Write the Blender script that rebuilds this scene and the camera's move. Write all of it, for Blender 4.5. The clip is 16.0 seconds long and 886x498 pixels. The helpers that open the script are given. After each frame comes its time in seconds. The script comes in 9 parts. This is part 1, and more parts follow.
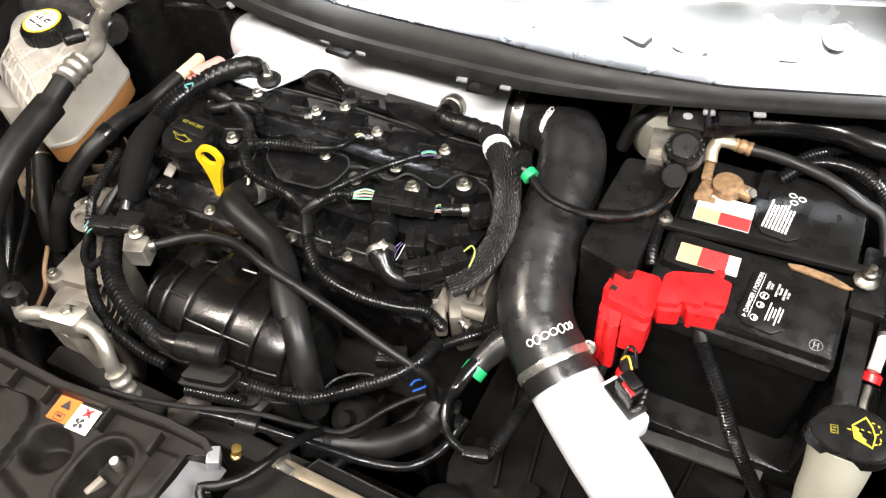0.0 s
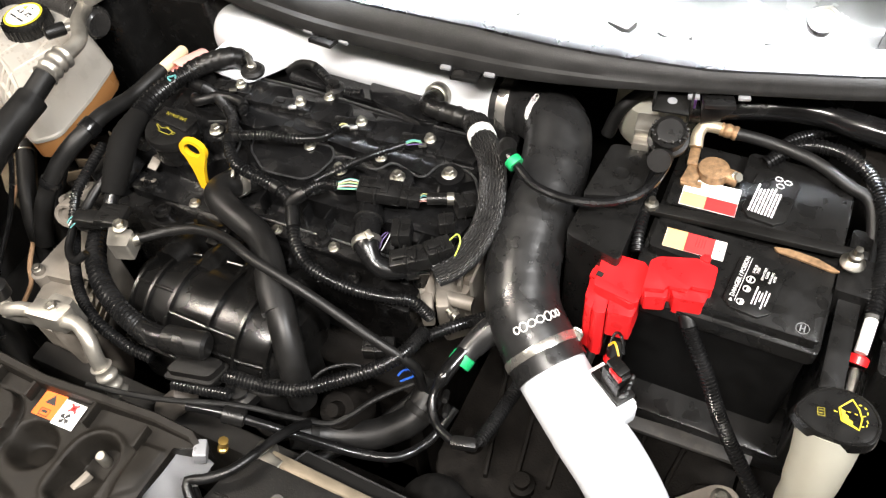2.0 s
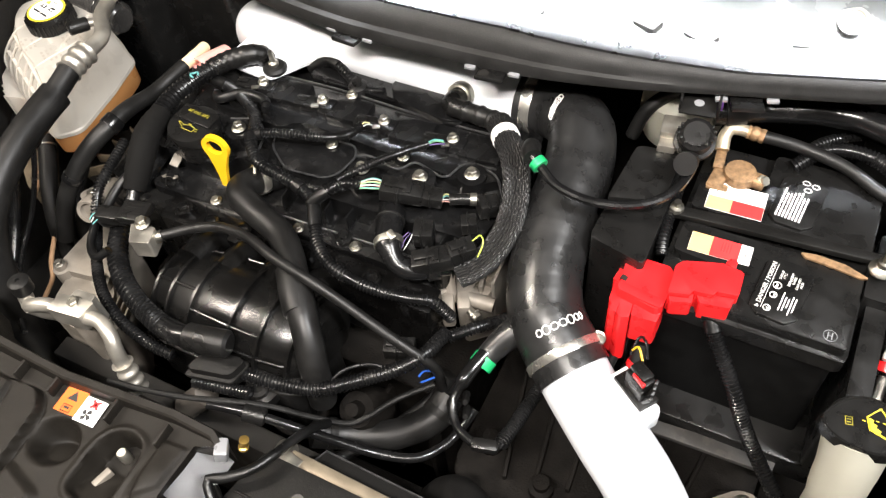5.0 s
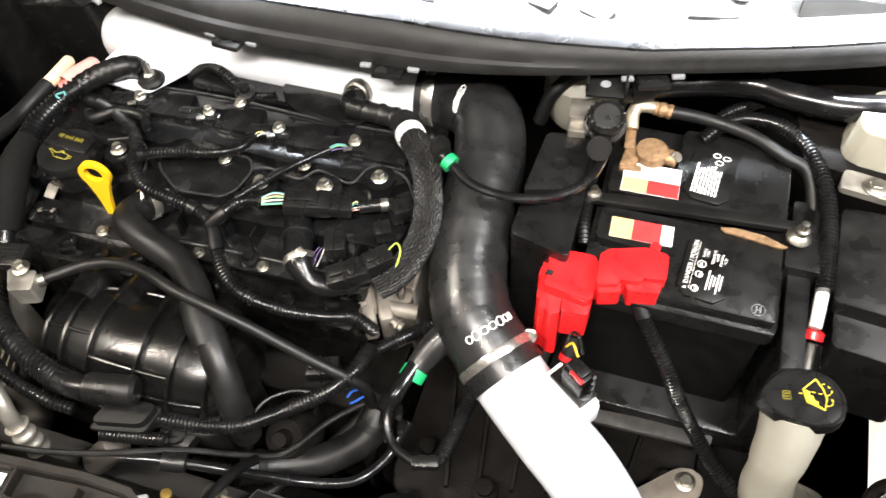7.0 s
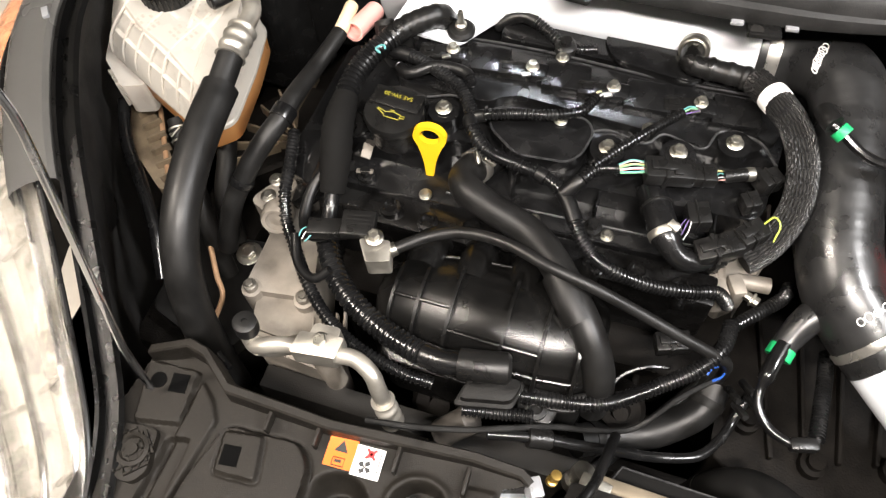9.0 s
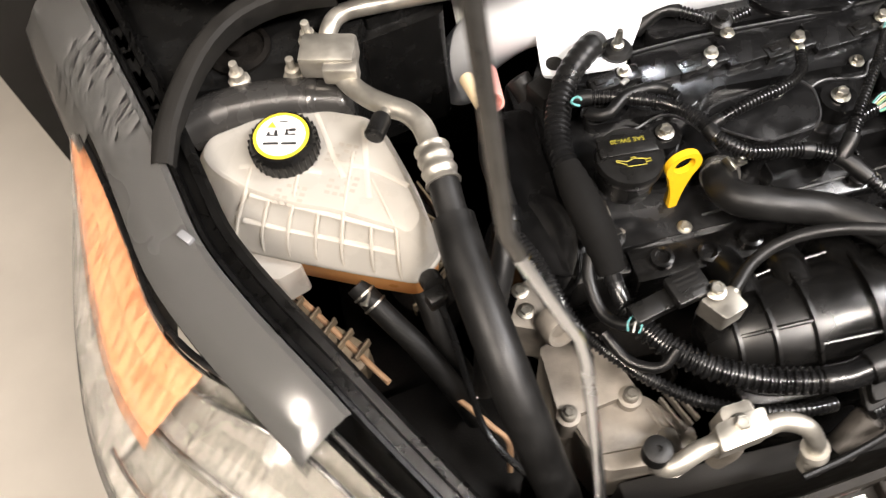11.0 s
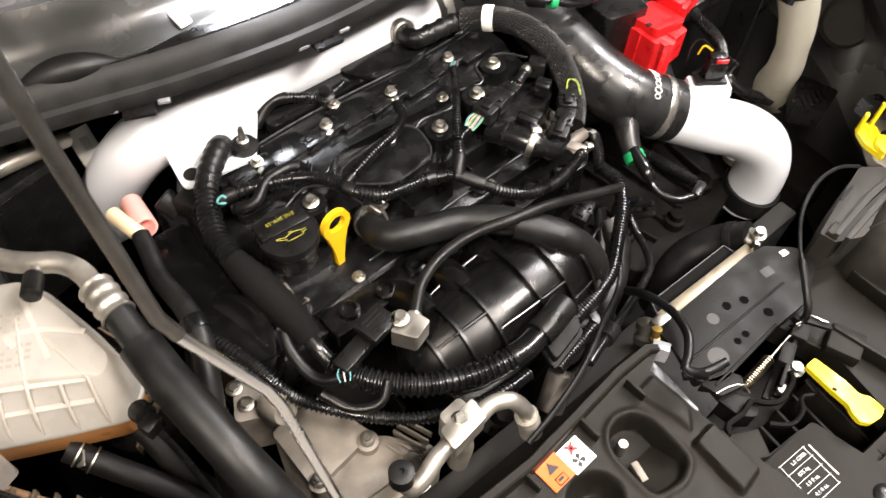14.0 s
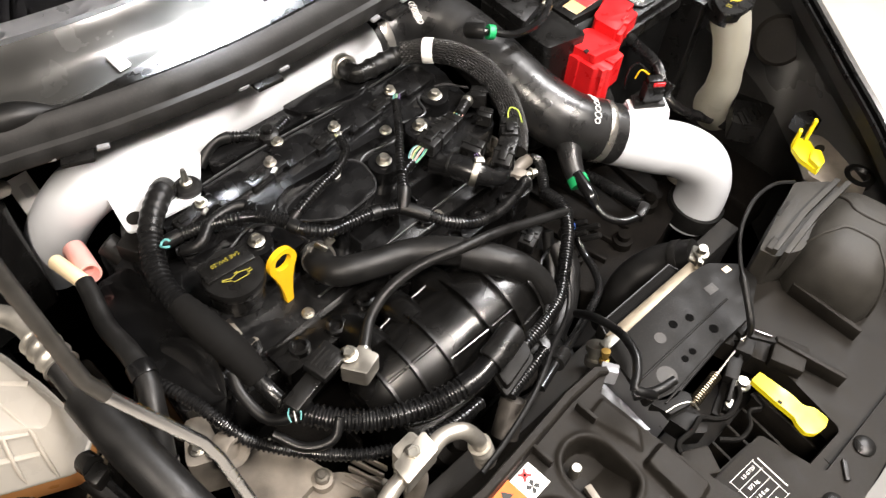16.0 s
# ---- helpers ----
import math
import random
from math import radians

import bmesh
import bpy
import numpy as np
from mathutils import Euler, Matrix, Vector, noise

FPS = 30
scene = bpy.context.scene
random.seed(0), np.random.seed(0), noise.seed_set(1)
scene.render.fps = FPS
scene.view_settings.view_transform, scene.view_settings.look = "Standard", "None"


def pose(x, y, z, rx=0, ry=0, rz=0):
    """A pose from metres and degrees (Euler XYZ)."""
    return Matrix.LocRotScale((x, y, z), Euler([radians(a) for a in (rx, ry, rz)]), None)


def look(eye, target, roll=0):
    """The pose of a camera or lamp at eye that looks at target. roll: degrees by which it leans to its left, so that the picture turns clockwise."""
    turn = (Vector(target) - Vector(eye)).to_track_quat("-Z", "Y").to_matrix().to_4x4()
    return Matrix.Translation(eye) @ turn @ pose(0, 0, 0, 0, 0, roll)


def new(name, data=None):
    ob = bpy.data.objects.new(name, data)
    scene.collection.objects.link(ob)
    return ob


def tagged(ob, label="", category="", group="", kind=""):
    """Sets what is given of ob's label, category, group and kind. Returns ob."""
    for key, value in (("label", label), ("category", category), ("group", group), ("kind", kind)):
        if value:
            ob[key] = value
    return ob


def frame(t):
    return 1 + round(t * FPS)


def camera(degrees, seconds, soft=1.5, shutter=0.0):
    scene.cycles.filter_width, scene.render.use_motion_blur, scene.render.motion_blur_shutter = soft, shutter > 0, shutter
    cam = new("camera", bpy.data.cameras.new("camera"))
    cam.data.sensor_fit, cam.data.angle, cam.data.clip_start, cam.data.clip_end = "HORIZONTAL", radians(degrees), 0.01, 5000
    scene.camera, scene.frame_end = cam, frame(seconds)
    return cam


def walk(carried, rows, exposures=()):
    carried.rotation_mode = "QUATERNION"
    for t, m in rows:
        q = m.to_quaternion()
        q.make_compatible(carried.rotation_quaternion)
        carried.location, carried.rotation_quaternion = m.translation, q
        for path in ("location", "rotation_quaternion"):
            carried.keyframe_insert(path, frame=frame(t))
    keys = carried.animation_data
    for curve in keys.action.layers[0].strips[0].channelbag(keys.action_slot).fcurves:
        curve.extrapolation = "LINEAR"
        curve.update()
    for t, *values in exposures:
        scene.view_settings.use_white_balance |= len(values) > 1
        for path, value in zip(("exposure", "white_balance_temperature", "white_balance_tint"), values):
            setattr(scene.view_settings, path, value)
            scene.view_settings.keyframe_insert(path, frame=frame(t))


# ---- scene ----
cam = camera(57.4, 16.0, 1.3, 0.5)
PATH = [
    (0, (0.46, -0.619, 1.572), (-0.186, 0.432, -0.003), -6.8),
    (0.5, (0.461, -0.622, 1.57), (-0.17, 0.433, -0.007), -6.4),
    (1, (0.465, -0.615, 1.564), (-0.165, 0.433, -0.019), -6.7),
    (1.5, (0.47, -0.612, 1.566), (-0.159, 0.432, -0.02), -7.1),
    (2, (0.471, -0.615, 1.564), (-0.162, 0.428, -0.021), -7.4),
    (2.5, (0.47, -0.618, 1.566), (-0.165, 0.427, -0.016), -6.9),
    (3, (0.466, -0.616, 1.565), (-0.183, 0.422, -0.017), -7.0),
    (3.5, (0.471, -0.61, 1.559), (-0.196, 0.417, -0.022), -7.8),
    (5.8, (0.451, -0.613, 1.568), (-0.177, 0.414, -0.029), -7.6),
    (6, (0.455, -0.604, 1.564), (-0.152, 0.432, -0.035), -7.8),
    (6.5, (0.46, -0.583, 1.555), (-0.048, 0.487, -0.056), -6.8),
    (7, (0.418, -0.567, 1.55), (0.005, 0.496, -0.093), -4.7),
    (7.5, (0.314, -0.575, 1.551), (-0.089, 0.405, -0.146), -3.2),
    (8, (0.175, -0.591, 1.561), (-0.271, 0.317, -0.164), -5.8),
    (8.5, (0.079, -0.615, 1.556), (-0.335, 0.276, -0.186), -7.4),
    (9, (0.045, -0.611, 1.565), (-0.351, 0.271, -0.186), -6.5),
    (9.5, (0.03, -0.591, 1.558), (-0.387, 0.294, -0.186), -6.6),
    (10, (-0.108, -0.574, 1.514), (-0.383, 0.365, -0.23), -6.3),
    (10.2, (-0.202, -0.563, 1.518), (-0.389, 0.373, -0.239), -7.2),
    (12.3, (-0.56, -0.482, 1.53), (-0.038, 0.388, -0.193), 1.7),
    (12.5, (-0.543, -0.498, 1.545), (0.046, 0.342, -0.172), 3.6),
    (13, (-0.479, -0.546, 1.545), (0.173, 0.317, -0.137), 3.0),
    (13.5, (-0.462, -0.564, 1.544), (0.262, 0.295, -0.111), 2.6),
    (14, (-0.447, -0.581, 1.559), (0.348, 0.251, -0.077), 4.1),
    (14.5, (-0.444, -0.578, 1.573), (0.399, 0.25, -0.04), 4.3),
    (15, (-0.451, -0.574, 1.57), (0.397, 0.27, -0.033), 4.0),
    (15.5, (-0.441, -0.582, 1.566), (0.419, 0.242, -0.041), 4.3),
    (16, (-0.427, -0.59, 1.573), (0.456, 0.217, -0.03), 4.7),
]
walk(cam, [(t, look(eye, target, roll)) for t, eye, target, roll in PATH],
     [(0, 0.12, 6280, 10), (6.5, 0.14, 6280, 10), (7.2, 0.2, 6280, 10), (8.0, 0.40, 6300, 10), (9.0, 0.25, 6300, 11), (10.2, 0.25, 6300, 11), (12.5, 0.02, 6520, 16), (13.2, 0.06, 6420, 13), (14.0, 0.08, 6400, 13), (15.0, 0.0, 6350, 12), (16, 0.02, 6350, 12)])

# ---- world and light ----
world = bpy.data.worlds.new("world")
scene.world = world
world.use_nodes = True
world.node_tree.nodes["Background"].inputs[0].default_value = (0.9, 0.95, 1.0, 1)
world.node_tree.nodes["Background"].inputs[1].default_value = 0.03


def lamp(name, eye, target, watts, sx, sy, colour):
    data = bpy.data.lights.new(name, "AREA")
    data.shape, data.size, data.size_y, data.energy, data.color = "RECTANGLE", sx, sy, watts, colour
    ob = new(name, data)
    ob.matrix_world = look(eye, target)
    return ob


WARM, COOL = (1.0, 0.885, 0.745), (1.0, 0.97, 0.93)
strip = lamp("work_light", (0.33, 0.20, 1.10), (0.33, 0.205, 0.0), 38.0, 0.92, 0.03, (0.94, 0.97, 1.0))
strip.matrix_world = strip.matrix_world @ pose(0, 0, 0, 0, 0, 8.8)
strip.data.spread = radians(69)
lamp("ceiling_lamp", (0.5, -1.3, 2.93), (0.3, -0.6, 0.0), 132.0, 1.2, 0.16, (1.0, 0.915, 0.82))
lamp("ceiling_lamp", (-1.3, -0.9, 2.93), (-0.7, -0.5, 0.0), 112.0, 0.16, 1.2, WARM)
lamp("ceiling_lamp", (1.9, -0.4, 2.93), (1.5, -0.3, 0.0), 150.0, 0.16, 1.2, COOL)


# ---- materials ----
def mat(name, colour, rough=0.45, metal=0.0, vary=0.25, scale=40.0, bump=0.15, fine=600.0, coat=0.0, dust=0.0, spec=0.5):
    """A surface with variation at two scales: broad wear and fine grain."""
    m = bpy.data.materials.new(name)
    m.use_nodes = True
    nt, b = m.node_tree, m.node_tree.nodes["Principled BSDF"]
    b.inputs["Metallic"].default_value, b.inputs["Coat Weight"].default_value = metal, coat
    b.inputs["Coat Roughness"].default_value, b.inputs["Specular IOR Level"].default_value = 0.08, spec
    co = nt.nodes.new("ShaderNodeTexCoord")
    broad, grain = nt.nodes.new("ShaderNodeTexNoise"), nt.nodes.new("ShaderNodeTexNoise")
    for n, s, d in ((broad, scale, 5), (grain, fine, 2)):
        n.inputs["Scale"].default_value, n.inputs["Detail"].default_value = s, d
        nt.links.new(co.outputs["Object"], n.inputs["Vector"])
    ramp = nt.nodes.new("ShaderNodeMapRange")
    ramp.inputs["From Min"].default_value, ramp.inputs["From Max"].default_value = 0.3, 0.7
    ramp.inputs["To Min"].default_value, ramp.inputs["To Max"].default_value = 1 - vary, 1 + vary
    nt.links.new(broad.outputs["Fac"], ramp.inputs["Value"])
    mul = nt.nodes.new("ShaderNodeVectorMath")
    mul.operation = "SCALE"
    mul.inputs[0].default_value = colour
    nt.links.new(ramp.outputs["Result"], mul.inputs["Scale"])
    last = mul.outputs["Vector"]
    if dust:
        mix, cut = nt.nodes.new("ShaderNodeMix"), nt.nodes.new("ShaderNodeMapRange")
        mix.data_type = "RGBA"
        cut.inputs["From Min"].default_value, cut.inputs["From Max"].default_value = 0.52, 0.78
        cut.inputs["To Max"].default_value = dust
        two = nt.nodes.new("ShaderNodeTexNoise")
        two.inputs["Scale"].default_value, two.inputs["Detail"].default_value = scale * 9, 4
        nt.links.new(co.outputs["Object"], two.inputs["Vector"])
        nt.links.new(two.outputs["Fac"], cut.inputs["Value"])
        nt.links.new(cut.outputs["Result"], mix.inputs["Factor"])
        nt.links.new(last, mix.inputs["A"])
        mix.inputs["B"].default_value = (0.22, 0.19, 0.15, 1)
        last = mix.outputs["Result"]
    nt.links.new(last, b.inputs["Base Color"])
    rr = nt.nodes.new("ShaderNodeMapRange")
    rr.inputs["From Min"].default_value, rr.inputs["From Max"].default_value = 0.3, 0.7
    rr.inputs["To Min"].default_value, rr.inputs["To Max"].default_value = max(rough - 0.1, 0.03), min(rough + 0.12, 1)
    nt.links.new(broad.outputs["Fac"], rr.inputs["Value"])
    nt.links.new(rr.outputs["Result"], b.inputs["Roughness"])
    if bump:
        bp = nt.nodes.new("ShaderNodeBump")
        bp.inputs["Strength"].default_value, bp.inputs["Distance"].default_value = bump, 0.001
        nt.links.new(grain.outputs["Fac"], bp.inputs["Height"])
        nt.links.new(bp.outputs["Normal"], b.inputs["Normal"])
    return m


PLASTIC = mat("black_plastic", (0.0062, 0.0061, 0.0060), 0.30, bump=0.25, fine=900, dust=0.02, spec=0.32)
SEALRUBBER = mat("matt_seal_rubber", (0.012, 0.0118, 0.0116), 0.5, bump=0.2, fine=700, dust=0.03, spec=0.24)
SATIN = mat("satin_black_moulding", (0.0024, 0.0023, 0.0023), 0.24, bump=0.1, dust=0.01, spec=0.46)
BLACKPAINT = mat("black_body_paint", (0.006, 0.006, 0.006), 0.22, bump=0.05, dust=0.03, spec=0.45)
WINGSKIN = mat("dusty_black_panel", (0.046, 0.044, 0.042), 0.55, vary=0.4, scale=12, bump=0.3, fine=300, dust=0.12, spec=0.3)
COVER = mat("grained_black_plastic", (0.0108, 0.0094, 0.0077), 0.5, bump=0.5, fine=1300, dust=0.03, spec=0.19)
GLOSS = mat("gloss_black", (0.0050, 0.0050, 0.0052), 0.2, bump=0.05, dust=0.006, spec=0.45)
RUBBER = mat("black_rubber", (0.0062, 0.0061, 0.006), 0.42, bump=0.2, fine=800, dust=0.02, spec=0.3)
SILICONE = mat("black_silicone", (0.0122, 0.0122, 0.0124), 0.31, bump=0.12, fine=500, dust=0.02, spec=0.5)
LOOM = mat("black_loom", (0.0048, 0.0048, 0.0050), 0.25, bump=0.05, spec=0.48)
WRAP = mat("vinyl_tape", (0.0036, 0.0036, 0.0037), 0.36, bump=0.2, fine=900, spec=0.36)
TAPE = mat("cloth_tape", (0.0042, 0.004, 0.0038), 0.8, bump=0.6, fine=1500, spec=0.12)
WHITE = mat("white_powder_coat", (0.635, 0.655, 0.69), 0.38, vary=0.02, bump=0.05, coat=0.25)
ALU = mat("cast_aluminium", (0.40, 0.378, 0.335), 0.40, 0.8, vary=0.25, bump=0.2, fine=700)
ALU_DULL = mat("dull_cast_aluminium", (0.185, 0.165, 0.14), 0.55, 0.3, vary=0.3, bump=0.25, fine=500, dust=0.3)
STEEL = mat("zinc_plated_steel", (0.40, 0.385, 0.34), 0.4, 1.0, vary=0.3, bump=0.2)
CHROME = mat("polished_steel", (0.72, 0.70, 0.68), 0.2, 1.0, vary=0.12, bump=0.03)
DARKSTEEL = mat("dark_painted_steel", (0.0065, 0.0063, 0.006), 0.5, 0.0, bump=0.3, dust=0.03, spec=0.16)
CORRODED = mat("corroded_brass", (0.27, 0.165, 0.085), 0.55, 0.5, vary=0.4, scale=170, bump=0.7, fine=500, dust=0.4)
RED = mat("red_plastic", (0.62, 0.012, 0.014), 0.34, vary=0.1, bump=0.1, fine=500)
YELLOW = mat("yellow_plastic", (0.74, 0.43, 0.008), 0.38, vary=0.08, bump=0.1)
LEMON = mat("bright_yellow_plastic", (0.90, 0.72, 0.01), 0.4, vary=0.05, bump=0.1)
GREEN = mat("green_plastic", (0.012, 0.31, 0.10), 0.4, vary=0.1, bump=0.1)
TEAL = mat("teal_wire", (0.10, 0.30, 0.30), 0.4, vary=0.1, bump=0)
CREAM = mat("cream_plastic", (0.78, 0.62, 0.40), 0.45, vary=0.1, bump=0.1)
PINK = mat("pink_plastic", (0.72, 0.36, 0.32), 0.45, vary=0.1, bump=0.1)
PURPLE = mat("purple_plastic", (0.16, 0.06, 0.36), 0.4, bump=0)
BLUE = mat("blue_plastic", (0.02, 0.08, 0.35), 0.4, bump=0)
PAINT = mat("dark_grey_car_paint", (0.15, 0.146, 0.14), 0.26, 0.1, vary=0.03, scale=1.5, bump=0, coat=0.5)
COWLMETAL = mat("bare_grey_cowl_panel", (0.040, 0.040, 0.038), 0.2, 0.3, vary=0.12, scale=14, bump=0.02, fine=120, coat=0.5)
STRIPE = mat("silver_strip", (0.30, 0.305, 0.32), 0.35, 0.4, vary=0.1, bump=0.05)
GLASSBLACK = mat("black_glass", (0.008, 0.008, 0.009), 0.08, vary=0.05, bump=0, coat=0.5)
CONCRETE = mat("sealed_concrete", (0.55, 0.51, 0.45), 0.45, vary=0.12, scale=3, bump=0.1, fine=60)
WALLPAINT = mat("grey_wall_paint", (0.20, 0.195, 0.185), 0.7, vary=0.03, scale=2, bump=0.05, fine=80)
ORANGE = mat("orange_sticker", (0.72, 0.125, 0.012), 0.4, vary=0.04, bump=0)
PAPER = mat("white_sticker", (0.80, 0.79, 0.76), 0.45, vary=0.04, bump=0)
PRINT = mat("black_print", (0.015, 0.015, 0.015), 0.5, vary=0.02, bump=0)
REDPRINT = mat("red_print", (0.55, 0.03, 0.03), 0.5, vary=0.03, bump=0)
GOLDPRINT = mat("pale_gold_print", (0.66, 0.40, 0.17), 0.5, vary=0.03, bump=0)
YPRINT = mat("yellow_print", (0.62, 0.50, 0.03), 0.5, vary=0.05, bump=0)
AMBER = mat("amber_lens", (0.44, 0.19, 0.09), 0.3, vary=0.15, scale=18, bump=0.05, coat=0.2)
LINER = mat("black_liner", (0.011, 0.0102, 0.0092), 0.7, vary=0.3, bump=0.3, spec=0.2)
COPPER = mat("tan_rusty_rod", (0.42, 0.26, 0.15), 0.5, 0.3, vary=0.2, bump=0.1)


def translucent(name, colour, back, rough=0.35, share=0.45, scale=20.0):
    m = mat(name, colour, rough, vary=0.06, scale=scale, bump=0.15, fine=300)
    nt = m.node_tree
    out, b = nt.nodes["Material Output"], nt.nodes["Principled BSDF"]
    mix, tr = nt.nodes.new("ShaderNodeMixShader"), nt.nodes.new("ShaderNodeBsdfTranslucent")
    tr.inputs[0].default_value, mix.inputs[0].default_value = (*back, 1), share
    nt.links.new(b.outputs[0], mix.inputs[1])
    nt.links.new(tr.outputs[0], mix.inputs[2])
    nt.links.new(mix.outputs[0], out.inputs["Surface"])
    return m


MANIFOLD = mat("satin_moulded_nylon", (0.0034, 0.0033, 0.0032), 0.27, vary=0.25, scale=14, bump=0.12, fine=900, dust=0.01, spec=0.44)
# lighter grey that paints the highlights along moulded edges
EDGELIGHT = mat("edge_highlight_grey", (0.020, 0.020, 0.021), 0.35, vary=0.6, scale=150, bump=0.1, spec=0.5)
YDIM = mat("faded_yellow_print", (0.26, 0.22, 0.02), 0.55, vary=0.3, scale=200, bump=0)
SPRING = mat("oily_spring_steel", (0.17, 0.145, 0.105), 0.35, 1.0, vary=0.3, bump=0.1)
CASTDARK = mat("oily_grey_casting", (0.055, 0.049, 0.043), 0.5, 0.3, vary=0.4, scale=60, bump=0.3, fine=500, dust=0.1)
# near-black base holds the shade of low castings, with faint dust
DIM = mat("shade_dark_casting", (0.0055, 0.0048, 0.0042), 0.65, 0.0, vary=0.5, scale=60, bump=0.7, fine=350, dust=0.02, spec=0.06)
TANCAST = mat("tan_dusty_casting", (0.15, 0.115, 0.075), 0.6, 0.2, vary=0.4, scale=50, bump=0.4, fine=400, dust=0.3)
ZINC = mat("pale_zinc_band", (0.56, 0.54, 0.50), 0.24, 0.9, vary=0.2, bump=0.1)
# lighter copy of COVER, with the light on the intake box painted in
DOME = mat("lit_black_plastic", (0.027, 0.0252, 0.022), 0.5, bump=0.4, fine=1300, dust=0.03, spec=0.25)
# near-black colour standing in for the shade inside openings
HOLE = mat("hole_shade", (0.002, 0.002, 0.002), 0.9, vary=0.1, bump=0, spec=0.05)


TANK = translucent("milky_plastic", (0.59, 0.565, 0.52), (0.76, 0.71, 0.63), 0.3, 0.5, scale=30.0)
COOLANT = translucent("orange_coolant", (0.70, 0.34, 0.12), (0.85, 0.35, 0.08))
MILK = translucent("cream_translucent_plastic", (0.50, 0.485, 0.41), (0.56, 0.53, 0.43))


def clear(name, colour, rough=0.05):
    m = bpy.data.materials.new(name)
    m.use_nodes = True
    b = m.node_tree.nodes["Principled BSDF"]
    b.inputs["Base Color"].default_value, b.inputs["Roughness"].default_value = (*colour, 1), rough
    b.inputs["Transmission Weight"].default_value, b.inputs["IOR"].default_value = 1.0, 1.25
    return m


LENS = clear("clear_lens", (0.97, 0.97, 0.97))

# ---- shaping helpers ----
ORIGIN = {}


def thing(name, at, label, category, group="", kind=""):
    """An Empty at the base of a thing that will have parts."""
    ob = new(name)
    ob.empty_display_size = 0.02
    ob.location = at
    ORIGIN[ob.name] = Vector(at)
    return tagged(ob, label, category, group, kind)


def part(name, bm, material, parent=None, label="", at=None, sharp=35):
    """Links a bmesh, drawn in world metres, as one mesh object under a thing or a part (or as a thing of its own at 'at')."""
    me = bpy.data.meshes.new(name)
    bmesh.ops.recalc_face_normals(bm, faces=bm.faces)
    for f in bm.faces:
        f.smooth = True
    bm.to_mesh(me)
    bm.free()
    me.set_sharp_from_angle(angle=radians(sharp))
    ob = new(name, me)
    base = ORIGIN[parent.name] if parent else Vector(at or (0, 0, 0))
    me.transform(Matrix.Translation(-base))
    if parent:
        ob.parent = parent
    else:
        ob.location = base
    ORIGIN[ob.name] = base
    if material:
        me.materials.append(material)
    return tagged(ob, label) if label else ob


def single(name, bm, material, at, label, category, group="", kind="", sharp=35):
    return tagged(part(name, bm, material, None, "", at, sharp), label, category, group, kind)


def spline(points, step=0.006):
    """Points at even steps along a smooth line through the given ones."""
    P = [Vector(p) for p in points]
    P = [2 * P[0] - P[1]] + P + [2 * P[-1] - P[-2]]
    fine = []
    for i in range(1, len(P) - 2):
        a, b, c, d = P[i - 1 : i + 3]
        for k in range(24):
            t = k / 24
            fine.append(0.5 * (2 * b + (c - a) * t + (2 * a - 5 * b + 4 * c - d) * t * t + (3 * b - a - 3 * c + d) * t**3))
    fine.append(P[-2])
    run = [0.0]
    for a, b in zip(fine, fine[1:]):
        run.append(run[-1] + (b - a).length)
    count = max(2, round(run[-1] / step))
    out, j = [], 0
    for n in range(count + 1):
        s = run[-1] * n / count
        while j < len(run) - 2 and run[j + 1] < s:
            j += 1
        f = (s - run[j]) / max(run[j + 1] - run[j], 1e-9)
        out.append(fine[j].lerp(fine[j + 1], min(max(f, 0), 1)))
    return out


def frames_along(pts):
    out, side = [], None
    for i, p in enumerate(pts):
        d = (pts[min(i + 1, len(pts) - 1)] - pts[max(i - 1, 0)]).normalized()
        if side is None:
            side = d.cross(Vector((0, 0, 1)) if abs(d.z) < 0.9 else Vector((1, 0, 0))).normalized()
        side = (side - d * side.dot(d)).normalized()
        out.append((p, d, side, d.cross(side)))
    return out


def sweep(bm, points, radius, seg=14, step=0.006, caps=True, raw=False, flat=1.0):
    """A tube along points; radius: a number, or a function of (share of the length, index)."""
    pts = [Vector(p) for p in points] if raw else spline(points, step)
    rings = []
    for i, (p, d, s, u) in enumerate(frames_along(pts)):
        r = radius(i / (len(pts) - 1), i) if callable(radius) else radius
        rings.append([bm.verts.new(p + (s * math.cos(a) + u * math.sin(a) * flat) * r) for a in (2 * math.pi * k / seg for k in range(seg))])
    for a, b in zip(rings, rings[1:]):
        for k in range(seg):
            bm.faces.new((a[k], a[(k + 1) % seg], b[(k + 1) % seg], b[k]))
    if caps:
        bm.faces.new(rings[0])
        bm.faces.new(rings[-1])
    return bm


def tube(points, radius, seg=14, step=0.006, flat=1.0):
    return sweep(bmesh.new(), points, radius, seg, step, flat=flat)


def corrugated(points, radius, pitch=0.0042, deep=0.0017, seg=14):
    """Split loom: rings that stand proud of the grooves between them."""
    return sweep(bmesh.new(), points, lambda s, i: radius if i % 4 in (0, 1) else radius - deep, seg, pitch / 4 * 1.0)


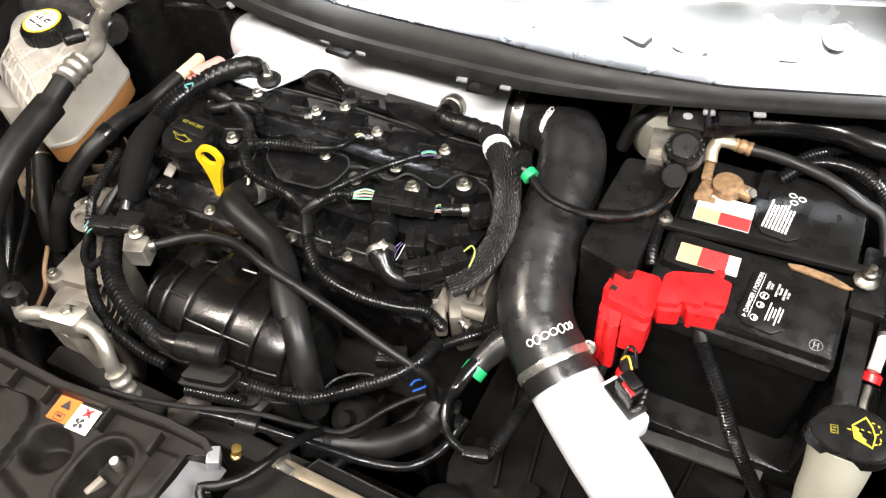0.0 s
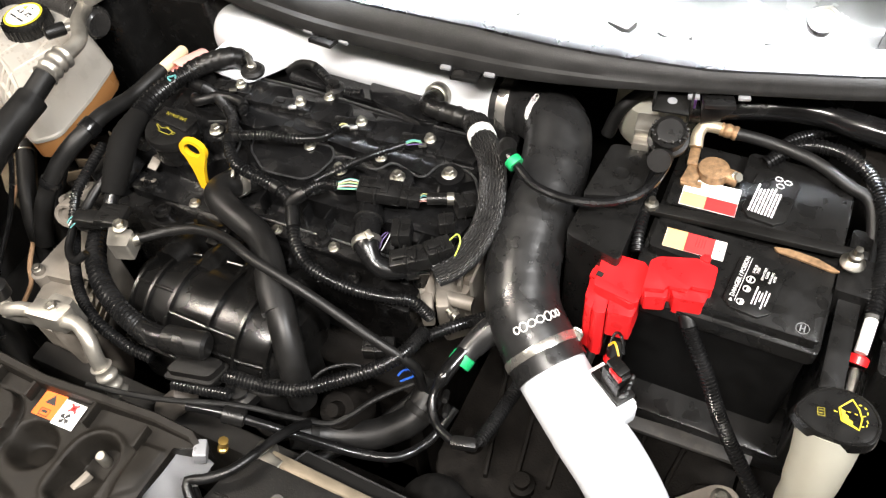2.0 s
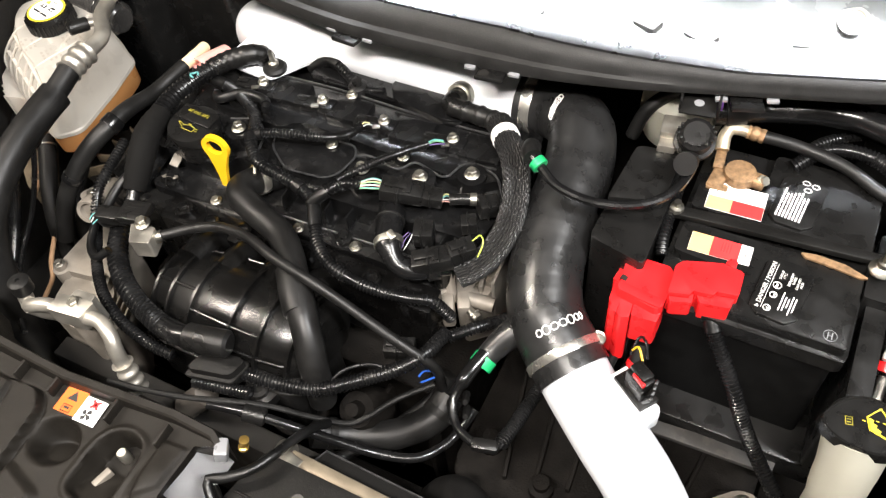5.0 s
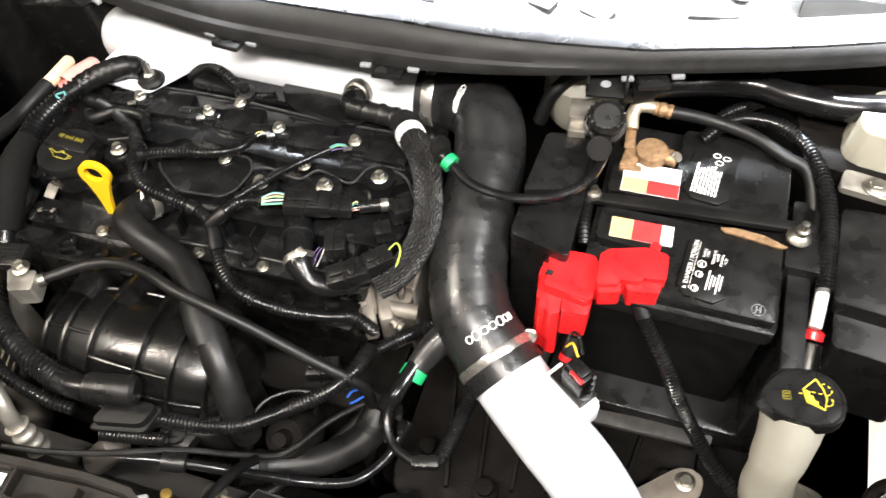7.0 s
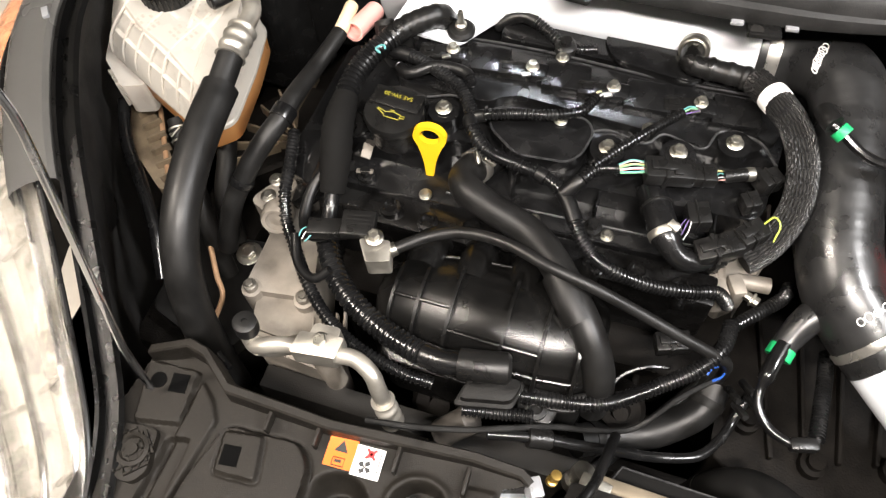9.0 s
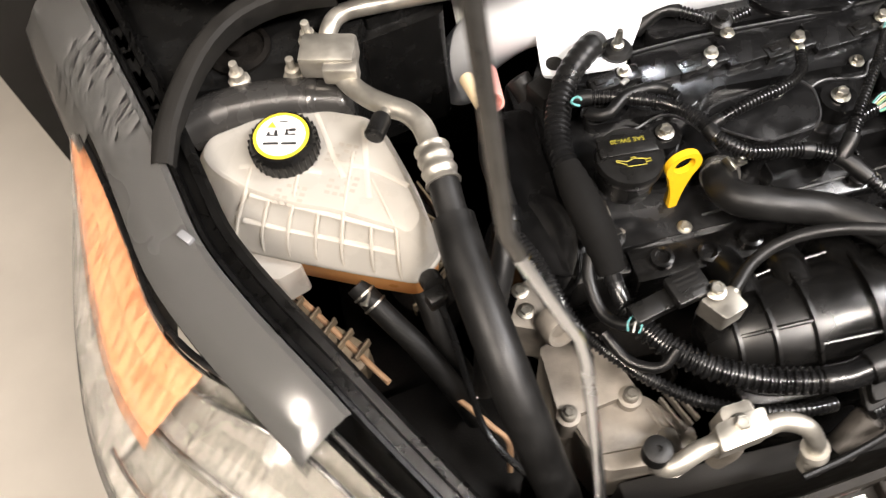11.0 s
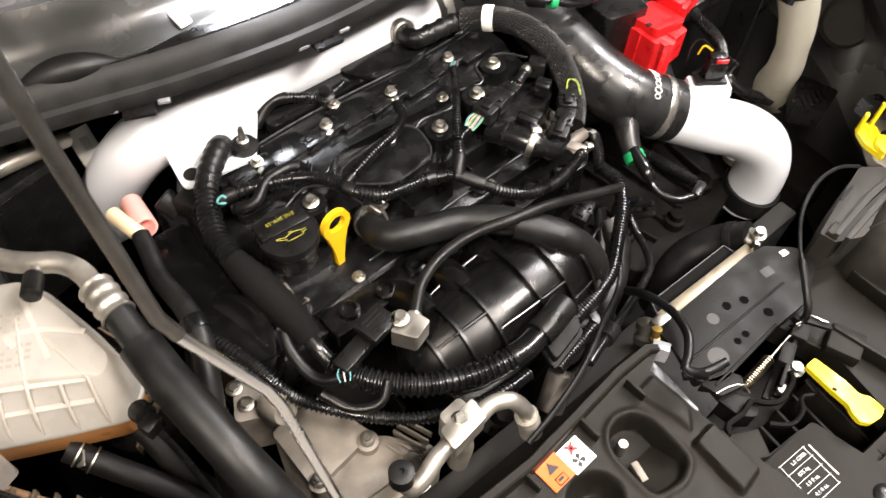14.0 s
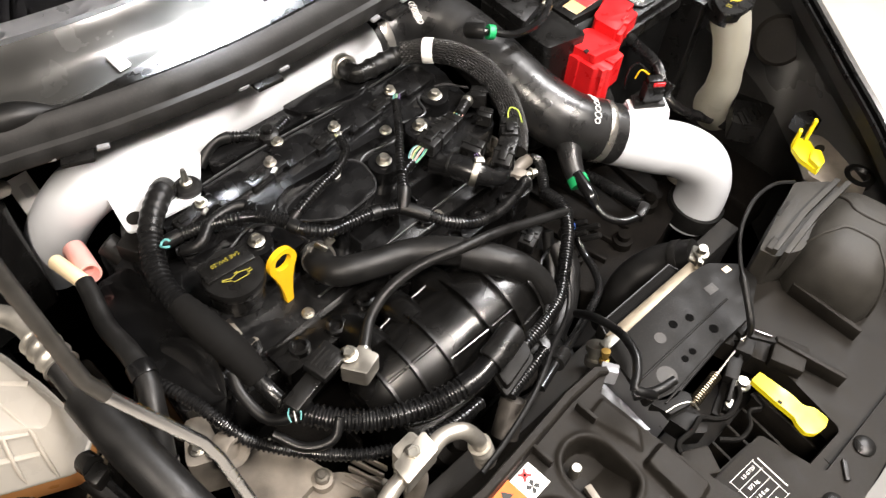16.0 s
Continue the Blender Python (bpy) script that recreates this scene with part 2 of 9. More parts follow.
def lathe(bm, profile, m=Matrix(), seg=24):
    """A turned shape from (radius, height) pairs."""
    rings = []
    for r, h in profile:
        if r < 1e-6:
            rings.append([bm.verts.new(m @ Vector((0, 0, h)))])
        else:
            rings.append([bm.verts.new(m @ Vector((r * math.cos(a), r * math.sin(a), h))) for a in (2 * math.pi * k / seg for k in range(seg))])
    for a, b in zip(rings, rings[1:]):
        for k in range(seg):
            q = [a[k % len(a)], a[(k + 1) % len(a)], b[(k + 1) % len(b)], b[k % len(b)]]
            q = [v for n, v in enumerate(q) if v not in q[:n]]
            if len(q) > 2:
                bm.faces.new(q)
    for ring, end in ((rings[0], 0), (rings[-1], 1)):
        if len(ring) > 2:
            bm.faces.new(ring)
    return bm


def prism(bm, outline, z0, z1, m=Matrix(), bevel=0.0, seg=2, shrink=0.0):
    """An outline in x, y, raised from z0 to z1; shrink narrows the top."""
    c = sum((Vector((x, y, 0)) for x, y in outline), Vector()) / len(outline)
    low = [bm.verts.new(m @ Vector((x, y, z0))) for x, y in outline]
    high = [bm.verts.new(m @ (c + (Vector((x, y, 0)) - c) * (1 - shrink) + Vector((0, 0, z1)))) for x, y in outline]
    n = len(outline)
    faces = [bm.faces.new(low[::-1]), bm.faces.new(high)]
    faces += [bm.faces.new((low[k], low[(k + 1) % n], high[(k + 1) % n], high[k])) for k in range(n)]
    if bevel:
        edges = list({e for f in faces for e in f.edges})
        bmesh.ops.bevel(bm, geom=edges, offset=bevel, segments=seg, affect="EDGES", profile=0.5, clamp_overlap=True)
    return bm


def block(bm, at, size, m=Matrix(), bevel=0.002, seg=2, shrink=0.0):
    """A bevelled block whose base centre stands at 'at'."""
    x, y, z = size
    return prism(bm, [(-x / 2, -y / 2), (x / 2, -y / 2), (x / 2, y / 2), (-x / 2, y / 2)], 0, z, Matrix.Translation(at) @ m, bevel, seg, shrink)


def turn(rx=0, ry=0, rz=0):
    return pose(0, 0, 0, rx, ry, rz)


def aim(at, to):
    """A frame at 'at' whose z axis points to 'to'."""
    d = Vector(to) - Vector(at)
    return Matrix.Translation(at) @ d.to_track_quat("Z", "Y").to_matrix().to_4x4()


def rounded(outline, r=0.006, seg=4):
    """Rounds an outline's corners."""
    out, n = [], len(outline)
    for k in range(n):
        p, a, b = (Vector(outline[j % n]).to_2d() for j in (k, k - 1, k + 1))
        u, v = a - p, b - p
        c = min(r, u.length * 0.45, v.length * 0.45)
        s, e = p + u.normalized() * c, p + v.normalized() * c
        for j in range(seg + 1):
            t = j / seg
            q = s * (1 - t) ** 2 + p * 2 * t * (1 - t) + e * t * t
            out.append((q.x, q.y))
    return out


def band(points, radius, at, wide, material, parent, name="clamp", label="", thick=0.0012, seg=28):
    """A clamp or tape ring round a tube, at a share of its length."""
    pts = spline(points, 0.004)
    k = min(max(round(at * (len(pts) - 1)), 1), len(pts) - 2)
    d = (pts[k + 1] - pts[k - 1]).normalized()
    m = aim(pts[k] - d * wide / 2, pts[k] + d)
    bm = bmesh.new()
    r = radius + thick
    lathe(bm, [(radius - 0.001, 0), (r, 0), (r + 0.0003, wide * 0.1), (r + 0.0003, wide * 0.9), (r, wide), (radius - 0.001, wide)], m, seg)
    return part(name, bm, material, parent, label)


def bolt(name, at, r=0.007, tall=0.006, flange=0.011, tilt=Matrix(), stem=0.0, label="zinc-plated hex flange bolt", material=None, group="engine cover bolts"):
    """A hexagon bolt with its washer flange."""
    bm = bmesh.new()
    m = Matrix.Translation(at) @ tilt
    if stem:
        lathe(bm, [(r * 0.6, -stem), (r * 0.6, 0)], m, 10)
    lathe(bm, [(flange, 0), (flange, 0.0012), (flange * 0.86, 0.0022), (r * 0.9, 0.0024)], m, 16)
    lathe(bm, [(r, 0.002), (r, tall * 0.9), (r * 0.86, tall), (r * 0.55, tall), (r * 0.5, tall * 0.9), (0, tall * 0.9)], m, 6)
    return single(name, bm, material or STEEL, at, label, "bolt", group)


def text_mesh(words, size, material, m, parent, name="lettering", label=""):
    """Flat letters in Blender's own font, lying in m's x, y plane."""
    cu = bpy.data.curves.new("text", "FONT")
    cu.body, cu.size, cu.align_x, cu.align_y, cu.extrude = words, size, "CENTER", "CENTER", 0.0001
    cu.resolution_u = 2
    tmp = bpy.data.objects.new("text", cu)
    me = bpy.data.meshes.new_from_object(tmp)
    bpy.data.objects.remove(tmp)
    bpy.data.curves.remove(cu)
    bm = bmesh.new()
    bm.from_mesh(me)
    bpy.data.meshes.remove(me)
    bm.transform(m)
    return part(name, bm, material, parent, label)


def bars(m, rows, material, parent, name="print", wide=0.001):
    """Unreadable print as plain bars: rows of (x, y, length, height), in m's plane."""
    bm = bmesh.new()
    for x, y, w, h in rows:
        block(bm, (0, 0, 0), (w, h, 0.0002), m @ Matrix.Translation((x, y, 0)), 0)
    return part(name, bm, material, parent)
# ---- the garage ----
def slab(name, x0, x1, y0, y1, z0, z1, material, label, category):
    bm = bmesh.new()
    block(bm, ((x0 + x1) / 2, (y0 + y1) / 2, z0), (x1 - x0, y1 - y0, z1 - z0), bevel=0)
    return single(name, bm, material, ((x0 + x1) / 2, (y0 + y1) / 2, z0), label, category, kind="structure")


slab("floor", -4, 4, -4, 6, -0.1, 0, CONCRETE, "pale sealed concrete garage floor", "floor")
slab("ceiling", -4, 4, -4, 6, 3.0, 3.1, WALLPAINT, "plain grey garage ceiling", "ceiling")
slab("wall_north", -4, 4, 6, 6.1, 0, 3, WALLPAINT, "plain grey garage wall", "wall")
slab("wall_south", -4, 4, -4.1, -4, 0, 3, WALLPAINT, "plain grey garage wall", "wall")
slab("wall_east", 4, 4.1, -4, 6, 0, 3, WALLPAINT, "plain grey garage wall", "wall")
slab("wall_west", -4.1, -4, -4, 6, 0, 3, WALLPAINT, "plain grey garage wall", "wall")

# ---- the car's body round the engine bay ----
car = thing("car_body", (0, 0.3, 0.1), "dark grey car front end with the bonnet propped open", "car")


def sheet(rows, thick=0.0):
    """A surface through rows of points."""
    bm = bmesh.new()
    grid = [[bm.verts.new(p) for p in row] for row in rows]
    for a, b in zip(grid, grid[1:]):
        for k in range(len(a) - 1):
            bm.faces.new((a[k], a[k + 1], b[k + 1], b[k]))
    if thick:
        bmesh.ops.solidify(bm, geom=list(bm.faces), thickness=thick)
    return bm


def along(line, *offsets, step=0.02):
    """Rows of points that follow a line at given offsets (dy, dz)."""
    pts = spline(line, step)
    rows = []
    for dy, dz in offsets:
        row = []
        for p in pts:
            f = 1 - 0.9 * min(max((p.x - 0.14) / 0.26, 0), 1)  # the seal thins out towards the battery side
            k = 0.35 + 0.65 * f
            row.append(p + Vector((0, dy * (f + (1 - f) * min(max(dy, 0) / 0.085, 1)), dz * (k + (1 - k) * min(max(dy, 0) / 0.13, 1)))))
        rows.append(row)
    return rows


# front lip of the weather seal, swept back at both ends
LIP = [(-0.80, 0.27, 0.94), (-0.66, 0.175, 0.94), (-0.52, 0.130, 0.94), (-0.41, 0.110, 0.94), (-0.33, 0.091, 0.94), (-0.22, 0.064, 0.94), (-0.08, 0.045, 0.94),
       (0.06, 0.045, 0.94), (0.17, 0.051, 0.94), (0.27, 0.068, 0.94), (0.36, 0.091, 0.94), (0.47, 0.122, 0.94), (0.57, 0.152, 0.94), (0.70, 0.20, 0.94), (0.80, 0.25, 0.94)]
part("firewall", sheet(along(LIP, (0.245, -0.02), (0.245, -0.75)), 0.004), LINER, car)
part("undertray", sheet([[(-0.8, -0.75, 0.33), (0.85, -0.75, 0.33)], [(-0.8, 0.5, 0.33), (0.85, 0.5, 0.33)]], 0.004), LINER, car)

# inner wings: gutter line along the open edge, falling towards the headlamps
WING_L = [(-0.74, 0.26, 0.892), (-0.695, 0.12, 0.892), (-0.666, 0.03, 0.892), (-0.643, -0.057, 0.892), (-0.626, -0.115, 0.890), (-0.590, -0.185, 0.888), (-0.545, -0.258, 0.882), (-0.496, -0.335, 0.856), (-0.430, -0.435, 0.822), (-0.392, -0.50, 0.802), (-0.372, -0.57, 0.785), (-0.350, -0.66, 0.765)]
WING_R = [(0.86, 0.30, 0.880), (0.835, 0.16, 0.880), (0.79, -0.02, 0.878), (0.735, -0.17, 0.872), (0.672, -0.26, 0.864), (0.590, -0.372, 0.855), (0.527, -0.463, 0.845), (0.46, -0.56, 0.820), (0.42, -0.66, 0.790)]


def wing(line, rows, sign=1, share=(0, 1)):
    """Rows along a wing line: each at (outward offset, rise), or at a fixed height when given as (offset, None, height)."""
    pts = spline(line, 0.02)
    pts = pts[int(share[0] * (len(pts) - 1)) : int(share[1] * (len(pts) - 1)) + 1]
    out = []
    for row in rows:
        line_out = []
        for p, d, s, u in frames_along(pts):
            o = Vector((d.y, -d.x, 0)).normalized() * sign
            line_out.append(Vector((p.x, p.y, p.z + row[1] if row[1] is not None else row[2])) + o * row[0])
        out.append(line_out)
    return out


EDGE = [(0.0, -0.003), (0.004, 0.002), (0.011, 0.001), (0.012, -0.010), (0.022, -0.010), (0.024, 0.001), (0.028, 0.002), (0.029, -0.02)]
part("inner_wing", sheet(wing(WING_L, [(0.05, None, 0.34), (0.045, None, 0.62), (0.022, None, 0.70), (0.0, -0.05), (-0.020, -0.003)]), 0.003), WINGSKIN, car)
part("gutter", sheet(wing(WING_L, [(a - 0.020, b) for a, b in EDGE]), 0.002), PLASTIC, car)
part("fender", sheet(wing(WING_L, [(0.009, -0.03), (0.010, 0.004), (0.016, 0.008), (0.040, 0.006), (0.060, -0.002), (0.068, -0.010), (0.070, -0.040)], share=(0, 0.595)), 0.002), PAINT, car, "dark grey painted wing edge")
part("fender_side", sheet(wing(WING_L, [(0.066, -0.008), (0.086, -0.030), (0.100, -0.08), (0.110, None, 0.70), (0.112, None, 0.30)], share=(0, 0.21)), 0.002), PAINT, car, "dark grey painted wing side")
part("inner_wing", sheet(wing(WING_R, [(0.11, None, 0.34), (0.085, None, 0.62), (0.062, None, 0.74), (0.030, -0.06), (0.024, -0.045), (0.010, -0.035), (0.0, -0.003)], -1), 0.003), WINGSKIN, car)
part("gutter", sheet(wing(WING_R, [(a * 0.6, b) for a, b in EDGE], -1), 0.002), PLASTIC, car)
part("fender", sheet(wing(WING_R, [(0.018, -0.03), (0.019, 0.002), (0.026, 0.003), (0.034, -0.012), (0.040, -0.05), (0.125, None, 0.40)], -1), 0.002), PAINT, car, "dark grey painted wing edge")
for line, sign in ((WING_L, 1),):
    for a, b, low in ((0.30, 0.36, 0.74), (0.44, 0.48, 0.72), (0.58, 0.63, 0.70)):
        part("pressed_rib", sheet(wing(line, [(0.020, None, low), (0.004, -0.055), (-0.004, -0.02)], sign, (a, b)), 0.004), WINGSKIN, car)
for pts in ([(-0.62, 0.30, 0.34), (-0.62, 0.30, 0.93)], [(0.62, 0.30, 0.34), (0.66, 0.33, 0.93)]):
    x = pts[0][0]
    bm = bmesh.new()
    block(bm, (x * 1.2, 0.31, 0.34), (0.36, 0.01, 0.58), bevel=0)
    part("firewall_end", bm, LINER, car)

# weather seal, cowl panel, silver strip and the dark glass edge behind it
seal = thing("weather_seal", (0, 0.06, 0.94), "black rubber bonnet seal along the cowl, with clip tabs", "seal")
part("seal_strip", sheet(along(LIP, (0.018, -0.015), (0.001, -0.006), (0.0, 0.002), (0.004, 0.010), (0.010, 0.013), (0.014, 0.022), (0.022, 0.032), (0.028, 0.035), (0.031, 0.030), step=0.012)), SEALRUBBER, seal)
CORNER = [(-0.47, 0.118, 0.935), (-0.52, 0.122, 0.935), (-0.568, 0.110, 0.932), (-0.606, 0.074, 0.928), (-0.640, 0.015, 0.915), (-0.655, -0.03, 0.900)]
part("corner_strip", sheet(wing(CORNER, [(0.008, -0.030), (0.001, -0.012), (0.0, 0.0), (0.004, 0.004), (0.014, 0.005), (0.020, 0.002), (0.030, -0.012), (0.036, -0.04)])), LINER, seal, "curved black end of the seal along the wing")
cowl = thing("cowl", (0, 0.15, 0.90), "bare grey metal scuttle trough under the windscreen", "cowl")


def shelf_row(dy, dz):
    """A row along the seal's flat shelf, which narrows towards the reservoir side."""
    row = along(LIP, (dy, dz))[0]
    for p, q in zip(row, along(LIP, (0.030, 0.034))[0]):
        f = min(max((p.x + 0.26) / 0.14, 0.06), 1)
        p.y, p.z = q.y + (p.y - q.y) * f, q.z + (p.z - q.z) * f
    return row


shelf = [shelf_row(0.029, 0.026), shelf_row(0.033, 0.034), shelf_row(0.046, 0.036), shelf_row(0.048, 0.033), shelf_row(0.063, 0.0345), shelf_row(0.066, 0.0355), shelf_row(0.068, 0.030)]
part("shelf", sheet(shelf), PLASTIC, seal, "flat black plastic shelf behind the seal")
TROUGH = ((0.066, 0.010), (0.070, 0.000), (0.082, -0.026), (0.100, -0.044), (0.125, -0.054), (0.150, -0.057), (0.170, -0.055), (0.184, -0.047), (0.196, -0.034), (0.206, -0.020), (0.214, -0.010), (0.218, -0.006))
part("panel", sheet([shelf_row(0.067, 0.031)] + along(LIP, *TROUGH)), COWLMETAL, cowl)
part("edge_strip", sheet(along(LIP, (0.217, -0.008), (0.218, 0.000), (0.228, 0.004), (0.240, 0.006), (0.242, -0.004)), 0.002), STRIPE, cowl)


def on_trough(x, y):
    """The height of the scuttle trough at a place."""
    dy = y - min(spline(LIP, 0.004), key=lambda p: abs(p.x - x)).y
    for (a, za), (b, zb) in zip(TROUGH, TROUGH[1:]):
        if dy <= b:
            return 0.94 + za + (zb - za) * min(max((dy - a) / (b - a), 0), 1)
    return 0.934


# thin black blocks standing in for shade in the trough's openings
for x, y, w, h, a in ((0.119, 0.222, 0.018, 0.012, 20), (0.261, 0.247, 0.036, 0.02, -12), (0.329, 0.252, 0.042, 0.02, -18), (0.063, 0.211, 0.008, 0.02, 10), (0.465, 0.276, 0.06, 0.005, 10)):
    bm = bmesh.new()
    pts = rounded([(-w * 0.5, -h * 0.5), (w * 0.4, -h * 0.6), (w * 0.55, h * 0.3), (-w * 0.35, h * 0.5)], 0.003)
    prism(bm, pts, -0.008, 0.003, Matrix.Translation((x, y, on_trough(x, y) + 0.005)) @ turn(18, 0, a))
    part("recess_shade", bm, LINER, cowl)
bm = bmesh.new()
lathe(bm, [(0.0185, 0), (0.0185, 0.004), (0.014, 0.005), (0.013, 0.002), (0.009, 0.002), (0.009, 0.008), (0, 0.009)], Matrix.Translation((0.494, 0.318, on_trough(0.494, 0.318) + 0.006)) @ turn(24, 0, 0), 24)
part("ringed_bolt", bm, STEEL, cowl, "zinc bolt in a pressed ring")
bm = bmesh.new()
block(bm, (-0.152, 0.226, on_trough(-0.152, 0.226) + 0.004), (0.017, 0.026, 0.006), turn(14, 0, 8), 0.002)
part("white_clip", bm, PAPER, cowl, "white plastic clip")
bm = bmesh.new()
sweep(bm, [(-0.375, 0.140, 0.960), (-0.345, 0.135, 0.968), (-0.318, 0.127, 0.972), (-0.290, 0.119, 0.969), (-0.262, 0.114, 0.958)], lambda s, i: 0.013 * math.sin(math.pi * min(max(s, 0.1), 0.9)) + 0.004, 16)
part("end_pad", bm, RUBBER, seal, "black rubber hump at the end of the shelf")
screen = thing("windscreen_base", (0, 0.30, 0.94), "black glass at the foot of the windscreen", "windscreen")
part("glass", sheet(along(LIP, (0.240, -0.004), (0.30, 0.04), (0.42, 0.14), (0.64, 0.32), step=0.04), 0.004), GLASSBLACK, screen)

# raised bonnet
bonnet = thing("bonnet", (0, 0.40, 1.06), "dark grey bonnet raised above the engine bay", "bonnet")
part("panel", sheet([[(-0.72, 0.42, 1.10), (0, 0.36, 1.09), (0.72, 0.42, 1.10)], [(-0.68, 0.22, 1.60), (0, 0.16, 1.62), (0.68, 0.22, 1.60)], [(-0.60, 0.0, 2.02), (0, -0.08, 2.06), (0.60, 0.0, 2.02)]], 0.02), PAINT, bonnet)
# unseen liner, added so the cowl has something dark to reflect
part("liner", sheet([[(-0.70, 0.395, 1.10), (0, 0.335, 1.09), (0.70, 0.395, 1.10)], [(-0.66, 0.195, 1.60), (0, 0.135, 1.62), (0.66, 0.195, 1.60)], [(-0.58, -0.025, 2.01), (0, -0.105, 2.05), (0.58, -0.025, 2.01)]], 0.006), TAPE, bonnet, "added black liner, unseen, that keeps cowl reflections dark")
# ---- the engine ----
engine = thing("engine", (0, -0.05, 0.5), "black four-cylinder petrol engine with a plastic cam cover", "engine")
bm = bmesh.new()
prism(bm, [(-0.30, -0.19), (0.140, -0.19), (0.140, 0.09), (-0.30, 0.09)], 0.40, 0.775, bevel=0.01)
part("cylinder_head", bm, PLASTIC, engine)
bm = bmesh.new()
prism(bm, rounded([(-0.285, -0.125), (-0.172, -0.128), (-0.162, -0.098), (-0.094, -0.098), (-0.084, -0.122), (0.185, -0.112), (0.195, 0.0), (0.19, 0.085), (-0.25, 0.095), (-0.285, 0.03)], 0.02), 0.775, 0.822, bevel=0.006, seg=3)
prism(bm, rounded([(-0.275, -0.168), (0.138, -0.160), (0.150, -0.10), (-0.275, -0.10)], 0.01), 0.765, 0.789, bevel=0.003)
cover = part("cam_cover", bm, GLOSS, engine)
# deck along the coils, and the raised ribbed tray
bm = bmesh.new()
prism(bm, rounded([(-0.245, -0.045), (-0.13, -0.05), (-0.11, -0.03), (0.15, -0.045), (0.185, -0.02), (0.185, 0.045), (-0.235, 0.035)], 0.012), 0.815, 0.838, bevel=0.004)
part("coil_deck", bm, GLOSS, cover)
bm = bmesh.new()
tray = [(-0.125, -0.060), (-0.105, -0.052), (-0.018, -0.044), (-0.006, -0.060), (-0.012, -0.092), (-0.024, -0.107), (-0.080, -0.112), (-0.118, -0.085)]
prism(bm, rounded(tray, 0.012), 0.815, 0.841, bevel=0.003)
part("raised_tray", bm, GLOSS, cover)
# rim line in a lighter grey, drawing the tray's edge highlight
bm = bmesh.new()
sweep(bm, [(x, y, 0.841) for x, y in rounded(tray, 0.012)] + [(tray[0][0], tray[0][1], 0.841)], 0.0014, 6, raw=True)
part("tray_rim", bm, EDGELIGHT, cover)
bm = bmesh.new()
prism(bm, rounded([(-0.15, 0.045), (0.17, 0.042), (0.15, 0.105), (-0.13, 0.11)], 0.02), 0.80, 0.842, bevel=0.004)
part("rear_shield", bm, GLOSS, cover)
bm = bmesh.new()
prism(bm, rounded([(-0.01, 0.040), (0.085, 0.030), (0.11, 0.06), (0.05, 0.085), (-0.03, 0.08)], 0.02), 0.838, 0.849, bevel=0.003)
part("shield_boss", bm, GLOSS, cover)
# bolt bosses, and moulded ridge lines coloured lighter as highlights
for x, y, r in ((0.013, -0.079, 0.019), (0.086, -0.064, 0.019), (0.141, -0.034, 0.018), (-0.174, -0.077, 0.018)):
    bm = bmesh.new()
    lathe(bm, [(r + 0.004, 0.80), (r, 0.842), (r * 0.6, 0.843), (0, 0.843)], Matrix.Translation((x, y, 0)), 20)
    part("bolt_boss", bm, GLOSS, cover)
for line in ([(-0.20, -0.062), (-0.165, -0.052), (-0.140, -0.072), (-0.128, -0.112)], [(-0.012, -0.060), (0.010, -0.052), (0.050, -0.058), (0.068, -0.040), (0.110, -0.048), (0.125, -0.020), (0.165, -0.022), (0.188, -0.05)], [(-0.235, 0.032), (-0.10, 0.040), (0.05, 0.036), (0.175, 0.040)], [(-0.15, -0.150), (-0.05, -0.146), (0.05, -0.142), (0.17, -0.138)]):
    bm = bmesh.new()
    zz = 0.839 if line[0][1] > -0.1 else 0.790
    sweep(bm, [(x, y, zz) for x, y in line], 0.0016, 8)
    part("ridge", bm, EDGELIGHT, cover)
for x, y, zz in ((-0.174, -0.077, 0.845), (0.013, -0.079, 0.845), (0.086, -0.064, 0.845), (0.141, -0.034, 0.842)):
    bolt("cover_bolt", (x, y, zz), 0.0064, 0.009, 0.0098)
for x, y, zz in ((0.036, -0.153, 0.789), (-0.046, -0.156, 0.789), (-0.172, -0.159, 0.789), (-0.045, -0.055, 0.842), (0.05, -0.04, 0.842), (-0.065, 0.03, 0.845)):
    bolt("cover_bolt", (x, y, zz), 0.0052, 0.0065, 0.0078)


def coil(x, y):
    """An ignition coil with its bolt lug and plug socket."""
    root = thing("ignition_coil", (x, y, 0.84), "black ignition coil bolted on the cam cover", "ignition coil", "ignition coils")
    bm = bmesh.new()
    block(bm, (x + 0.040, y + 0.002, 0.834), (0.052, 0.040, 0.0125), turn(0, 0, 4), 0.0012)
    block(bm, (x + 0.005, y - 0.002, 0.836), (0.026, 0.022, 0.013), turn(0, 0, 4), 0.003)
    part("body", bm, GLOSS, root)
    bm = bmesh.new()
    block(bm, (x - 0.022, y - 0.006, 0.836), (0.034, 0.020, 0.012), turn(0, 0, 8), 0.002)
    block(bm, (x - 0.028, y - 0.006, 0.847), (0.012, 0.008, 0.003), turn(0, 0, 8), 0.001)
    part("socket", bm, PLASTIC, root)
    bm = bmesh.new()
    block(bm, (x - 0.004, y - 0.014, 0.849), (0.010, 0.006, 0.003), turn(0, 0, 30), 0.0008)
    part("tab", bm, STEEL, root, "pale grey lock tab")
    bolt("coil_bolt", (x, y, 0.849), 0.0054, 0.008, 0.0078, group="coil bolts")


for x, y in ((-0.19, 0.006), (-0.094, 0.005), (0.001, 0.001), (0.097, 0.005)):
    coil(x, y)

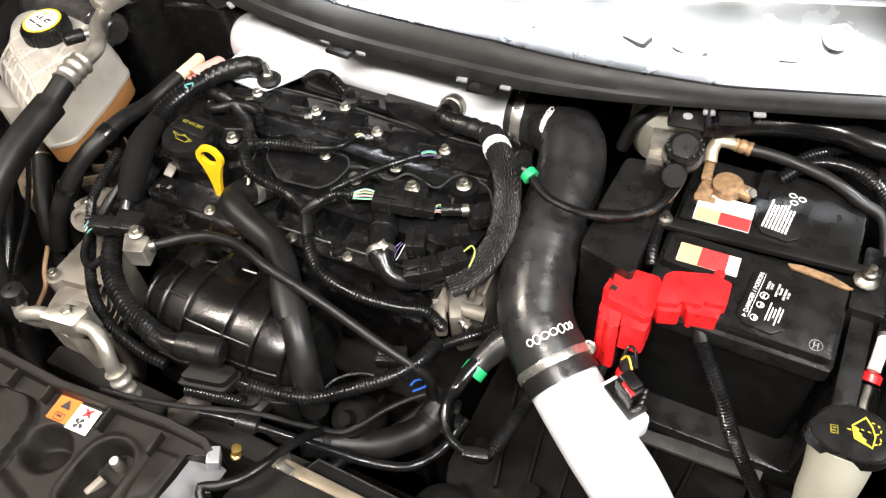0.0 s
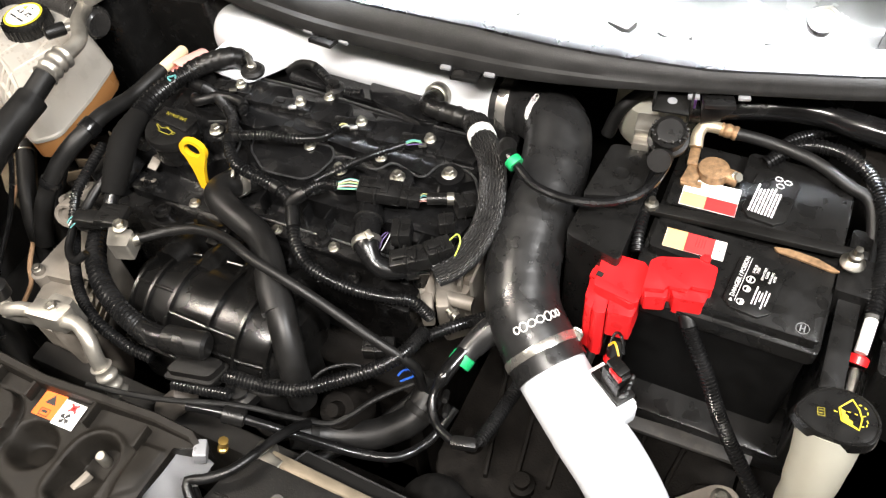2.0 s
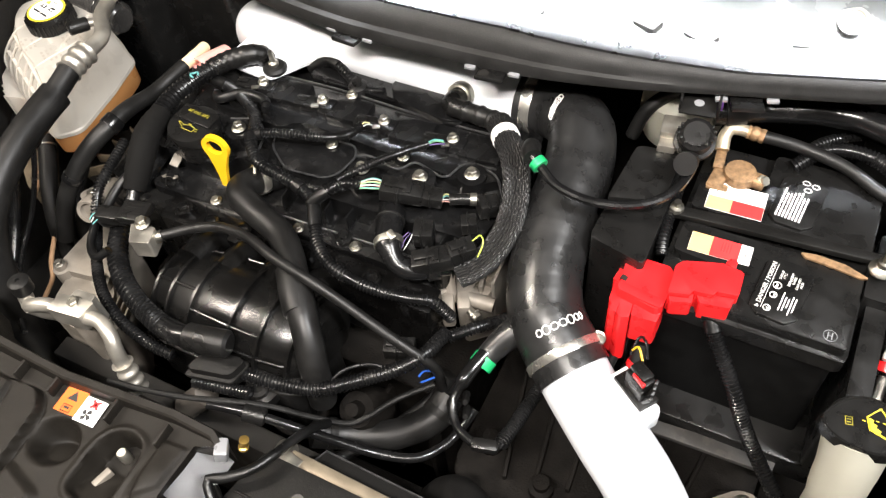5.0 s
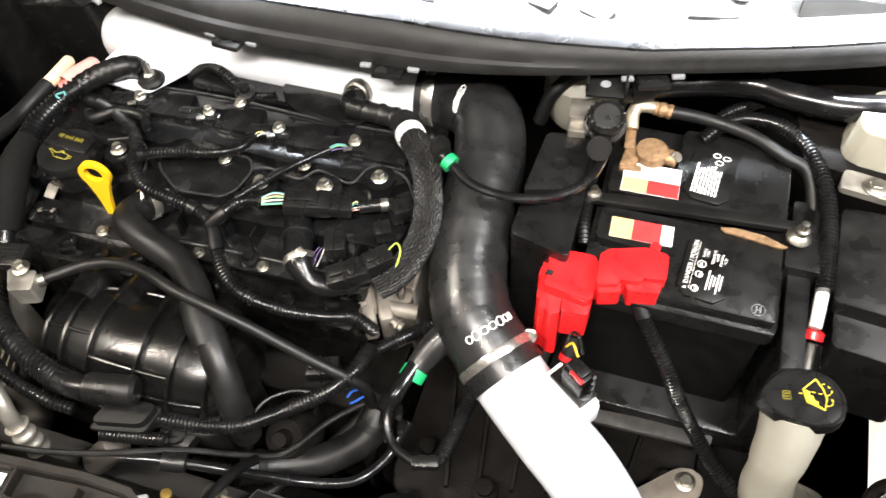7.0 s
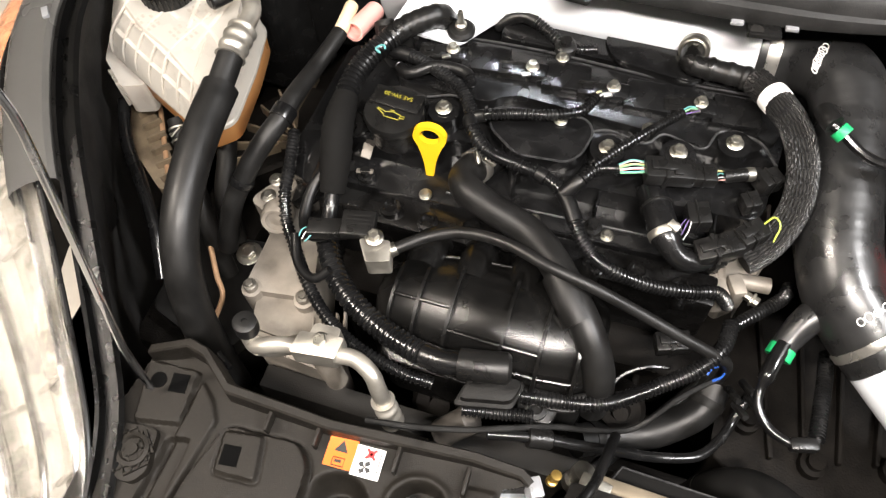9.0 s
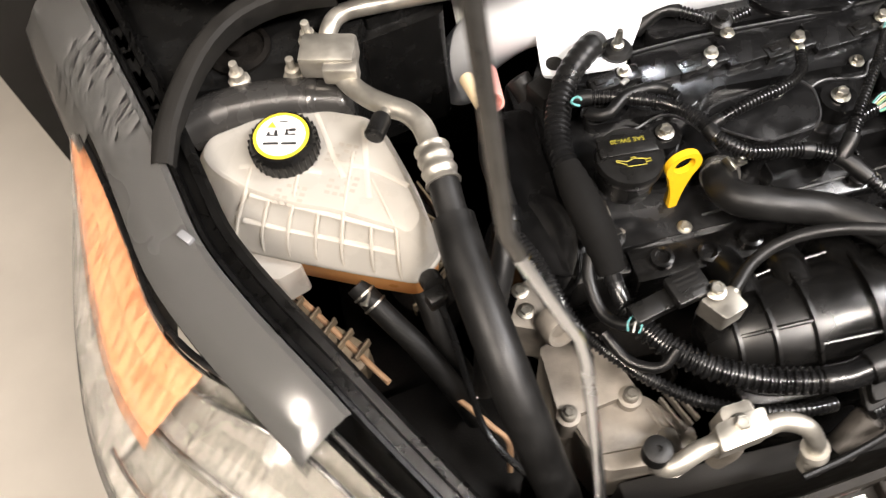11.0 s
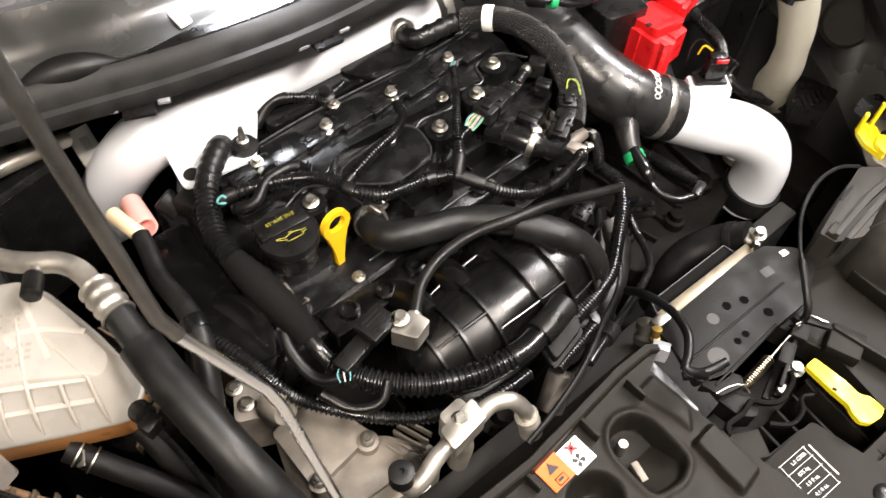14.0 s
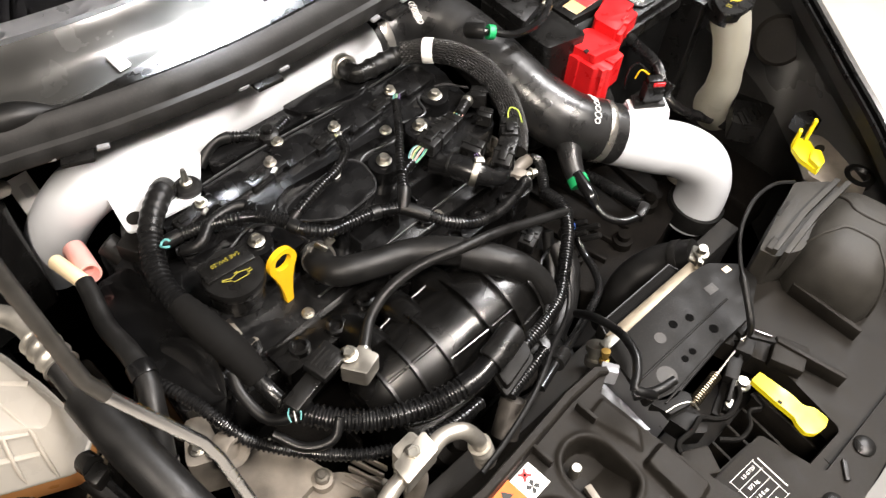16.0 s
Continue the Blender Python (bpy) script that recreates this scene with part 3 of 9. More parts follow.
# oil filler cap
cap = thing("oil_filler_cap", (-0.222, -0.105, 0.84), "black oil filler cap with yellow lettering", "cap")
bm = bmesh.new()
m = Matrix.Translation((-0.222, -0.105, 0.838)) @ turn(0, 0, -4)
lathe(bm, [(0.030, -0.02), (0.030, 0.006), (0.0335, 0.010), (0.0345, 0.018), (0.033, 0.023), (0.0, 0.0245)], m, 36)
part("disc", bm, PLASTIC, cap)
bm = bmesh.new()
block(bm, (0, 0.012, 0.0235), (0.058, 0.026, 0.004), m, 0.002)
part("grip", bm, PLASTIC, cap)
text_mesh("SAE 5W-20", 0.0072, YDIM, m @ Matrix.Translation((0, 0.015, 0.0282)) @ turn(0, 0, 180), cap)
bm = bmesh.new()
can = ((0.012, -0.008), (0.002, -0.006), (-0.006, -0.0085), (-0.016, -0.0055), (-0.0165, -0.0068), (-0.007, -0.0120), (-0.006, -0.0145), (0.012, -0.0145), (0.012, -0.008))
sweep(bm, [m @ Vector((x, y, 0.0262)) for x, y in can], 0.0006, 5, raw=True)
sweep(bm, [m @ Vector((x, y, 0.0262)) for x, y in ((0.012, -0.009), (0.017, -0.0085), (0.017, -0.0115), (0.012, -0.012))], 0.0006, 5, raw=True)
sweep(bm, [m @ Vector((x, y, 0.0262)) for x, y in ((-0.001, -0.0068), (-0.001, -0.0045), (0.003, -0.0045), (0.003, -0.0062))], 0.0006, 5, raw=True)
part("oil_can_mark", bm, YDIM, cap, "yellow oil can symbol")

# dipstick
dip = thing("dipstick", (-0.177, -0.130, 0.78), "yellow plastic oil dipstick with a ring handle", "dipstick")
bm = bmesh.new()
zx = Vector((0.03, 0.09, 1.0)).normalized()
xx = Vector((1.0, 0.10, -0.04)).normalized()
yx = zx.cross(xx).normalized()
m = Matrix.Translation((-0.176, -0.130, 0.786)) @ Matrix((yx.cross(zx), yx, zx)).transposed().to_4x4()
N = 32
rims = []
for side in (-1, 1):
    o, i = [], []
    for k in range(N):
        a = 2 * math.pi * k / N
        c, s = math.cos(a), math.sin(a)
        pull = max(0.0, -s) ** 2.2
        o.append(bm.verts.new(m @ Vector((0.0188 * c * (1 - 0.25 * pull), side * 0.0035, 0.068 + 0.0188 * s - 0.008 * pull))))
        i.append(bm.verts.new(m @ Vector((0.0112 * c, side * 0.0035, 0.070 + 0.0108 * s))))
    rims.append((o, i))
(o0, i0), (o1, i1) = rims
for k in range(N):
    j = (k + 1) % N
    for a, b in ((o0, o1), (i1, i0), (o1, i1), (i0, o0)):
        bm.faces.new((a[k], a[j], b[j], b[k]))
prism(bm, [(-0.0046, -0.0032), (0.0046, -0.0032), (0.0046, 0.0032), (-0.0046, 0.0032)], -0.014, 0.006, m, 0.001)
for x0, x1, z0, z1 in ((0.0044, 0.0062, 0.003, 0.022), (0.0062, 0.0092, 0.022, 0.038), (0.0092, 0.0138, 0.038, 0.053)):
    low_v = [bm.verts.new(m @ Vector((sx * x0, sy * 0.0031, z0))) for sx, sy in ((-1, -1), (1, -1), (1, 1), (-1, 1))]
    top_v = [bm.verts.new(m @ Vector((sx * x1, sy * 0.0031, z1))) for sx, sy in ((-1, -1), (1, -1), (1, 1), (-1, 1))]
    for k in range(4):
        bm.faces.new((low_v[k], low_v[(k + 1) % 4], top_v[(k + 1) % 4], top_v[k]))
part("handle", bm, YELLOW, dip)
bm = bmesh.new()
sweep(bm, [m @ Vector((0, 0, -0.14)), m @ Vector((0, 0, -0.005))], 0.0055, 10)
part("guide_tube", bm, DARKSTEEL, dip)

# inlet manifold: ribbed barrel
man = thing("inlet_manifold", (-0.05, -0.28, 0.70), "black plastic ribbed inlet manifold", "manifold")
AX, AZ = -0.270, 0.745


def barrel(stations, a0=-40, a1=200, n=20):
    """A half-round body along x, from (x, radius) stations."""
    bm = bmesh.new()
    grid = [[bm.verts.new((x, AX + rr * 1.08 * math.cos(radians(a0 + (a1 - a0) * k / n)), AZ + rr * math.sin(radians(a0 + (a1 - a0) * k / n)))) for k in range(n + 1)] for x, rr in stations]
    for a, b in zip(grid, grid[1:]):
        for k in range(n):
            bm.faces.new((a[k], a[k + 1], b[k + 1], b[k]))
    bm.faces.new(grid[0])
    bm.faces.new(grid[-1])
    return bm


BODY = [(-0.188, 0.020), (-0.178, 0.034), (-0.160, 0.045), (-0.130, 0.054), (-0.095, 0.060), (-0.04, 0.063), (0.01, 0.061), (0.04, 0.056), (0.058, 0.046), (0.064, 0.03)]
part("barrel", barrel(BODY), MANIFOLD, man)
for x, r in ((-0.165, 0.048), (-0.134, 0.059), (-0.097, 0.066), (-0.037, 0.070), (0.003, 0.068), (0.042, 0.062)):
    part("rib", barrel([(x - 0.0022, r * 0.96), (x - 0.0018, r), (x + 0.0018, r), (x + 0.0022, r * 0.96)]), MANIFOLD, man)
def body_radius(x):
    for (x0, r0), (x1, r1) in zip(BODY, BODY[1:]):
        if x0 <= x <= x1:
            return r0 + (r1 - r0) * (x - x0) / (x1 - x0)
    return 0.03


for angle, x0, x1 in ((150, -0.134, 0.042), (128, -0.097, 0.003), (108, -0.165, -0.097), (48, -0.134, -0.037), (72, 0.003, 0.042)):
    bm = bmesh.new()
    ca, sa = math.cos(radians(angle)), math.sin(radians(angle))
    sweep(bm, [(x0 + (x1 - x0) * k / 16, AX + (body_radius(x0 + (x1 - x0) * k / 16) + 0.003) * 1.08 * ca, AZ + (body_radius(x0 + (x1 - x0) * k / 16) + 0.003) * sa) for k in range(17)], 0.0022, 8, raw=True)
    part("long_rib", bm, MANIFOLD, man)
for dz, dy in ((0.0, 0.0), (-0.018, -0.006)):
    bm = bmesh.new()
    sweep(bm, [(-0.165, -0.318 + dy, 0.768 + dz), (-0.13, -0.330 + dy, 0.765 + dz), (-0.05, -0.338 + dy, 0.762 + dz), (0.03, -0.336 + dy, 0.760 + dz), (0.058, -0.326 + dy, 0.758 + dz)], 0.0042, 8, flat=0.6)
    part("seam_flange", bm, MANIFOLD, man)
bm = bmesh.new()
prism(bm, rounded([(-0.17, -0.345), (0.055, -0.345), (0.065, -0.25), (-0.17, -0.25)], 0.02), 0.66, 0.742, bevel=0.008)
part("lower_shell", bm, MANIFOLD, man)
bm = bmesh.new()
prism(bm, rounded([(-0.005, -0.362), (0.030, -0.362), (0.036, -0.335), (-0.01, -0.335)], 0.008), 0.728, 0.742, bevel=0.002)
lathe(bm, [(0.012, 0.742), (0.012, 0.748), (0.007, 0.749), (0.006, 0.744), (0, 0.744)], Matrix.Translation((0.012, -0.350, 0)), 18)
part("mounting_eye", bm, MANIFOLD, man)
bm = bmesh.new()
prism(bm, rounded([(-0.235, -0.205), (0.16, -0.200), (0.16, -0.165), (-0.235, -0.165)], 0.004), 0.70, 0.782, bevel=0.003)
part("head_flange", bm, SATIN, man)
for k in range(8):
    bm = bmesh.new()
    lathe(bm, [(0.013, 0.76), (0.012, 0.790), (0.008, 0.791), (0.007, 0.786), (0, 0.786)], Matrix.Translation((-0.205 + 0.047 * k, -0.186 - 0.006 * (k % 2), 0)), 16)
    part("flange_boss", bm, SATIN, man)
for k in range(4):
    bm = bmesh.new()
    sweep(bm, [(-0.145 + 0.055 * k, -0.250, 0.785), (-0.145 + 0.055 * k, -0.222, 0.782), (-0.145 + 0.055 * k, -0.195, 0.765)], 0.021, 14)
    part("runner", bm, MANIFOLD, man)

# charge pressure sensor on an aluminium foot
sensor = thing("pressure_sensor", (-0.185, -0.265, 0.81), "black pressure sensor clipped on an aluminium block", "sensor")
bm = bmesh.new()
prism(bm, rounded([(-0.206, -0.260), (-0.174, -0.253), (-0.166, -0.276), (-0.190, -0.284)], 0.003), 0.815, 0.842, bevel=0.002)
part("foot", bm, ALU, sensor, "bare aluminium block")
bm = bmesh.new()
block(bm, (-0.212, -0.245, 0.836), (0.036, 0.030, 0.012), turn(0, 0, 12), 0.002)
block(bm, (-0.246, -0.252, 0.822), (0.044, 0.020, 0.014), turn(0, 0, 14), 0.002)
part("sensor_body", bm, PLASTIC, sensor)
bars(Matrix.Translation((-0.212, -0.245, 0.8482)) @ turn(0, 0, 12), [(0, 0.008 - 0.005 * k, 0.024, 0.0022) for k in range(4)], DARKSTEEL, sensor)
bolt("sensor_bolt", (-0.190, -0.256, 0.845), 0.0065, 0.009, 0.010, group="sensor bolts")

# flange bolts and spark of detail along the cover's front edge
for k in (0, 2, 4, 6):
    bm = bmesh.new()
    lathe(bm, [(0.010, 0.770), (0.010, 0.796), (0.006, 0.797), (0.006, 0.804), (0, 0.804)], Matrix.Translation((-0.245 + 0.066 * k, -0.156 + 0.0015 * k, 0)), 14)
    part("bolt_boss", bm, PLASTIC, cover)
for k in (4, 6, 7, 9, 10, 11):
    bm = bmesh.new()
    block(bm, (-0.20 + 0.031 * k, -0.134 + 0.0012 * k, 0.786), (0.003, 0.022, 0.030), turn(0, 0, 2), 0.001, shrink=0.15)
    part("web", bm, GLOSS, cover)

# block, gearbox and crossmember, near-black to hold the shade deep in the bay
deep = thing("gearbox", (0.35, -0.1, 0.40), "dusty cast gearbox and brackets, coloured near-black as in deep shade", "gearbox")
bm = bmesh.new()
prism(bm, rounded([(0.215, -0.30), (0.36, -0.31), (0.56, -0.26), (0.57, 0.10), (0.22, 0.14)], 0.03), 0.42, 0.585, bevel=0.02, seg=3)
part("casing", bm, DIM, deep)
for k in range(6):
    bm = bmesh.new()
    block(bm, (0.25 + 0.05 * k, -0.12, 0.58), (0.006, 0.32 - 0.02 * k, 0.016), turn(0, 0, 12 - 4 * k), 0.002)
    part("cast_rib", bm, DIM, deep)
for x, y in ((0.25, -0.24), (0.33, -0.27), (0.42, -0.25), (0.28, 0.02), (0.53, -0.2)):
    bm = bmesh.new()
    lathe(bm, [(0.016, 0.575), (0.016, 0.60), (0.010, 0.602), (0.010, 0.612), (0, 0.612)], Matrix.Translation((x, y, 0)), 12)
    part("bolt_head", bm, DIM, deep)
cross = thing("crossmember", (0, -0.36, 0.40), "steel front crossmember under the radiator, coloured near-black as in shade", "crossmember")
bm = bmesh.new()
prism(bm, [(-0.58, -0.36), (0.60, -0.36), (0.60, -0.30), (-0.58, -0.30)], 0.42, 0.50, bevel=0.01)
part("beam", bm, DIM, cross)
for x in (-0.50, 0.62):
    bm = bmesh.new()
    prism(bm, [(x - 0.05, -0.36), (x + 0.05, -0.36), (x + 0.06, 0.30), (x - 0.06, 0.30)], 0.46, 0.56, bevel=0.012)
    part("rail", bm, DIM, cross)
low = thing("engine_block", (0, -0.25, 0.40), "cast engine block below the manifold, coloured near-black as in shade", "engine block")
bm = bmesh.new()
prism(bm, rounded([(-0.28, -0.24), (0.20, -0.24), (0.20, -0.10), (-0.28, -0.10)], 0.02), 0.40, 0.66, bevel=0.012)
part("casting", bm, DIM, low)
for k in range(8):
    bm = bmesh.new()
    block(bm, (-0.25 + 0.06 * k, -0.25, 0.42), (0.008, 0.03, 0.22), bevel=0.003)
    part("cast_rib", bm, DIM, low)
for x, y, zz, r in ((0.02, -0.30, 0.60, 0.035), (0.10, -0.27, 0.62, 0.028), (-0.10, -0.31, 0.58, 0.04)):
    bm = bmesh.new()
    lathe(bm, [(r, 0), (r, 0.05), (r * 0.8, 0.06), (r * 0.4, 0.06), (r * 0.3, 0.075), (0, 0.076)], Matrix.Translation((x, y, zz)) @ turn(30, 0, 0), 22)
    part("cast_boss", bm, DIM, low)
# ---- charge pipes and the big silicone hose ----
pipe = thing("charge_pipe", (0, 0.108, 0.81), "white powder-coated charge pipe with a bracket plate", "pipe")
PIPE = [(-0.330, 0.215, 0.640), (-0.324, 0.190, 0.705), (-0.308, 0.152, 0.778), (-0.278, 0.124, 0.833), (-0.235, 0.112, 0.853), (-0.18, 0.110, 0.855), (-0.05, 0.110, 0.852), (0.10, 0.110, 0.842), (0.170, 0.111, 0.836)]
part("pipe", tube(PIPE, 0.037, 32, 0.008), WHITE, pipe)
bm = bmesh.new()
prism(bm, rounded([(-0.274, 0.021), (-0.186, 0.013), (-0.172, 0.035), (-0.133, 0.092), (-0.15, 0.11), (-0.262, 0.10), (-0.270, 0.05)], 0.009), 0.845, 0.849, bevel=0.0012)
plate = part("bracket_plate", bm, WHITE, pipe)
bm = bmesh.new()
lathe(bm, [(0.0, 0.0), (0.0095, 0.0), (0.0095, 0.0012), (0.0, 0.0012)], Matrix.Translation((-0.257, 0.036, 0.8486)), 20)
part("hole", bm, LINER, pipe)
bm = bmesh.new()
lathe(bm, [(0.016, 0.0), (0.0165, 0.026), (0.0135, 0.028), (0.0135, 0.0)], aim((0.0765, 0.094, 0.850), (0.075, 0.05, 0.864)), 24)
part("nipple", bm, STEEL, pipe, "steel-ringed hose nipple")
stud = thing("mounting_stud", (-0.189, 0.034, 0.849), "rubber-washered threaded stud through the bracket plate", "stud")
bm = bmesh.new()
lathe(bm, [(0.0165, 0.849), (0.0170, 0.853), (0.014, 0.857), (0.010, 0.858), (0.0, 0.858)], Matrix.Translation((-0.189, 0.034, 0)), 28)
part("washer", bm, RUBBER, stud)
bm = bmesh.new()
lathe(bm, [(0.007, 0.857), (0.007, 0.862), (0.004, 0.864), (0.0038, 0.876), (0.0028, 0.882), (0, 0.883)], Matrix.Translation((-0.189, 0.034, 0)), 14)
part("thread", bm, STEEL, stud)

HOSE = [(0.145, 0.111, 0.838), (0.172, 0.111, 0.839), (0.205, 0.102, 0.846), (0.238, 0.073, 0.853), (0.253, 0.030, 0.845), (0.257, -0.020, 0.832), (0.260, -0.065, 0.820), (0.267, -0.110, 0.806), (0.284, -0.150, 0.791), (0.313, -0.178, 0.776), (0.338, -0.198, 0.766)]


def hose_radius(s, i):
    r = 0.0395 + 0.0035 * min(max((s - 0.12) / 0.4, 0), 1)
    return r + 0.00007 * math.sin(i * 1.9) + 0.0001 * math.sin(i * 0.7)


hose = thing("silicone_hose", (0.25, 0, 0.78), "thick black silicone intake hose with steel clamps", "hose")
part("hose_body", tube(HOSE, hose_radius, 40, 0.003), SILICONE, hose)
band(HOSE, 0.0397, 0.034, 0.014, ZINC, hose, label="bright steel band clamp")
band(HOSE, 0.0433, 0.945, 0.010, ZINC, hose, label="bright steel band clamp")
SPUR = [(0.278, -0.160, 0.785), (0.255, -0.185, 0.775), (0.243, -0.205, 0.765), (0.236, -0.222, 0.759)]
part("spur", tube(SPUR, lambda s, i: 0.020 - 0.008 * s, 20, 0.004), SILICONE, hose)
screw = thing("clamp_screw", (0.348, -0.157, 0.79), "hexagon-headed steel screw on the hose clamp", "screw")
bm = bmesh.new()
lathe(bm, [(0.006, -0.012), (0.006, -0.002), (0.009, -0.001), (0.009, 0.001), (0.007, 0.002), (0.007, 0.007), (0.0, 0.007)], aim((0.348, -0.157, 0.788), (0.352, -0.17, 0.80)), 8)
part("head", bm, STEEL, screw)

MAF = [(0.313, -0.178, 0.774), (0.343, -0.201, 0.759), (0.393, -0.235, 0.734), (0.432, -0.260, 0.717), (0.466, -0.284, 0.688), (0.484, -0.297, 0.645), (0.489, -0.300, 0.598), (0.484, -0.297, 0.55)]
maf = thing("intake_pipe", (0.42, -0.26, 0.60), "white powder-coated intake pipe with a sensor boss", "pipe")
part("pipe", tube(MAF, 0.0405, 36, 0.008), WHITE, maf)
band(MAF, 0.0405, 0.93, 0.03, RUBBER, maf, name="coupler", thick=0.006)
bm = bmesh.new()
m = Matrix.Translation((0.402, -0.204, 0)) @ turn(0, 0, -35)
block(bm, (0, 0, 0.745), (0.062, 0.034, 0.036), m, 0.005)
block(bm, (0, 0, 0.780), (0.058, 0.030, 0.006), m, 0.002)
part("sensor_boss", bm, WHITE, maf)


for at, a, b in (((0.204, 0.072, 0.880), (0.204, 0.086, 0.880), (0.196, 0.058, 0.868)), ((0.310, -0.172, 0.815), (0.290, -0.196, 0.802), (0.328, -0.152, 0.806))):
    # a plain white maker's mark, a chain of small links laid round the hose
    pts = spline(HOSE, 0.003)
    for n in range(7):
        p = Vector(at) + (Vector(b) - Vector(a)) * ((n + 0.5) / 7 - 0.5)
        k = min(range(len(pts)), key=lambda q: (pts[q] - p).length)
        axis = (pts[min(k + 1, len(pts) - 1)] - pts[max(k - 1, 0)]).normalized()
        link = []
        for q in range(13):
            g = 2 * math.pi * q / 12
            way = (Vector(b) - Vector(a)).normalized()
            r = p + way * 0.0036 * math.cos(g) + axis * (0.0039 + 0.0012 * (n % 3 == 1)) * math.sin(g)
            out = (r - pts[k]) - axis * (r - pts[k]).dot(axis)
            link.append(pts[k] + axis * (r - pts[k]).dot(axis) + out.normalized() * (hose_radius(k / (len(pts) - 1), 0) + 0.0004))
        part("printed_link", sweep(bmesh.new(), link, 0.0007, 5, raw=True), PAPER, hose, "plain white printed mark")
# ---- hoses, looms and plugs over the engine ----
def hose_thing(name, label, points, radius, material=None, category="hose", seg=16, step=0.006, group=""):
    root = thing(name, points[0], label, category, group)
    part("tube", tube(points, radius, seg, step), material or RUBBER, root)
    return root


def loom_thing(points, radius, label, name="wiring_loom", taped=(), group="wiring looms", pitch=0.0042):
    root = thing(name, points[0], label, "wiring loom", group)
    part("conduit", corrugated(points, radius, pitch), LOOM, root)
    pts = spline(points, 0.006)
    for a, b in taped:
        k, n = int(a * (len(pts) - 1)), max(int(b * (len(pts) - 1)), int(a * (len(pts) - 1)) + 2)
        cut = pts[k : n + 1]
        part("tape_wrap", sweep(bmesh.new(), cut, lambda s, i: radius + 0.0007 + 0.0003 * (i % 2), 14, raw=True), WRAP, root, "glossy black tape wrap")
    return root


def plug(name, at, to, wide, tall, label, latch=True, group="wiring plugs", material=None):
    """A moulded connector lying from 'at' to 'to', with ridges and a latch."""
    root = thing(name, at, label, "connector", group)
    a, b = Vector(at), Vector(to)
    length = (b - a).length
    m = aim(at, to) @ turn(0, 0, 0)
    x = (b - a).normalized()
    up = Vector((0, 0, 1))
    side = up.cross(x).normalized()
    up = x.cross(side)
    m = Matrix.Translation(a) @ Matrix((side, x, up)).transposed().to_4x4()
    bm = bmesh.new()
    prism(bm, [(-wide / 2, 0), (wide / 2, 0), (wide / 2, length), (-wide / 2, length)], -tall / 2, tall / 2, m, 0.0015)
    prism(bm, [(-wide * 0.58, length * 0.38), (wide * 0.58, length * 0.38), (wide * 0.58, length * 0.46), (-wide * 0.58, length * 0.46)], -tall * 0.58, tall * 0.58, m, 0.001)
    part("housing", bm, material or PLASTIC, root)
    if latch:
        bm = bmesh.new()
        prism(bm, [(-wide * 0.22, length * 0.1), (wide * 0.22, length * 0.1), (wide * 0.22, length * 0.62), (-wide * 0.22, length * 0.62)], tall / 2, tall / 2 + 0.004, m, 0.001)
        prism(bm, [(-wide * 0.4, length * 0.55), (wide * 0.4, length * 0.55), (wide * 0.4, length * 0.72), (-wide * 0.4, length * 0.72)], tall / 2, tall / 2 + 0.003, m, 0.0008)
        part("latch", bm, material or PLASTIC, root)
    return root


def wires(name, a, b, colours, spread, label, r=0.00065):
    root = thing(name, a, label, "wires", "bare wires")
    a, b = Vector(a), Vector(b)
    side = (b - a).cross(Vector((0, 0, 1))).normalized()
    for k, c in enumerate(colours):
        f = (k / max(len(colours) - 1, 1) - 0.5) * spread
        mid = a.lerp(b, 0.5) + side * f * 1.6 + Vector((0, 0, 0.002 + 0.0015 * (k % 2)))
        part("wire", tube([a + side * f, mid, b + side * f * 1.2], r, 6, 0.003), c, root)
    return root


W_Y, W_W, W_T, W_O = mat("pale_yellow_wire", (0.55, 0.50, 0.22), 0.4, bump=0), mat("white_wire", (0.50, 0.50, 0.48), 0.4, bump=0), TEAL, PINK
W_V, W_G = mat("violet_wire", (0.12, 0.08, 0.2), 0.4, bump=0), mat("pale_green_wire", (0.18, 0.40, 0.22), 0.4, bump=0)

# breather hose from the cover down to the manifold
BREATHER = [(-0.112, -0.094, 0.800), (-0.122, -0.115, 0.808), (-0.130, -0.140, 0.818), (-0.121, -0.160, 0.824), (-0.088, -0.174, 0.822), (-0.045, -0.188, 0.818), (-0.014, -0.212, 0.820), (0.014, -0.243, 0.818), (0.042, -0.275, 0.806), (0.060, -0.298, 0.783), (0.067, -0.310, 0.755), (0.067, -0.314, 0.70)]
breather = hose_thing("breather_hose", "smooth black rubber breather hose over the manifold", BREATHER, lambda s, i: 0.0172 + 0.003 * max(0, 1 - s * 9), seg=24)
band(BREATHER, 0.0192, 0.068, 0.010, ZINC, breather, "spring_clamp", "grey spring hose clamp")
bm = bmesh.new()
block(bm, (-0.112, -0.117, 0.820), (0.014, 0.004, 0.014), turn(20, 30, 0), 0.001)
block(bm, (-0.106, -0.109, 0.816), (0.004, 0.018, 0.012), turn(20, 30, 0), 0.001)
block(bm, (-0.122, -0.122, 0.829), (0.004, 0.016, 0.009), turn(20, 10, 30), 0.001)
part("clamp_ear", bm, STEEL, breather)
part("sleeve", tube([(0.000, -0.230, 0.820), (0.016, -0.250, 0.817), (0.034, -0.270, 0.809)], 0.0184, 22), RUBBER, breather)

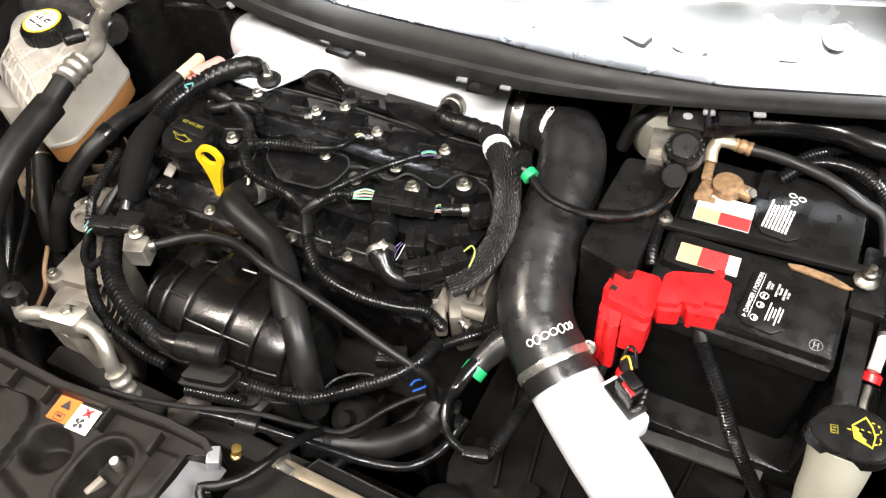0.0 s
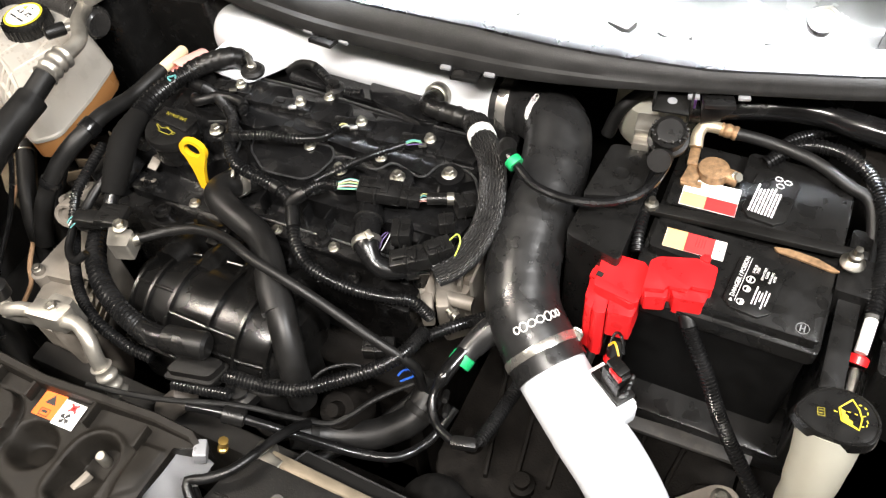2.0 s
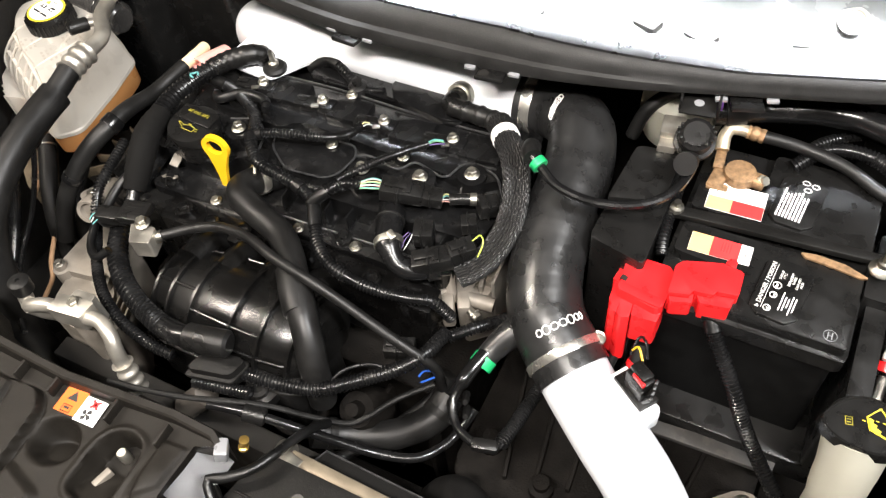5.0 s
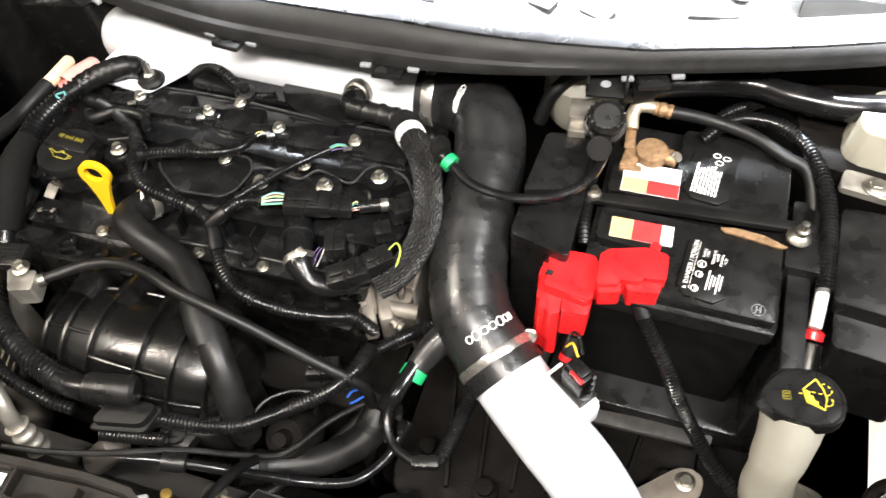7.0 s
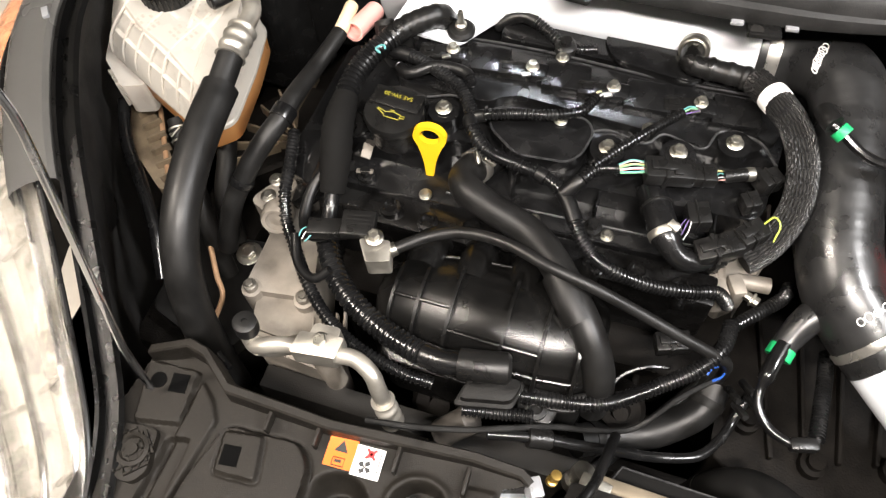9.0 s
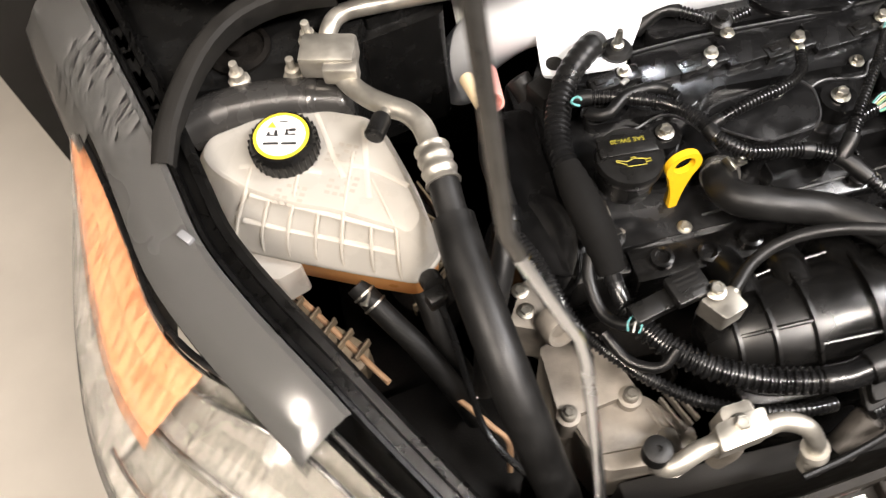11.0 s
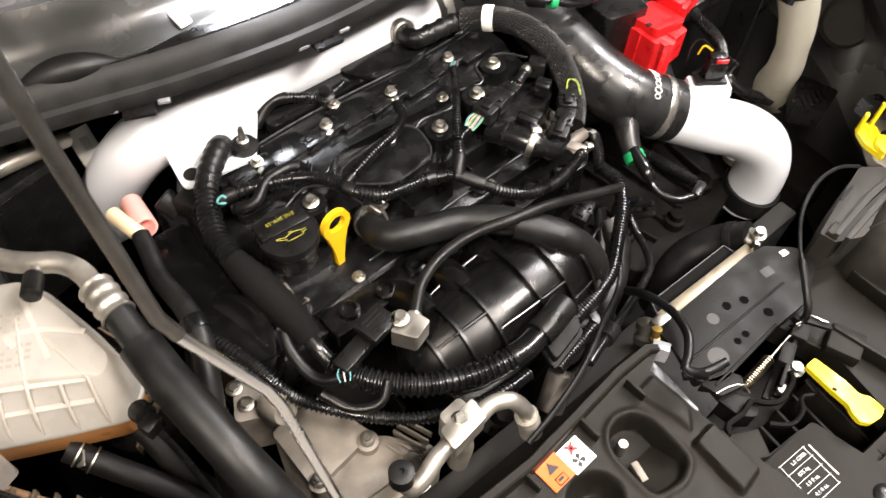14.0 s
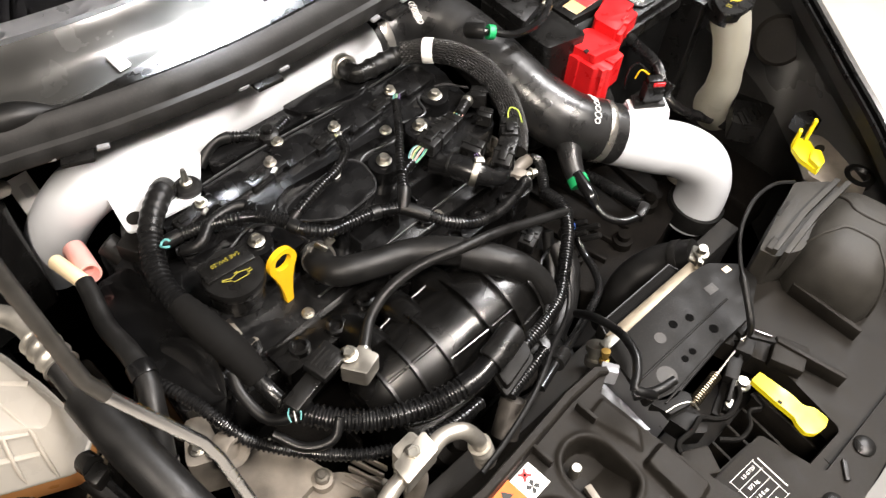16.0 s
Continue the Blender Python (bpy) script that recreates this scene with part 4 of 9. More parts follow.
# slim vacuum line from the sensor foot
VAC = [(-0.178, -0.262, 0.828), (-0.166, -0.252, 0.830), (-0.139, -0.230, 0.830), (-0.103, -0.219, 0.836), (-0.058, -0.223, 0.844), (-0.011, -0.238, 0.848), (0.036, -0.243, 0.838), (0.087, -0.245, 0.814), (0.135, -0.249, 0.793), (0.175, -0.250, 0.772), (0.190, -0.246, 0.748), (0.192, -0.243, 0.70)]
vac = hose_thing("vacuum_hose", "slim glossy black vacuum hose with a brass end", VAC, 0.0062, RUBBER, seg=12)
band(VAC, 0.0062, 0.02, 0.010, STEEL, vac, "end_ferrule", "pale metal ferrule", 0.001, 12)

# injector loom: main run, and three branches
MAIN = [(-0.262, -0.012, 0.846), (-0.225, -0.020, 0.850), (-0.185, -0.040, 0.856), (-0.158, -0.058, 0.858), (-0.141, -0.082, 0.860), (-0.132, -0.104, 0.858), (-0.108, -0.124, 0.852), (-0.075, -0.128, 0.846), (-0.045, -0.132, 0.842), (-0.018, -0.146, 0.840), (-0.002, -0.168, 0.836), (0.016, -0.192, 0.829), (0.044, -0.208, 0.820), (0.088, -0.208, 0.806), (0.130, -0.199, 0.797), (0.160, -0.188, 0.790), (0.178, -0.180, 0.755)]
loom_thing(MAIN, 0.0078, "glossy black corrugated wiring loom snaking over the cam cover", taped=((0.0, 0.06), (0.285, 0.31), (0.47, 0.485), (0.54, 0.60)))
loom_thing([(-0.134, -0.090, 0.860), (-0.112, -0.085, 0.866), (-0.085, -0.078, 0.868), (-0.050, -0.068, 0.866), (-0.024, -0.052, 0.863), (-0.013, -0.028, 0.862)], 0.0062, "corrugated loom branch to an ignition coil", taped=((0, 0.12),))
loom_thing([(-0.018, -0.148, 0.842), (-0.006, -0.136, 0.852), (0.008, -0.118, 0.856), (0.030, -0.110, 0.856)], 0.0072, "corrugated loom branch to a large plug", taped=((0, 0.4),))
loom_thing([(0.005, -0.118, 0.862), (0.028, -0.090, 0.866), (0.052, -0.062, 0.868), (0.080, -0.026, 0.864)], 0.0055, "corrugated loom branch to an ignition coil")
loom_thing([(-0.245, -0.030, 0.842), (-0.225, -0.045, 0.852), (-0.20, -0.030, 0.856), (-0.165, -0.028, 0.855), (-0.150, -0.045, 0.856)], 0.0058, "black taped wiring loop beside the oil cap", taped=((0.1, 0.9),))
wires("loom_wires", (0.031, -0.110, 0.856), (0.057, -0.100, 0.856), (W_T, W_W, W_Y, W_G, W_W, W_O, W_T, W_G), 0.011, "multicoloured bare wires entering a plug")
wires("coil_wires", (0.080, -0.026, 0.864), (0.094, -0.012, 0.858), (W_T, W_G, W_V), 0.005, "teal and green wires at a coil plug", 0.0009)
wires("coil_wires", (-0.013, -0.028, 0.862), (-0.008, -0.016, 0.856), (W_Y, W_W), 0.004, "pale wires at a coil plug", 0.0009)
plug("wiring_plug", (0.056, -0.104, 0.856), (0.105, -0.090, 0.850), 0.026, 0.018, "large black wiring plug on the cam cover")
plug("wiring_plug", (0.105, -0.092, 0.850), (0.128, -0.086, 0.848), 0.021, 0.015, "black wiring plug half on the cam cover", latch=False)
wires("loom_wires", (0.128, -0.087, 0.848), (0.137, -0.083, 0.848), (W_Y, W_T, W_W, W_O), 0.008, "short coloured wires behind a plug")
part_root = hose_thing("sensor_lead", "black sleeved sensor lead with a grey collar", [(0.136, -0.084, 0.848), (0.150, -0.078, 0.848), (0.172, -0.068, 0.846)], 0.0068, PLASTIC, "cable")
band([(0.136, -0.084, 0.848), (0.150, -0.078, 0.848), (0.172, -0.068, 0.846)], 0.0068, 0.72, 0.008, STEEL, part_root, "collar", "grey collar", 0.0006, 14)
plug("wiring_plug", (0.172, -0.082, 0.846), (0.190, -0.066, 0.842), 0.020, 0.020, "small square black connector cap", latch=False)

# big left-hand loom: convoluted elbow, cloth sleeve, corrugated tail
ELBOW = [(-0.212, 0.046, 0.850), (-0.214, 0.040, 0.862), (-0.224, 0.030, 0.868), (-0.245, 0.012, 0.866), (-0.262, -0.008, 0.862)]
big = thing("main_harness", (-0.26, -0.1, 0.80), "thick engine harness with corrugated elbow, cloth sleeve and loom tail", "wiring loom", "wiring looms")
part("elbow", tube(ELBOW, lambda s, i: 0.0142 - 0.001 * s + 0.0005 * math.sin(i * 1.4), 20, 0.0024), PLASTIC, big)
part("neck", corrugated([(-0.258, -0.004, 0.863), (-0.274, -0.034, 0.860), (-0.284, -0.068, 0.856), (-0.284, -0.100, 0.853)], 0.0135, 0.0065, 0.0024, 18), LOOM, big)
part("cloth_sleeve", tube([(-0.284, -0.096, 0.853), (-0.279, -0.135, 0.848), (-0.271, -0.170, 0.832), (-0.266, -0.200, 0.812)], lambda s, i: 0.0128 + 0.0052 * math.sin(math.pi * min(max(s, 0.02), 0.98)) ** 0.6 + 0.0006 * math.sin(i * 2.3), 20, 0.004), TAPE, big)
part("braid_end", tube([(-0.267, -0.196, 0.814), (-0.264, -0.215, 0.802), (-0.260, -0.238, 0.796)], 0.0088, 14), LOOM, big)
TAIL = [(-0.262, -0.232, 0.797), (-0.250, -0.258, 0.796), (-0.228, -0.288, 0.795), (-0.198, -0.312, 0.792), (-0.160, -0.330, 0.790), (-0.122, -0.342, 0.793), (-0.102, -0.346, 0.796)]
part("conduit", corrugated(TAIL, 0.0130, 0.0072, 0.0026, 18), LOOM, big)
part("tail_sleeve", tube([(-0.110, -0.345, 0.795), (-0.088, -0.347, 0.798), (-0.068, -0.345, 0.800)], lambda s, i: 0.0128 + 0.0008 * (i % 2), 18, 0.004), LOOM, big)
part("end_plug", tube([(-0.070, -0.345, 0.800), (-0.048, -0.342, 0.802), (-0.020, -0.335, 0.800)], lambda s, i: 0.0165 if s < 0.95 else 0.013, 20, 0.004), PLASTIC, big)
bm = bmesh.new()
prism(bm, rounded([(-0.066, -0.372), (-0.012, -0.360), (-0.006, -0.335), (-0.056, -0.340)], 0.008), 0.748, 0.776, bevel=0.003)
prism(bm, rounded([(-0.070, -0.377), (-0.010, -0.364), (-0.004, -0.332), (-0.060, -0.336)], 0.006), 0.760, 0.765, bevel=0.0015)
part("plug_bracket", bm, DARKSTEEL, big)
bm = bmesh.new()
sweep(bm, [Vector((-0.259, -0.042, 0.880)) + Vector((0.0052 * math.cos(k * 0.5), 0.0052 * math.sin(k * 0.5), 0.0015 * math.sin(k))) for k in range(11)], 0.0013, 8, raw=True)
single("ring_clip", bm, TEAL, (-0.259, -0.042, 0.876), "small teal open ring clip on the harness elbow", "clip")
loom_thing([(-0.345, -0.130, 0.805), (-0.330, -0.175, 0.808), (-0.322, -0.210, 0.804), (-0.312, -0.236, 0.790), (-0.292, -0.262, 0.782), (-0.262, -0.298, 0.780), (-0.225, -0.330, 0.778), (-0.180, -0.352, 0.776), (-0.130, -0.362, 0.772), (-0.095, -0.362, 0.766)], 0.0074, "second corrugated loom curving round the manifold", pitch=0.0052)
loom_thing([(-0.228, -0.242, 0.826), (-0.262, -0.258, 0.815), (-0.285, -0.240, 0.805), (-0.290, -0.205, 0.812), (-0.283, -0.180, 0.820)], 0.0055, "taped black lead looping to the pressure sensor", name="sensor_lead", taped=((0, 1),))
loom_thing([(-0.232, -0.290, 0.812), (-0.250, -0.300, 0.800), (-0.275, -0.285, 0.795), (-0.290, -0.255, 0.800)], 0.0045, "thin black lead below the pressure sensor", name="sensor_lead", taped=((0, 1),))
wires("sensor_wires", (-0.264, -0.258, 0.830), (-0.270, -0.270, 0.826), (W_T, W_W, W_T), 0.008, "pale teal wires at the sensor plug", 0.0008)

# sleeved coolant hose with the cream and pink plugs
PLUGHOSE = [(-0.339, 0.012, 0.829), (-0.343, -0.012, 0.827), (-0.350, -0.050, 0.824), (-0.350, -0.098, 0.836), (-0.353, -0.135, 0.835), (-0.364, -0.163, 0.824), (-0.378, -0.190, 0.802), (-0.396, -0.222, 0.760), (-0.408, -0.25, 0.70)]
slv = hose_thing("sleeved_hose", "matt black sleeved hose running down beside the engine", PLUGHOSE, lambda s, i: 0.0100 + 0.0025 * min(s * 2, 1), RUBBER, seg=16)
band(PLUGHOSE, 0.0132, 0.42, 0.016, LOOM, slv, "tape_wrap", "glossy tape wrap", 0.0008)
band(PLUGHOSE, 0.0134, 0.70, 0.010, LOOM, slv, "tape_wrap", "glossy tape wrap", 0.0008)
bm = bmesh.new()
lathe(bm, [(0.0088, 0), (0.0088, 0.058), (0.0075, 0.060), (0.004, 0.060), (0.004, 0.054), (0, 0.054)], aim((-0.3392, 0.010, 0.829), (-0.348, 0.070, 0.817)), 18)
single("cream_plug", bm, CREAM, (-0.345, 0.04, 0.82), "cream plastic connector sleeve on the sleeved hose", "connector", "loose connectors")
bm = bmesh.new()
lathe(bm, [(0.0, 0.012), (0.0095, 0.012), (0.0105, 0), (0.0130, 0), (0.0130, 0.058), (0.011, 0.061), (0, 0.061)], aim((-0.328, 0.024, 0.820), (-0.322, 0.082, 0.803)), 20)
single("pink_plug", bm, PINK, (-0.32, 0.05, 0.81), "pink plastic connector cap beside the charge pipe", "connector", "loose connectors")

# braided breather from the charge pipe nipple back to the head
quick = thing("quick_connector", (0.10, 0.05, 0.86), "black moulded elbow connector on the charge pipe nipple", "connector")
QC = [(0.0758, 0.072, 0.857), (0.074, 0.054, 0.862), (0.080, 0.044, 0.863), (0.105, 0.043, 0.862), (0.135, 0.040, 0.863), (0.155, 0.030, 0.868)]
part("elbow", tube(QC, lambda s, i: (0.0125 if s < 0.3 else 0.0118) + (0.0016 if 0.42 < s < 0.47 or 0.62 < s < 0.67 or 0.78 < s < 0.83 else 0), 20, 0.003), PLASTIC, quick)
bm = bmesh.new()
lathe(bm, [(0.0145, -0.004), (0.0175, -0.004), (0.0175, 0.006), (0.0145, 0.006)], aim((0.076, 0.074, 0.8565), (0.075, 0.05, 0.864)), 24)
part("clip_ring", bm, STEEL, quick, "white-metal clip ring")
BRAID = [(0.147, 0.035, 0.866), (0.170, 0.004, 0.877), (0.193, -0.024, 0.874), (0.208, -0.056, 0.862), (0.213, -0.088, 0.842), (0.206, -0.116, 0.824), (0.192, -0.138, 0.812), (0.176, -0.152, 0.806)]
braid = thing("braided_hose", (0.2, -0.05, 0.82), "braided black sleeve hose with a white printed band", "hose")
bm = bmesh.new()
pts = spline(BRAID, 0.0022)
sweep(bm, pts, 0.0150, 20, raw=True)
part("core", bm, LINER, braid)
for way in (1, -1):
    bm = bmesh.new()
    fr = frames_along(spline(BRAID, 0.0017))
    for strand in range(30):
        line = []
        for i, (p, d, s, u) in enumerate(fr):
            a = way * i * 0.012 + 2 * math.pi * (strand + 0.25 * way) / 30
            rr = 0.0150 + 0.0007 * math.sin(i * 1.57 + strand * math.pi + (0 if way > 0 else 3.1))
            line.append(p + (s * math.cos(a) + u * math.sin(a)) * rr)
        sweep(bm, line, 0.00075, 4, raw=True, caps=False)
    tagged(part("braid", bm, mat("braid_thread", (0.0085, 0.0085, 0.0087), 0.38, vary=0.4, scale=250, bump=0, spec=0.36), braid, "grey-flecked woven braid of fine threads"), kind="stuff")
band(BRAID, 0.0158, 0.16, 0.014, PAPER, braid, "printed_band", "white printed band", 0.0008)

# thermostat hose stub with its clamp, and the plug cluster
STUB = [(0.069, -0.108, 0.828), (0.082, -0.138, 0.832), (0.090, -0.155, 0.832), (0.099, -0.167, 0.829), (0.109, -0.174, 0.822), (0.122, -0.175, 0.816), (0.136, -0.166, 0.812), (0.151, -0.154, 0.810), (0.162, -0.145, 0.808)]
stub = hose_thing("coolant_elbow", "black rubber coolant elbow with a steel band clamp", STUB, lambda s, i: 0.0160 - 0.0042 * min(max((s - 0.42) / 0.06, 0), 1), GLOSS, seg=24)
band(STUB, 0.0160, 0.385, 0.008, STEEL, stub, label="steel band clamp")
band(STUB, 0.0160, 0.16, 0.003, PLASTIC, stub, "collar", "", 0.0016)
band(STUB, 0.0118, 0.86, 0.014, PLASTIC, stub, "collar", "", 0.0028)
bm = bmesh.new()
block(bm, (0.098, -0.157, 0.846), (0.012, 0.008, 0.006), turn(10, 10, -30), 0.001)
part("clamp_screw", bm, STEEL, stub)
plug("wiring_plug", (0.128, -0.168, 0.822), (0.168, -0.146, 0.830), 0.024, 0.020, "black sensor plug with purple wires")
plug("wiring_plug", (0.164, -0.148, 0.832), (0.186, -0.126, 0.832), 0.022, 0.022, "black sensor plug with a yellow wire")
plug("wiring_plug", (0.110, -0.130, 0.826), (0.132, -0.122, 0.826), 0.026, 0.022, "black moulded sensor block", latch=False)
wires("plug_wires", (0.112, -0.140, 0.838), (0.108, -0.158, 0.828), (W_W, W_V, W_V), 0.006, "purple and white wires by the coolant elbow", 0.0005)
hose_thing("yellow_wire", "bright yellow-green wire arched over a plug", [(0.184, -0.126, 0.842), (0.192, -0.120, 0.850), (0.199, -0.128, 0.848), (0.197, -0.140, 0.836)], 0.0009, mat("lime_wire", (0.45, 0.55, 0.08), 0.4, bump=0), "wire", 8, 0.003)
plug("wiring_plug", (0.160, -0.105, 0.836), (0.176, -0.096, 0.836), 0.018, 0.018, "black sensor head on the cam cover", latch=False)

# cast housing at the end of the head
housing = thing("thermostat_housing", (0.19, -0.16, 0.72), "cast aluminium thermostat housing at the end of the head", "housing")
bm = bmesh.new()
prism(bm, rounded([(0.150, -0.112), (0.198, -0.068), (0.204, -0.132), (0.180, -0.154), (0.162, -0.140)], 0.006), 0.58, 0.752, bevel=0.004)
part("casting", bm, ALU_DULL, housing)
bm = bmesh.new()
prism(bm, [(0.199, -0.048), (0.203, -0.048), (0.208, -0.124), (0.204, -0.126)], 0.62, 0.768, bevel=0.0012)
part("flange_plate", bm, ALU, housing, "bright machined flange edge")
for a, b, wide, top in (((0.184, -0.094), (0.193, -0.132), 0.006, 0.764), ((0.193, -0.116), (0.203, -0.114), 0.010, 0.762)):
    bm = bmesh.new()
    d = Vector(b) - Vector(a)
    block(bm, ((a[0] + b[0]) / 2, (a[1] + b[1]) / 2, 0.745), (d.length, wide, top - 0.745), turn(0, 0, math.degrees(math.atan2(d.y, d.x))), 0.002)
    part("rib", bm, ALU_DULL, housing)
bm = bmesh.new()
sweep(bm, [(0.184, -0.149, 0.757), (0.200, -0.147, 0.757), (0.217, -0.145, 0.756)], 0.0092, 18)
part("barrel", bm, ALU_DULL, housing)
for x, y in ((0.166, -0.166), (0.183, -0.157)):
    bm = bmesh.new()
    block(bm, (x, y, 0.725), (0.016, 0.026, 0.042), turn(0, 0, 28), 0.004)
    part("clamp_lobe", bm, ALU_DULL, housing)
bm = bmesh.new()
sweep(bm, [(0.150, -0.128, 0.785), (0.158, -0.143, 0.772), (0.166, -0.158, 0.752)], 0.0080, 16)
part("outlet_tube", bm, ALU_DULL, housing)
bm = bmesh.new()
lathe(bm, [(0.009, 0.735), (0.009, 0.752), (0.0105, 0.753), (0.0105, 0.760), (0.008, 0.762), (0.008, 0.770), (0, 0.771)], Matrix.Translation((0.129, -0.178, 0)), 18)
part("fitting", bm, ALU_DULL, housing)
bm = bmesh.new()
sweep(bm, [(0.133, -0.176, 0.764), (0.147, -0.166, 0.766), (0.160, -0.152, 0.766)], 0.0042, 10)
part("cast_arm", bm, ALU_DULL, housing)
bm = bmesh.new()
lathe(bm, [(0.005, -0.014), (0.005, 0.0), (0.008, 0.001), (0.008, 0.003), (0.0058, 0.004), (0.0058, 0.009), (0, 0.009)], aim((0.200, -0.166, 0.757), (0.22, -0.175, 0.757)), 10)
part("bolt_head", bm, STEEL, housing)

# cable from the green-taped plug over the silicone hose
CABLE = [(0.216, -0.034, 0.908), (0.231, -0.043, 0.904), (0.26, -0.058, 0.895), (0.304, -0.058, 0.889), (0.347, -0.041, 0.887), (0.373, -0.012, 0.888), (0.382, 0.03, 0.89), (0.374, 0.055, 0.89)]
cab = hose_thing("sensor_cable", "black sensor cable with a green locking clip over the silicone hose", CABLE, 0.0052, GLOSS, "cable", 10)
band(CABLE, 0.0085, 0.06, 0.009, GREEN, cab, "green_clip", "green locking clip", 0.001, 14)
part("plug_end", tube([(0.212, -0.018, 0.902), (0.215, -0.030, 0.907), (0.221, -0.038, 0.908)], 0.0105, 14), RUBBER, cab)

# line with the second green clip, under the hose
LINE = [(0.238, -0.214, 0.768), (0.229, -0.245, 0.763), (0.225, -0.275, 0.749), (0.240, -0.296, 0.741), (0.266, -0.306, 0.740), (0.286, -0.300, 0.737), (0.291, -0.288, 0.733)]
line = hose_thing("recirculation_line", "slim black line with a bright green clip below the silicone hose", LINE, lambda s, i: 0.0085 if s < 0.3 else 0.0052, GLOSS, "hose", 12)
band([(0.243, -0.206, 0.764), (0.238, -0.218, 0.760), (0.232, -0.238, 0.752)], 0.0125, 0.42, 0.013, GREEN, line, "green_clip", "bright green clip", 0.0012, 18)
loom_thing([(0.290, -0.292, 0.734), (0.294, -0.255, 0.722), (0.297, -0.221, 0.714), (0.300, -0.18, 0.70)], 0.0085, "corrugated tail below the silicone hose")
bm = bmesh.new()
block(bm, (0.276, -0.304, 0.733), (0.030, 0.014, 0.014), turn(0, 4, 16), 0.004)
single("line_elbow", bm, PLASTIC, (0.276, -0.304, 0.733), "black moulded elbow on the recirculation line", "connector")

# lower looms and lines in front of the manifold
loom_thing([(-0.012, -0.344, 0.756), (0.020, -0.340, 0.756), (0.055, -0.333, 0.754), (0.085, -0.322, 0.754), (0.125, -0.294, 0.760), (0.158, -0.268, 0.767), (0.178, -0.240, 0.772), (0.184, -0.205, 0.765)], 0.0088, "corrugated loom along the front of the manifold")
loom_thing([(-0.060, -0.375, 0.752), (-0.025, -0.368, 0.752), (0.012, -0.362, 0.756)], 0.0075, "short corrugated loom below the manifold flange")
loom_thing([(0.186, -0.205, 0.755), (0.210, -0.180, 0.755), (0.235, -0.150, 0.745), (0.245, -0.12, 0.72)], 0.0078, "corrugated loom dropping behind the silicone hose")
hose_thing("thin_line", "thin glossy black line across the front of the engine", [(-0.150, -0.418, 0.760), (-0.105, -0.410, 0.758), (-0.050, -0.396, 0.757), (-0.008, -0.380, 0.754), (0.030, -0.362, 0.740), (0.072, -0.345, 0.715), (0.108, -0.328, 0.695), (0.128, -0.312, 0.700), (0.148, -0.288, 0.710), (0.168, -0.268, 0.716), (0.188, -0.252, 0.722)], 0.0034, RUBBER, "hose", 10)
RETURN = [(0.06, -0.345, 0.66), (0.10, -0.320, 0.640), (0.145, -0.300, 0.640), (0.185, -0.268, 0.655), (0.195, -0.235, 0.67)]
ret = hose_thing("coolant_return", "black rubber coolant hose low at the front", RETURN, 0.019, seg=20)
band(RETURN, 0.019, 0.12, 0.010, DARKSTEEL, ret, label="dark spring clamp")
band(RETURN, 0.019, 0.88, 0.010, DARKSTEEL, ret, label="dark spring clamp")
LOWPIPE = [(-0.028, -0.392, 0.752), (0.000, -0.384, 0.748), (0.026, -0.377, 0.741), (0.074, -0.364, 0.718), (0.112, -0.351, 0.692), (0.148, -0.339, 0.670), (0.190, -0.322, 0.660), (0.212, -0.295, 0.656), (0.222, -0.270, 0.656), (0.232, -0.24, 0.67)]
hose_thing("low_line", "printed black line low across the radiator hoses", LOWPIPE, 0.0058, GLOSS, "hose", 12)
bm = bmesh.new()
lathe(bm, [(0.0105, 0), (0.0105, 0.024), (0.0085, 0.026)], aim((0.012, -0.381, 0.745), (0.036, -0.374, 0.737)), 16)
single("line_coupling", bm, PLASTIC, (0.012, -0.381, 0.745), "black coupling on the printed line", "connector")
bm = bmesh.new()
lathe(bm, [(0.0085, 0), (0.0085, 0.012)], aim((0.118, -0.306, 0.614), (0.128, -0.298, 0.612)), 16)
single("hose_clip", bm, STEEL, (0.123, -0.303, 0.61), "small bright steel hose clip", "clamp")
hose_thing("dark_hose", "black hose crossing towards the radiator", [(0.055, -0.42, 0.655), (0.10, -0.345, 0.630), (0.135, -0.295, 0.630), (0.175, -0.245, 0.660), (0.19, -0.22, 0.69)], 0.0085, seg=14)
bm = bmesh.new()
lathe(bm, [(0.016, 0), (0.016, 0.045), (0.013, 0.047), (0, 0.047)], aim((-0.080, -0.392, 0.700), (-0.045, -0.372, 0.735)), 18)
single("oil_separator", bm, CASTDARK, (-0.06, -0.38, 0.69), "grey cast fitting under the loom plug", "fitting")
bm = bmesh.new()
for k, (dx, dy) in enumerate(((0, 0), (0.012, 0.012), (-0.010, 0.016), (0.004, 0.028))):
    lathe(bm, [(0.0045, 0), (0.0045, 0.03), (0.003, 0.032), (0, 0.032)], aim((0.215 + dx, -0.262 + dy, 0.690), (0.225 + dx, -0.285 + dy, 0.715)), 8)
single("loose_connector", bm, PLASTIC, (0.215, -0.25, 0.69), "black multi-finned connector hanging below the hose", "connector")
plug("wiring_plug", (0.115, -0.238, 0.735), (0.150, -0.225, 0.735), 0.022, 0.018, "black plug low behind the vacuum hose")
hose_thing("twisted_wire", "thin twisted black wire beside the manifold", [(0.075, -0.325, 0.73), (0.085, -0.290, 0.738), (0.110, -0.270, 0.742), (0.135, -0.262, 0.738)], 0.0022, LOOM, "wire", 7, 0.004)
